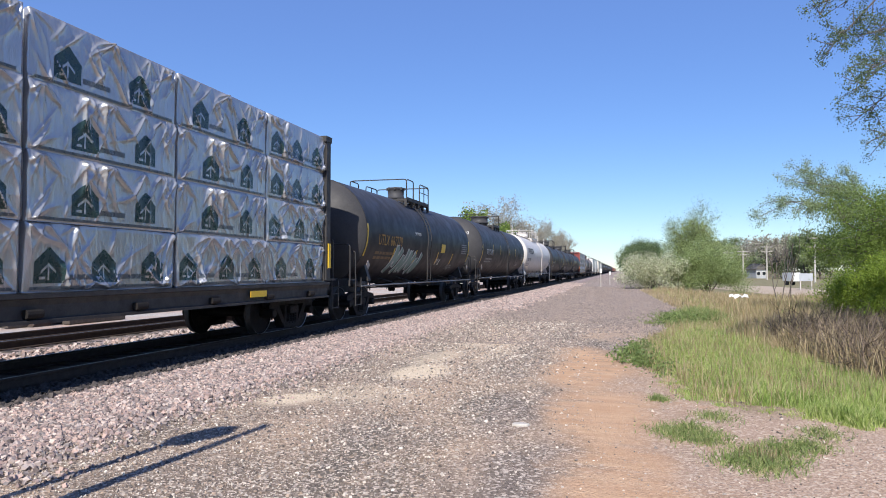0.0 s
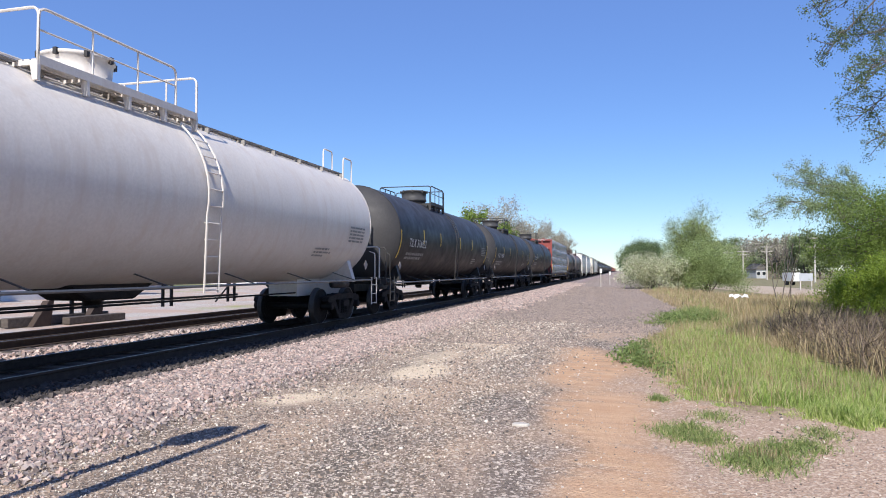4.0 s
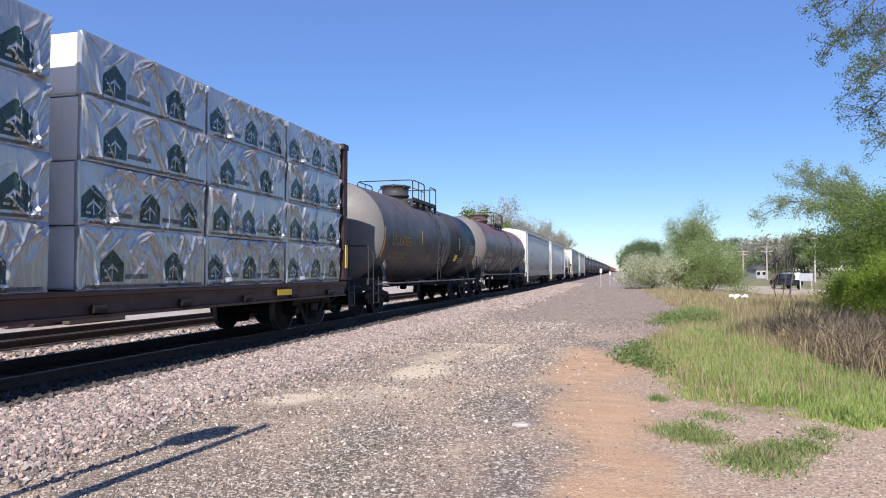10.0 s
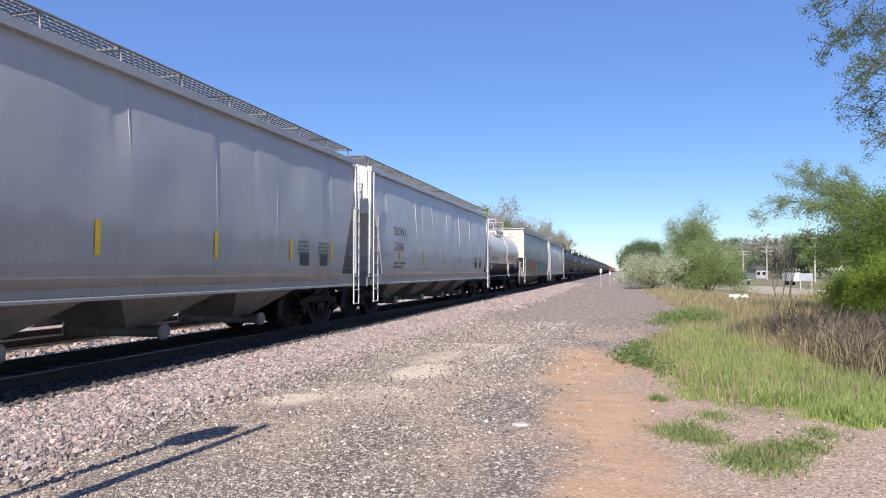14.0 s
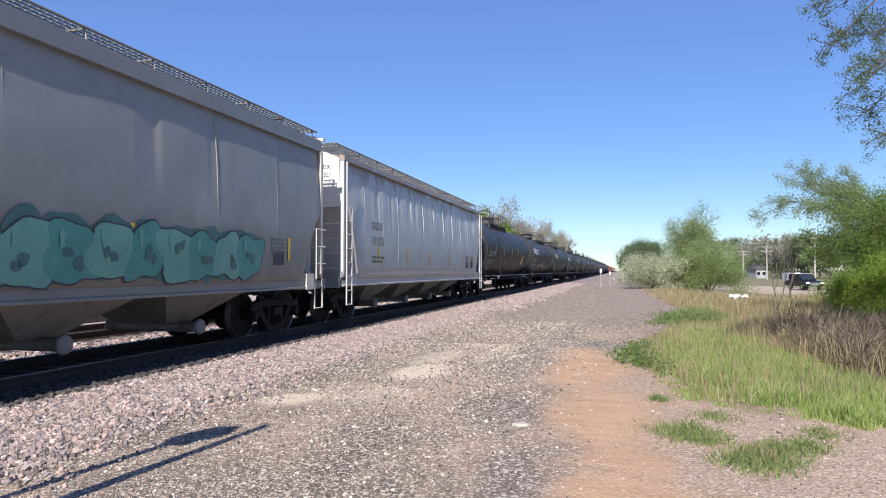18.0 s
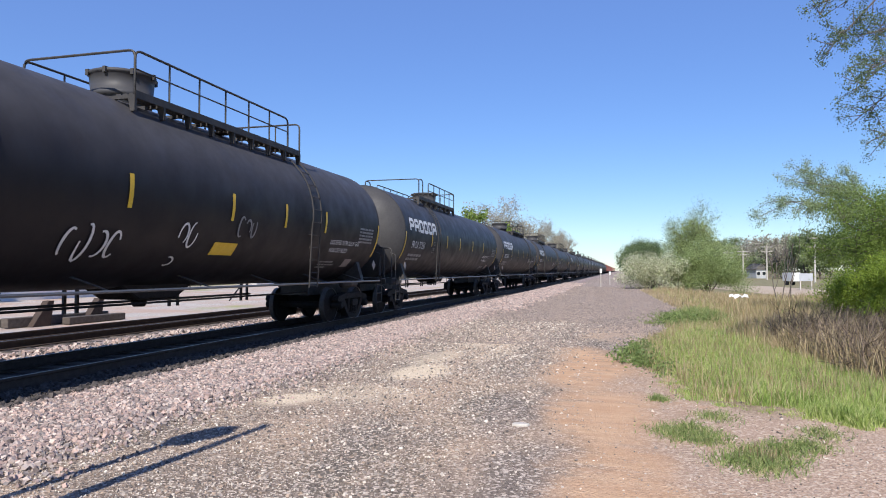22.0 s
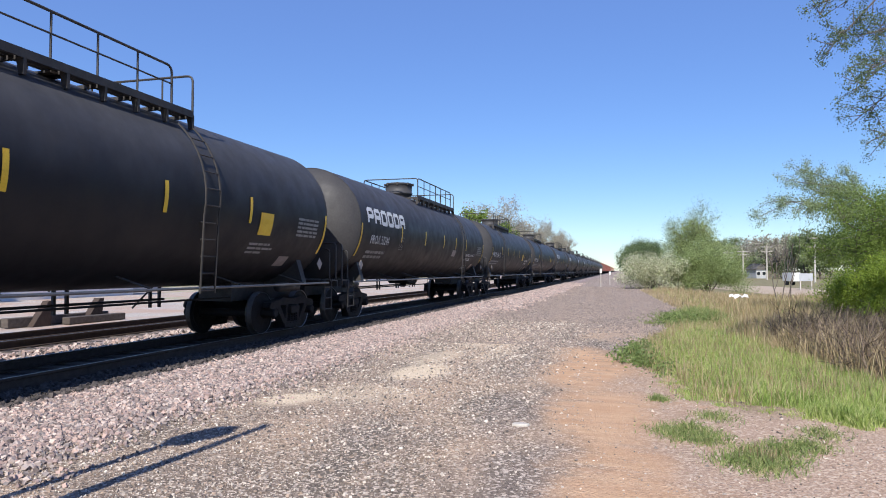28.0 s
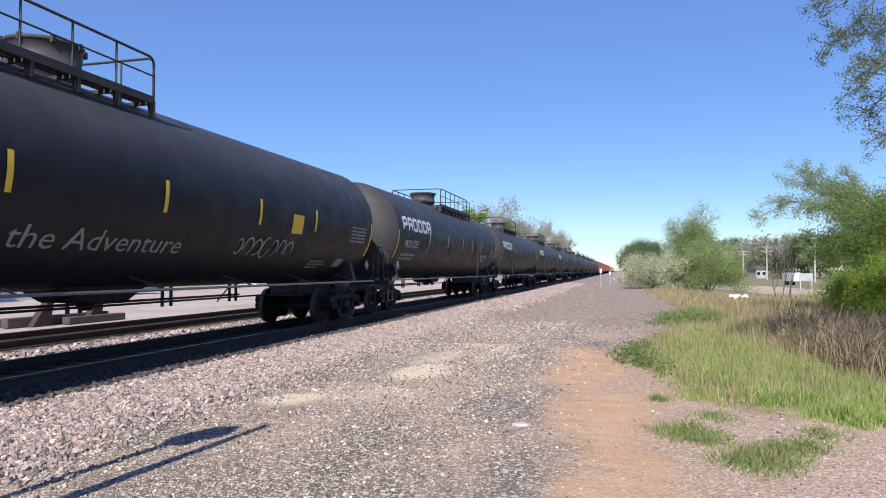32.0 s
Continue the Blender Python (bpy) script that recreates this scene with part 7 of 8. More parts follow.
    blades("dry_grass", x, y, rng.uniform(0.1, 0.3, n), rng.uniform(0.003, 0.005, n), "straw", "dry stalks among the fresh grass", "dry grass", 4, 0.6)
    n = 26000
    y = 16 + 45 * rng.random(n)
    x = grass_edge(y) + 1.5 + rng.random(n) * (3 + y * 0.4)
    keep = lumps(x, y, 1.6, 4.0) > 0.5
    x, y = x[keep], y[keep]
    blades("field_grass", x, y, rng.uniform(0.15, 0.4, len(x)), rng.uniform(0.005, 0.011, len(x)), "grass", "green grass growing through the dry field", "grass", 5, 0.5)
    # broken straw lying on the dirt
    n = 9000
    y = 4.8 + 5.6 * rng.random(n)
    x = 0.1 + rng.random(n) * 3.4
    keep = (lumps(x, y, 0.5, 6.0) > 0.42) & (x < grass_edge(y) + 0.5)
    x, y = x[keep], y[keep]
    blades("straw_litter", x, y, rng.uniform(0.003, 0.014, len(x)), rng.uniform(0.008, 0.03, len(x)), "straw", "short straw litter on the dirt", "straw", 6, 3.0)


field()


def thicket(x0, x1, y0, y1, n, h, seed):
    """A tangle of bare brown stems."""
    rng = np.random.default_rng(seed)
    ob = thing("bare_thicket", "tangle of bare brown brush stems in the shade", "brush", at=pose((x0 + x1) / 2, (y0 + y1) / 2, float(ground_z(x0, y0))))
    cx, cy = (x0 + x1) / 2, (y0 + y1) / 2
    bm = new_bm()
    for k in range(n):
        p = Vector((rng.uniform(x0, x1) - cx, y0 + (y1 - y0) * (k + rng.uniform(-90, 90)) / n - cy, -0.05))
        d = Vector((rng.normal(0, 0.45), rng.normal(0, 0.45), 1)).normalized()
        pts = [p]
        hh = h * rng.uniform(0.4, 1.0)
        for j in range(4):
            d = (d + Vector(rng.normal(0, 0.22, 3).tolist())).normalized()
            pts.append(pts[-1] + d * hh / 4)
            if j > 0:
                e = (d + Vector(rng.normal(0, 0.7, 3).tolist())).normalized()
                tube(bm, [pts[-1], pts[-1] + e * hh * 0.2, pts[-1] + e * hh * 0.36], 0.006, 3, 0.003, cap=False)
        tube(bm, pts, 0.011, 3, 0.004, cap=False)
        if k % 260 == 259 or k == n - 1:
            tagged(part("brush_clump", bm, M["brush"], ob), kind="stuff")
            bm = new_bm()
    bm.free()


thicket(3.5, 10.0, 11.2, 18.0, 4200, 0.85, 41)
thicket(7.5, 15.0, 20.0, 30.0, 500, 1.3, 42)


def ground_at(px, py, h=1.67):
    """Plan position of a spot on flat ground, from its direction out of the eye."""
    f = h * 1190 / (py - 479)
    r = f * (px - 784) / 1190
    a = radians(YAW)
    return -f * math.sin(a) + r * math.cos(a), f * math.cos(a) + r * math.sin(a)


def along(px, dist):
    """Plan position dist metres ahead of the eye in the direction px."""
    r = dist * (px - 784) / 1190
    a = radians(YAW)
    return -dist * math.sin(a) + r * math.cos(a), dist * math.cos(a) + r * math.sin(a)


def aloft(px, py, dist):
    """A point in the air: dist metres ahead of the eye, in the direction px, py."""
    x, y = along(px, dist)
    return Vector((x, y, EYE[2] + dist * (479 - py) / 1190))


def spray_tree(name, label, root, forks, ends, material, leaf, seed, girth=0.12, tufts=26, per=34, reach=0.5, puff=0.06):
    """A tree told by its boughs: each runs from a fork on the trunk to its end, with side twigs that carry tufts of leaves."""
    rng = np.random.default_rng(seed)
    base = Vector((root[0], root[1], float(ground_z(*root)) - 0.05))
    ob = thing(name, label, "tree", at=Matrix.Translation(base))
    runs, pts = [], []
    top = max(forks, key=lambda q: q.z) - base
    runs.append(([np.zeros(3), np.array(top) * 0.35 + rng.normal(0, 0.08, 3), np.array(top) * 0.7 + rng.normal(0, 0.08, 3), np.array(top)], girth, girth * 0.4))
    for k, (fork, end) in enumerate(ends):
        a, b = np.array(forks[fork] - base), np.array(end - base)
        span = np.linalg.norm(b - a)
        sag = np.array([0, 0, 0.14 * span])
        line = [a + (b - a) * f + sag * 4 * f * (1 - f) * (0.6 + 0.4 * rng.random()) + rng.normal(0, 0.03 * span, 3) * (0 < f < 1) for f in (0, 0.25, 0.5, 0.75, 1)]
        runs.append((line, girth * 0.22, 0.008))
        for q in range(tufts):
            f = 4 * (0.25 + 0.75 * rng.random() ** 0.75)
            i = min(int(f), 3)
            p = line[i] + (line[i + 1] - line[i]) * (f - i)
            d = (b - a) / span * 0.5 + rng.normal(0, 0.6, 3)
            d /= np.linalg.norm(d)
            tip = p + d * reach * rng.uniform(0.3, 1.0)
            mid = (p + tip) / 2 + rng.normal(0, 0.03, 3)
            runs.append(([p, mid, tip], 0.008, 0.003))
            for c, m in ((tip, per), (mid, per // 3)):
                pts.append(c + rng.normal(0, puff, (int(m * rng.uniform(0.5, 1.3)), 3)))
    part("trunk", branch_bm(runs), M["bark"], ob, "", True)
    me = leaf_cloud("crown", np.concatenate(pts), leaf, M[material], rng)
    shared("crown", me, ob, Matrix.Identity(4))
    return ob


def woods():
    # big tree beside the lane whose outer boughs hang into view
    root = along(1930, 10.5)
    forks = [aloft(1850, -260, 10.6), aloft(1840, 60, 10.6), aloft(1850, 200, 10.6)]
    ends = [(0, aloft(1458, 22, 10.2)), (0, aloft(1478, 80, 10.8)), (0, aloft(1500, 8, 11.4)), (1, aloft(1528, 60, 11.0)), (1, aloft(1516, 160, 10.6)), (1, aloft(1518, 212, 11.2)), (1, aloft(1545, 120, 10.0)), (2, aloft(1546, 248, 10.8)), (0, aloft(1590, -90, 12.0)), (2, aloft(1610, 280, 12.0))]
    rng = np.random.default_rng(17)
    for k in range(22):
        # the rest of the crown, round the trunk
        ends.append((k % 3, aloft(rng.uniform(1680, 2350), rng.uniform(-420, 230), rng.uniform(8.5, 13.0))))
    spray_tree("tree", "tall leafy tree with small green spring leaves", root, forks, ends, "leaf_dark", 0.0175, 51, 0.16, 50, 70, 0.45, 0.05)
    x, y = along(1650, 24)
    plant("tree", "dense green leafy tree at the edge of the field", "tree", x, y, 5.3, 210000, 0.034, "leaf", 52, 8, 0.5, 3, 0.24, (0, 0), 0.4, 0.1, 0.05, fat=1.3)
    root = along(1660, 26)
    forks = [aloft(1580, 410, 25.5), aloft(1545, 390, 25.2)]
    spray_tree("tree", "tree whose grey-green boughs reach over the field", root, forks, [(0, aloft(1346, 384, 24.6)), (0, aloft(1362, 358, 25.0)), (0, aloft(1392, 318, 24.8)), (0, aloft(1412, 300, 25.2)), (0, aloft(1400, 372, 24.2)), (1, aloft(1436, 322, 25.4)), (1, aloft(1452, 340, 25.0)), (0, aloft(1440, 372, 24.6)), (1, aloft(1478, 330, 24.5)), (1, aloft(1498, 305, 25.0)), (0, aloft(1476, 388, 24.6))], "leaf_grey", 0.03, 59, 0.16, 34, 60, 0.5, 0.1)
    x, y = along(1572, 21)
    plant("bush", "yellow-green leafy bush at the edge of the field", "bush", x, y, 2.4, 60000, 0.03, "leaf_yellow", 53, 9, 0.5, 2, 0.17, (0, 0), 0.45, 0.03, 0.05, fat=1.15)
    # flowering shrub beside the lane
    x, y = along(1157, 62)
    plant("flowering_shrub", "rounded shrub covered in white blossom", "shrub", x, y, 3.2, 26000, 0.075, "blossom", 54, 12, 0.55, 2, 0.28, (0, 0), 0.45, 0.04, 0.0, fat=1.55)
    x, y = along(1250, 60)
    plant("bush", "dense light-green leafy bush", "bush", x, y, 5.0, 80000, 0.058, "leaf_pale", 55, 11, 0.45, 3, 0.34, (0, 0), 0.42, 0.06, 0.05, fat=1.05)
    x, y = along(1215, 78)
    plant("tree", "slender tree with thin pale-green spring leaves", "tree", x, y, 10.4, 40000, 0.065, "leaf_pale", 56, 5, 0.45, 3, 0.38, (0, 0), 0.35, 0.1, 0.12, fat=0.75)
    x, y = along(1145, 105)
    plant("tree", "dark green bushy tree beside the track", "tree", x, y, 6.6, 26000, 0.12, "leaf_dark", 57, 8, 0.5, 3, 0.45, (0, 0), 0.4, 0.08, 0.05, fat=1.1)
    x, y = along(1115, 130)
    plant("tree", "dark green bushy tree beside the track", "tree", x, y, 6.4, 18000, 0.14, "leaf_dark", 58, 7, 0.5, 3, 0.4, (0, 0), 0.4, 0.08, 0.05, fat=0.9)
    # trees across the road
    rows = [(1262, 190, 11.0, "leaf_far", 4000), (1290, 210, 9.5, "leaf_pale", 2200), (1328, 215, 12.5, "budding", 700), (1345, 200, 9.0, "leaf_far", 2500), (1372, 185, 12.5, "budding", 800), (1384, 195, 13.0, "budding", 700), (1425, 175, 12.8, "leaf_far", 9000), (1452, 180, 11.5, "leaf_far", 7000), (1490, 185, 12.0, "leaf_far", 7000), (1310, 260, 12.0, "leaf_far", 3500), (1400, 250, 13.0, "leaf_far", 5000), (1350, 280, 12.0, "leaf_pale", 3000), (1545, 190, 13, "leaf_far", 7000), (1278, 240, 13.5, "leaf_far", 4500), (1300, 225, 12.0, "leaf_pale", 3500), (1320, 240, 14.0, "leaf_far", 5000), (1338, 235, 13.0, "budding", 2500), (1362, 230, 14.0, "leaf_pale", 3500), (1388, 225, 14.5, "leaf_far", 5000), (1412, 215, 14.0, "leaf_far", 6000), (1470, 220, 14.0, "leaf_far", 6000)]
    for k, (px, d, h, mat, n) in enumerate(rows):
        x, y = along(px, d)
        plant("tree", "leafy tree across the road" if n > 1600 else "nearly bare spring tree across the road", "tree", x, y, h, int(n * 1.6), 0.3, mat, 60 + k, 3, 0.5, 3, 0.5, (0, 0), 0.35, 0.14, 0.08, fat=1.1, group="trees across the road")
    # bare saplings in the field
    for k, (px, h) in enumerate(((1382, 4.6), (1392, 4.2), (1398, 5.0), (1375, 3.2))):
        x, y = along(px, 40)
        plant("sapling", "bare thin sapling standing in the field", "sapling", x, y, h, 0, 0, "leaf", 80 + k, 1, 0.3, 2, 0, (0, 0), 0.7, 0.035, 0.3, kids=(2, 3))
    # line of trees behind the train
    rng = np.random.default_rng(9)
    plant("tree", "green leafy tree behind the tracks", "tree", -25.5, 122, 13.2, 9000, 0.28, "leaf", 90, 2, 0.5, 3, 0.4, (0, 0), 0.35, 0.18, 0.1)
    for k in range(16):
        y = 150 + k * 24 + rng.uniform(-6, 6)
        x = -31 + rng.uniform(-3, 3)
        bare = k < 9
        plant("tree", "bare budding tree in the row behind the tracks" if bare else "hazy green tree in the row behind the tracks", "tree", x, y, rng.uniform(17.5, 21.5) if bare else rng.uniform(11, 14), 7000 if bare else 5000, 0.2 if bare else 0.5, "budding" if bare else "leaf_pale", 100 + k, 3, 0.42, 3, 0.5, (0, 0), 0.4, 0.14, 0.2, group="row of trees behind the tracks")


woods()


# ---- poles, signs, road, buildings ----
def pole(px, d, top, arms, label="weathered wooden utility pole with crossarms"):
    x, y = along(px, d)
    z = float(ground_z(x, y))
    ob = thing("utility_pole", label, "utility pole", "utility poles along the road", at=pose(x, y, z, 0, 0, YAW))
    bm = new_bm()
    tube(bm, [(0, 0, -0.2), (0, 0, top * 0.5), (0, 0, top)], 0.17, 10, 0.11)
    part("shaft", bm, M["wood"], ob)
    for a in arms:
        bm = new_bm()
        box(bm, (0, -0.16, top - a), (2.6, 0.1, 0.13))
        bevel(bm, 0.01)
        arm = part("crossarm", bm, M["wood"], ob)
        for q in (-1.2, -0.7, 0.7, 1.2):
            bm = new_bm()
            lathe(bm, [(top - a + 0.06, 0.03), (top - a + 0.12, 0.06), (top - a + 0.2, 0.05), (top - a + 0.22, 0)], 8, "z", (q, -0.16, 0))
            part("insulator", bm, M["greywall"], arm)
    return ob


POLES = [pole(1442, 118, 8.2, (0.3, 1.9)), pole(1315, 150, 6.8, (0.4, 1.1)), pole(1287, 165, 7.0, (0.5, 1.6)), pole(1357, 160, 8.2, (0.4, 1.5)), pole(1258, 190, 7.6, (0.5,))]


def wires():
    for k, (i, j) in enumerate(((0, 3), (3, 1), (1, 2), (2, 4))):
        a, b = POLES[i].matrix_basis.translation, POLES[j].matrix_basis.translation
        ha, hb = (8.0, 6.6, 6.8, 8.0, 7.3)[i], (8.0, 6.6, 6.8, 8.0, 7.3)[j]
        ob = thing("overhead_wire", "thin sagging overhead wire between utility poles", "wire")
        bm = new_bm()
        pts = [a.lerp(b, f) + Vector((0, 0, ha + (hb - ha) * f - 1.6 * f * (1 - f))) for f in (m / 10 for m in range(11))]
        tube(bm, pts, 0.012, 4)
        part("wire", bm, M["steel"], ob)


wires()


def side_road():
    """Pale gravel road that swings away across the field, a thin slab on the ground."""
    a, b, c, d = (9.6, 104), (19.5, 104), (27, 54), (15.0, 48)
    n = 30
    bm = new_bm()
    rows = []
    for k in range(n + 1):
        f = k / n
        l = (a[0] + (d[0] - a[0]) * f, a[1] + (d[1] - a[1]) * f)
        r = (b[0] + (c[0] - b[0]) * f, b[1] + (c[1] - b[1]) * f)
        row = []
        for m in range(7):
            g = m / 6
            x, y = l[0] + (r[0] - l[0]) * g, l[1] + (r[1] - l[1]) * g
            row.append(bm.verts.new((x, y, float(ground_z(x, y)) + 0.03 + 0.05 * math.sin(math.pi * g))))
        rows.append(row)
    for r0, r1 in zip(rows, rows[1:]):
        for m in range(6):
            bm.faces.new((r0[m], r0[m + 1], r1[m + 1], r1[m]))
    ob = new("road")
    bmesh.ops.recalc_face_normals(bm, faces=bm.faces)
    me = bpy.data.meshes.new("road")
    bm.to_mesh(me)
    bm.free()
    me.materials.append(M["roadtan"])
    bpy.data.objects.remove(ob)
    ob = new("road", me)
    tagged(ob, "pale tan gravel road across the field", "road", kind="structure")


M["roadtan"] = surf("tan_road", (0.36, 0.28, 0.2), (0.48, 0.38, 0.28), 0.6, 0.9, fine=20, bump=0.3, dist=0.02)
side_road()


def house(px, d, w, l, h, wall, label, roof=1.6, turn=0.0, at=None, sign=1):
    x, y = at or along(px, d)
    z = float(ground_z(x, y))
    ob = thing("house", label, "house", at=pose(x, y, z - 0.05, 0, 0, turn))
    bm = new_bm()
    box(bm, (0, 0, h / 2), (w, l, h))
    body = part("wall", bm, M[wall], ob)
    bm = new_bm()
    prism(bm, [(-w / 2 - 0.35, h - 0.1), (w / 2 + 0.35, h - 0.1), (w / 2 + 0.35, h + 0.05), (0, h + roof), (-w / 2 - 0.35, h + 0.05)], "y", -l / 2 - 0.3, l / 2 + 0.3)
    part("roof", bm, M["shingle"], ob)
    for s in (-1, 1):
        for q in (-0.28, 0.28):
            bm = new_bm()
            box(bm, (q * w, s * (l / 2 + 0.02), h * 0.55), (1.1, 0.06, 1.2))
            win = part("window", bm, M["siding"], ob)
            bm = new_bm()
            box(bm, (q * w, s * (l / 2 + 0.055), h * 0.55), (0.92, 0.02, 1.02))
            part("pane", bm, M["glass"], win)
    for q in (-0.3, 0.1, 0.35):
        bm = new_bm()
        box(bm, (w / 2 + 0.02, q * l, h * 0.55), (0.06, 1.1, 1.2))
        win = part("window", bm, M["siding"], ob)
        bm = new_bm()
        box(bm, (w / 2 + 0.055, q * l, h * 0.55), (0.02, 0.92, 1.02))
        part("pane", bm, M["glass"], win)
    return ob


house(1338, 190, 2.8, 5, 2.6, "greywall", "small pale house with a dark roof across the road", 1.6, 20)


def sign_board(px, d, w, h, z0, label, mat="siding"):
    x, y = along(px, d)
    z = float(ground_z(x, y))
    ob = thing("sign_board", label, "sign", at=pose(x, y, z, 0, 0, YAW))
    for s in (-1, 1):
        bm = new_bm()
        box(bm, (s * w * 0.42, 0.06, (z0 + h) / 2 - 0.1), (0.1, 0.1, z0 + h + 0.2))
        part("post", bm, M["wood"], ob)
    bm = new_bm()
    box(bm, (0, 0, z0 + h / 2), (w, 0.05, h))
    bevel(bm, 0.01)
    part("board", bm, M[mat], ob)


sign_board(1426, 75, 1.5, 0.85, 1.05, "blank pale grey sign board on two wooden posts", "greywall")
sign_board(1301, 120, 0.9, 0.9, 1.2, "small pale sign board beside the road")


def trailer(px, d, w, h, label, at=None, turn=None, long=6.0):
    x, y = at or along(px, d)
    z = float(ground_z(x, y))
    ob = thing("trailer", label, "trailer", at=pose(x, y, z, 0, 0, YAW if turn is None else turn))
    bm = new_bm()
    box(bm, (0, long / 2, 0.6 + h / 2), (w, long, h))
    bevel(bm, 0.05, 2)
    part("body", bm, M["siding"], ob)
    for s in (-1, 1):
        for q in (0.6, 0.72):
            bm = new_bm()
            lathe(bm, [(-0.12, 0), (-0.12, 0.36), (0.12, 0.36), (0.12, 0)], 16, "x", (s * (w / 2 - 0.15), long * q, 0.36))
            part("wheel", bm, M["rubber"], ob)


trailer(1409, 100, 1.2, 1.3, "small white box trailer parked across the road", long=3.0)


def post_marker(px, py_top, d, label, board):
    x, y = along(px, d)
    z = float(ground_z(x, y))
    ob = thing("marker_post", label, "marker post", at=pose(x, y, z, 0, 0, YAW))
    bm = new_bm()
    top = (479 - py_top) / 1190 * d + EYE[2] - z
    box(bm, (0, 0, top / 2 - 0.05), (0.07, 0.07, top + 0.1))
    part("post", bm, M["wood"], ob)
    if board:
        bm = new_bm()
        box(bm, (0, -0.05, top - board / 2), (board * 0.55, 0.02, board))
        bevel(bm, 0.006)
        part("board", bm, M["siding"], ob, "white board")


post_marker(1063, 476, 68, "white railway marker board on a post", 0.42)
post_marker(1079, 481, 78, "short white marker post beside the lane", 0.35)


def litter():
    x, y = ground_at(1306, 541)
    z = float(ground_z(x, y))
    ob = thing("fallen_sheet", "crumpled white sheet caught in the dry grass", "litter", at=pose(x, y, z))
    bm = new_bm()
    rng = np.random.default_rng(2)
    n = 14
    g = [[bm.verts.new((-0.42 + 0.84 * i / n, -0.2 + 0.4 * j / 6, 0.46 + 0.03 * rng.normal() + 0.03 * math.sin(i * 1.1) + 0.1 * j / 6)) for j in range(7)] for i in range(n + 1)]
    for i in range(n):
        for j in range(6):
            bm.faces.new((g[i][j], g[i + 1][j], g[i + 1][j + 1], g[i][j + 1]))
    part("sheet", bm, M["siding"], ob)
    x, y = ground_at(920, 754)
    ob = thing("flat_stone", "pale flat stone lying on the lane", "stone", at=pose(x, y, float(ground_z(x, y))))
    bm = new_bm()
    prism(bm, [(-0.09, -0.03), (-0.02, -0.06), (0.08, -0.035), (0.1, 0.02), (0.02, 0.06), (-0.08, 0.03)], "z", -0.01, 0.025)
    bevel(bm, 0.008)
    part("stone", bm, M["wood"], ob)


litter()


def derail():
    ob = thing("track_bumper", "low weathered timber bumper beside the side track", "bumper", at=pose(-18.2, 0, -0.39))
    for y, x, l in ((17.4, -0.7, 3.0), (19.6, 0.55, 2.6)):
        bm = new_bm()
        box(bm, (x, y, 0.12), (0.3, l, 0.24))
        bevel(bm, 0.02)
        part("timber", bm, M["tie"], ob)
    bm = new_bm()
    box(bm, (0, 18.6, 0.16), (0.28, 4.2, 0.3))
    bevel(bm, 0.02)
    part("timber", bm, M["tie"], ob)
    for y in (17.6, 19.8):
        bm = new_bm()
        prism(bm, [(y - 0.4, 0.0), (y + 0.3, 0.0), (y + 0.42, 0.8), (y + 0.22, 0.8)], "x", 0.1, 0.35)
        part("brace", bm, M["rail"], ob)

derail()
house(0, 0, 6, 9, 2.9, "siding", "low white shed behind the yard", 0.9, 0, at=(-37, 24))
house(0, 0, 6, 11, 2.9, "siding", "low white shed with dark windows behind the yard", 0.9, 0, at=(-38, 37))
house(0, 0, 8, 14, 3.4, "greywall", "long grey shed behind the yard", 1.4, 0, at=(-46, 48))
house(0, 0, 8, 10, 3.2, "siding", "white house behind the yard", 1.8, 0, at=(-50, 84))
house(0, 0, 8, 12, 3.2, "siding", "white house behind the yard", 1.8, 0, at=(-48, 120))


def gate():
    """Level-crossing gate with its arm raised, just behind the view; its shadow falls on the lane."""
    ob = thing("crossing_gate", "raised railway crossing gate with a thin arm and signal mast", "crossing gate")
    se, sa = math.tan(radians(SUN_EL)), radians(SUN_AZ)

    def lift(px, py, h):
        """The point h above the ground whose shadow falls at a spot of the lane."""
        x, y = ground_at(px, py)
        return Vector((x + math.sin(sa) * h / se, y - math.cos(sa) * h / se, h - 0.28))

    tip = lift(466, 753, 5.0)
    foot = lift(231, 840, 2.4)
    d = (tip - foot).normalized()
    bm = new_bm()
    tube(bm, [foot - d * 2.6, foot, tip], 0.085, 6, 0.05)
    part("gate_arm", bm, M["siding"], ob, "thin raised gate arm")
    bm = new_bm()
    box(bm, (*(tip + Vector((0, 0, 0.03))),), (0.1, 0.1, 0.1))
    part("arm_lamp", bm, M["steel"], ob)
    tip2, mid = lift(400, 759, 4.4), lift(318, 779, 3.5)
    foot2 = lift(137, 842, 1.5)
    bm = new_bm()
    d2 = (tip2 - foot2).normalized()
    tube(bm, [foot2 - d2 * 2.0, mid], 0.05, 6)
    part("mast", bm, M["steel"], ob, "slim mast")
    bm = new_bm()
    c = (tip2 + mid) / 2
    m = Matrix.Translation(c) @ (tip2 - mid).to_track_quat("Z", "X").to_matrix().to_4x4()
    box(bm, (0, 0, 0), (0.24, 0.24, (tip2 - mid).length), m)
    part("counterweight", bm, M["steel"], ob, "dark box at the head of the mast")


gate()


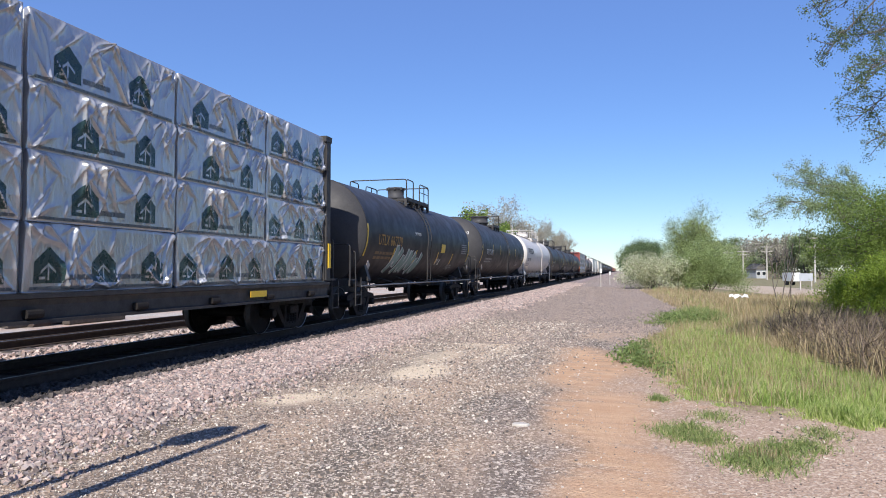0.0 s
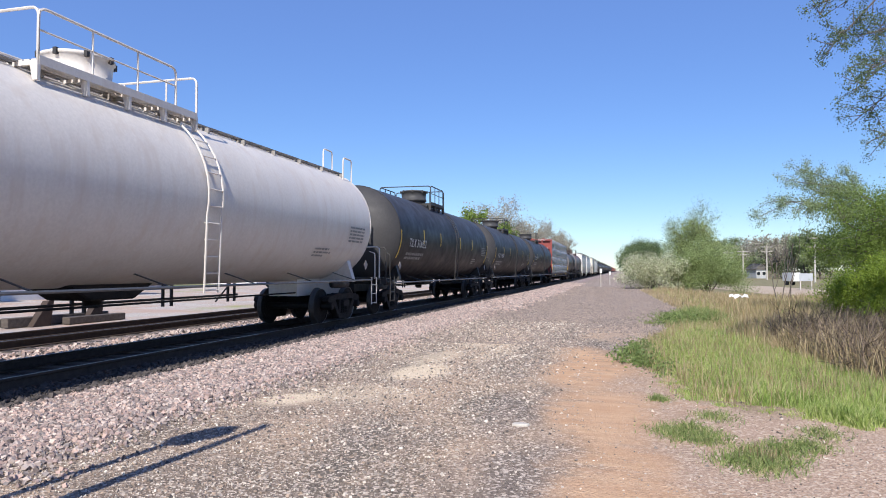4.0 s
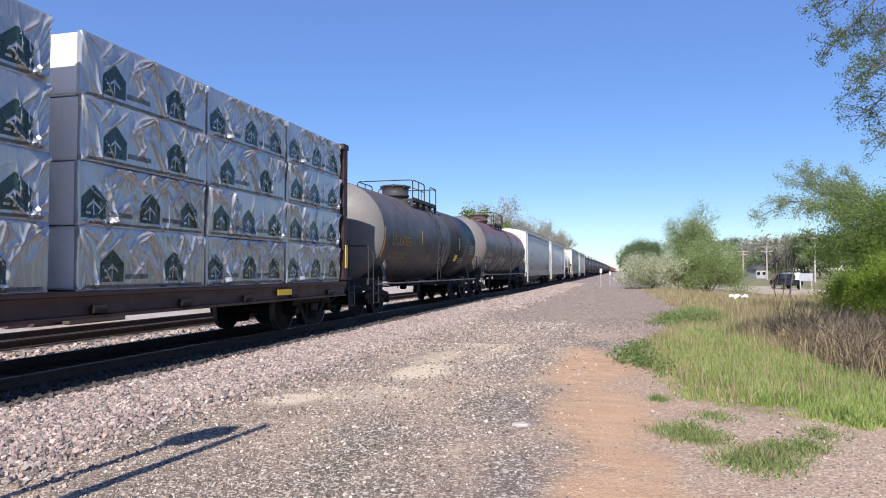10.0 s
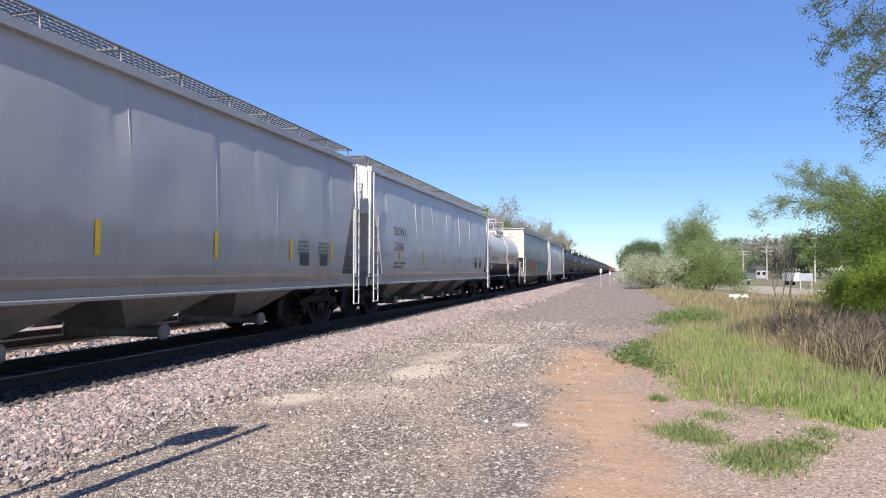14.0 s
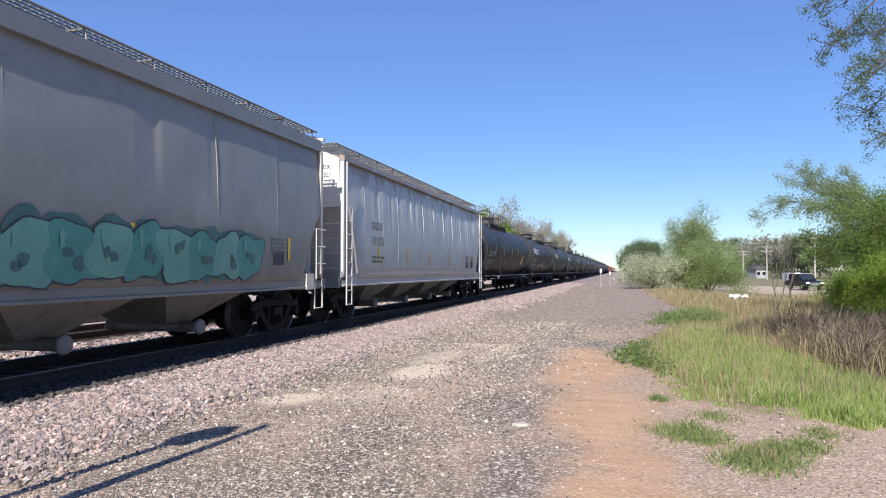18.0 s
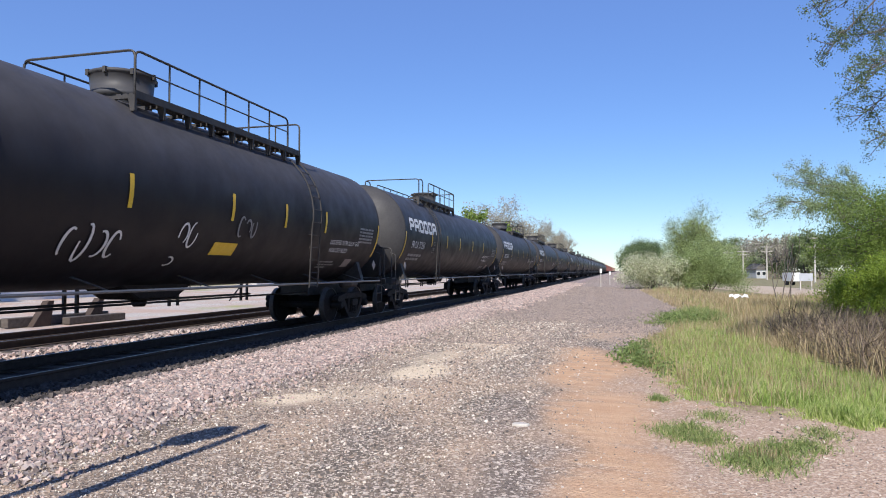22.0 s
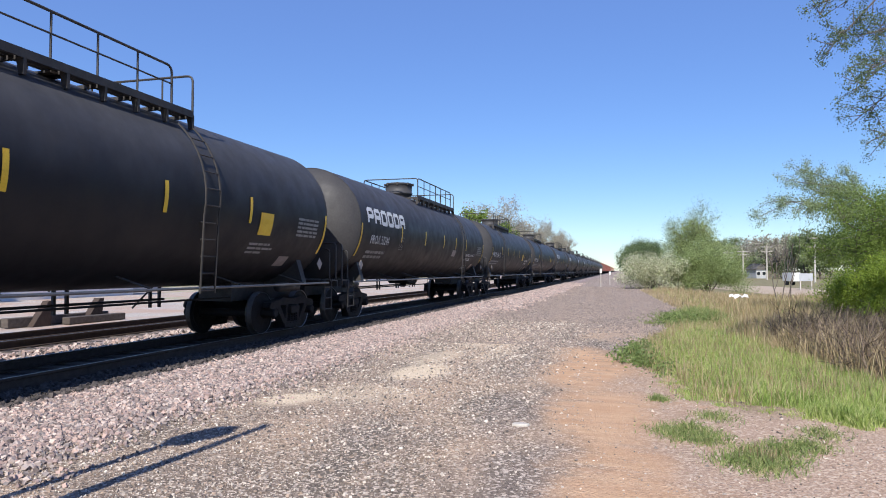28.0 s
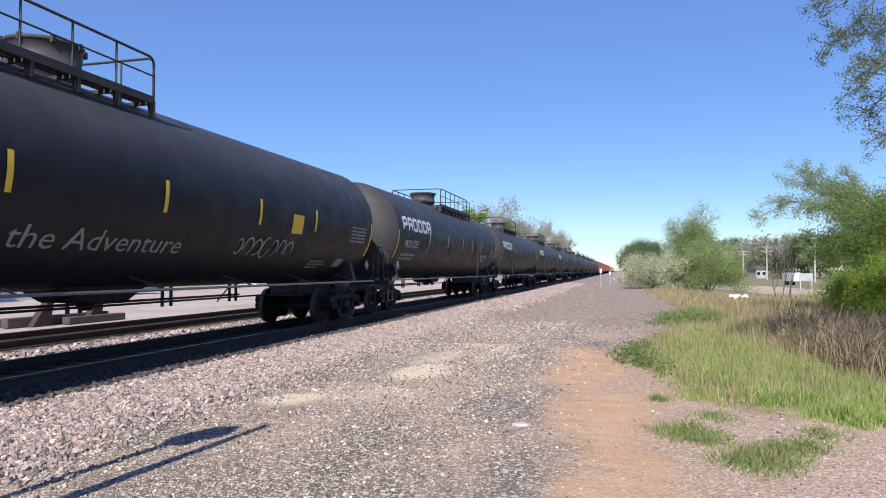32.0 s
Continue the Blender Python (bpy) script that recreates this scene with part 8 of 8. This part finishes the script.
# ---- vehicles on the side road ----
def vehicle(name, label, category, truck):
    ob = thing(name, label, category)
    w, l = 1.9, 5.0
    bm = new_bm()
    prism(bm, [(-l / 2, 0.45), (l / 2, 0.45), (l / 2, 0.95), (l * 0.46, 1.08), (-l * 0.18, 1.12), (-l * 0.46, 1.02), (-l / 2, 0.85)], "x", -w / 2, w / 2)
    bevel(bm, 0.06, 2)
    part("body", bm, M["carpaint"], ob)
    bm = new_bm()
    back = l * (0.1 if truck else 0.44)
    a = [(-l * 0.22, 1.1), (back, 1.1), (back - 0.15, 1.75), (-l * 0.05, 1.78)]
    prism(bm, a, "x", -w * 0.44, w * 0.44)
    bevel(bm, 0.06, 2)
    cab = part("cabin", bm, M["carpaint"], ob)
    bm = new_bm()
    prism(bm, [(-l * 0.215, 1.14), (-l * 0.06, 1.7), (-l * 0.07, 1.72), (-l * 0.23, 1.16)], "x", -w * 0.4, w * 0.4)
    part("windscreen", bm, M["glass"], cab)
    for s in (-1, 1):
        bm = new_bm()
        box(bm, (s * w * 0.445, l * 0.02 if truck else l * 0.18, 1.42), (0.02, l * (0.18 if truck else 0.4), 0.4))
        part("side_window", bm, M["glass"], cab)
        for q in (-0.31, 0.31):
            bm = new_bm()
            lathe(bm, [(-0.12, 0.0), (-0.12, 0.34), (-0.08, 0.38), (0.08, 0.38), (0.12, 0.34), (0.12, 0.0)], 20, "x", (s * (w / 2 - 0.1), q * l, 0.38))
            wheel = part("wheel", bm, M["rubber"], ob, "", True)
            bm = new_bm()
            lathe(bm, [(s * 0.13, 0.0), (s * 0.13, 0.2), (s * 0.11, 0.23)], 16, "x", (s * (w / 2 - 0.1), q * l, 0.38))
            part("rim", bm, M["chrome"], wheel)
        bm = new_bm()
        box(bm, (s * 0.72, -l / 2 - 0.01, 0.82), (0.36, 0.06, 0.18))
        part("headlight", bm, M["lamp"], ob)
    bm = new_bm()
    box(bm, (0, -l / 2 - 0.02, 0.7), (0.95, 0.05, 0.3))
    part("grille", bm, M["chrome"], ob)
    return ob


def drive(ob, rows):
    """Rows of seconds, direction and distance; the front points along the way."""
    out = []
    pts = [along(px, d) for _, px, d in rows]
    for k, (t, px, d) in enumerate(rows):
        x, y = pts[k]
        a, b = pts[max(k - 1, 0)], pts[min(k + 1, len(pts) - 1)]
        turn = math.degrees(math.atan2(b[0] - a[0], -(b[1] - a[1])))
        out.append((t, pose(x, y, float(ground_z(x, y)) + 0.07, 0, 0, turn)))
    DRIVEN.append((ob, out))


DRIVEN = []
drive(vehicle("pickup_truck", "dark pickup truck driving away on the side road", "pickup truck", True), [(0.0, 1585, 60), (8.7, 1500, 66), (10.0, 1390, 78), (11.0, 1356, 88), (12.0, 1331, 97), (13.0, 1296, 108), (15.0, 1255, 130), (32.0, 1243, 142)])
drive(vehicle("suv", "dark sport utility vehicle driving nearer on the side road", "car", False), [(0.0, 1262, 120), (12.0, 1270, 112), (13.5, 1296, 103), (14.5, 1318, 97), (16.5, 1365, 86), (17.0, 1379, 82), (18.0, 1423, 74), (19.0, 1478, 68), (32.0, 1600, 57)])


# ---- what moves ----
def run_at(t):
    return float(np.interp(t, RUN_T, RUN_D))


def motions():
    for ob, x, y, z in MOVING:
        walk(ob, [(t, pose(x, y - d, z)) for t, d in RUN])
    for ws, w, y in WHEELS:
        # wheels turn, frame by frame, while their car is close by
        near = [t / 30 for t in range(0, 961) if -8 < y - run_at(t / 30) < 45]
        if not near:
            continue
        d0 = run_at(near[0])
        rows = [(t, pose(0, w, WHEEL_R) @ Matrix.Rotation((run_at(t) - d0) / WHEEL_R, 4, "X")) for t in near]
        if near[0] > 0:
            rows.insert(0, (0.0, rows[0][1]))
        if near[-1] < 32.0:
            rows.append((32.0, rows[-1][1]))
        walk(ws, rows)
    for ob, rows in DRIVEN:
        walk(ob, rows)


motions()
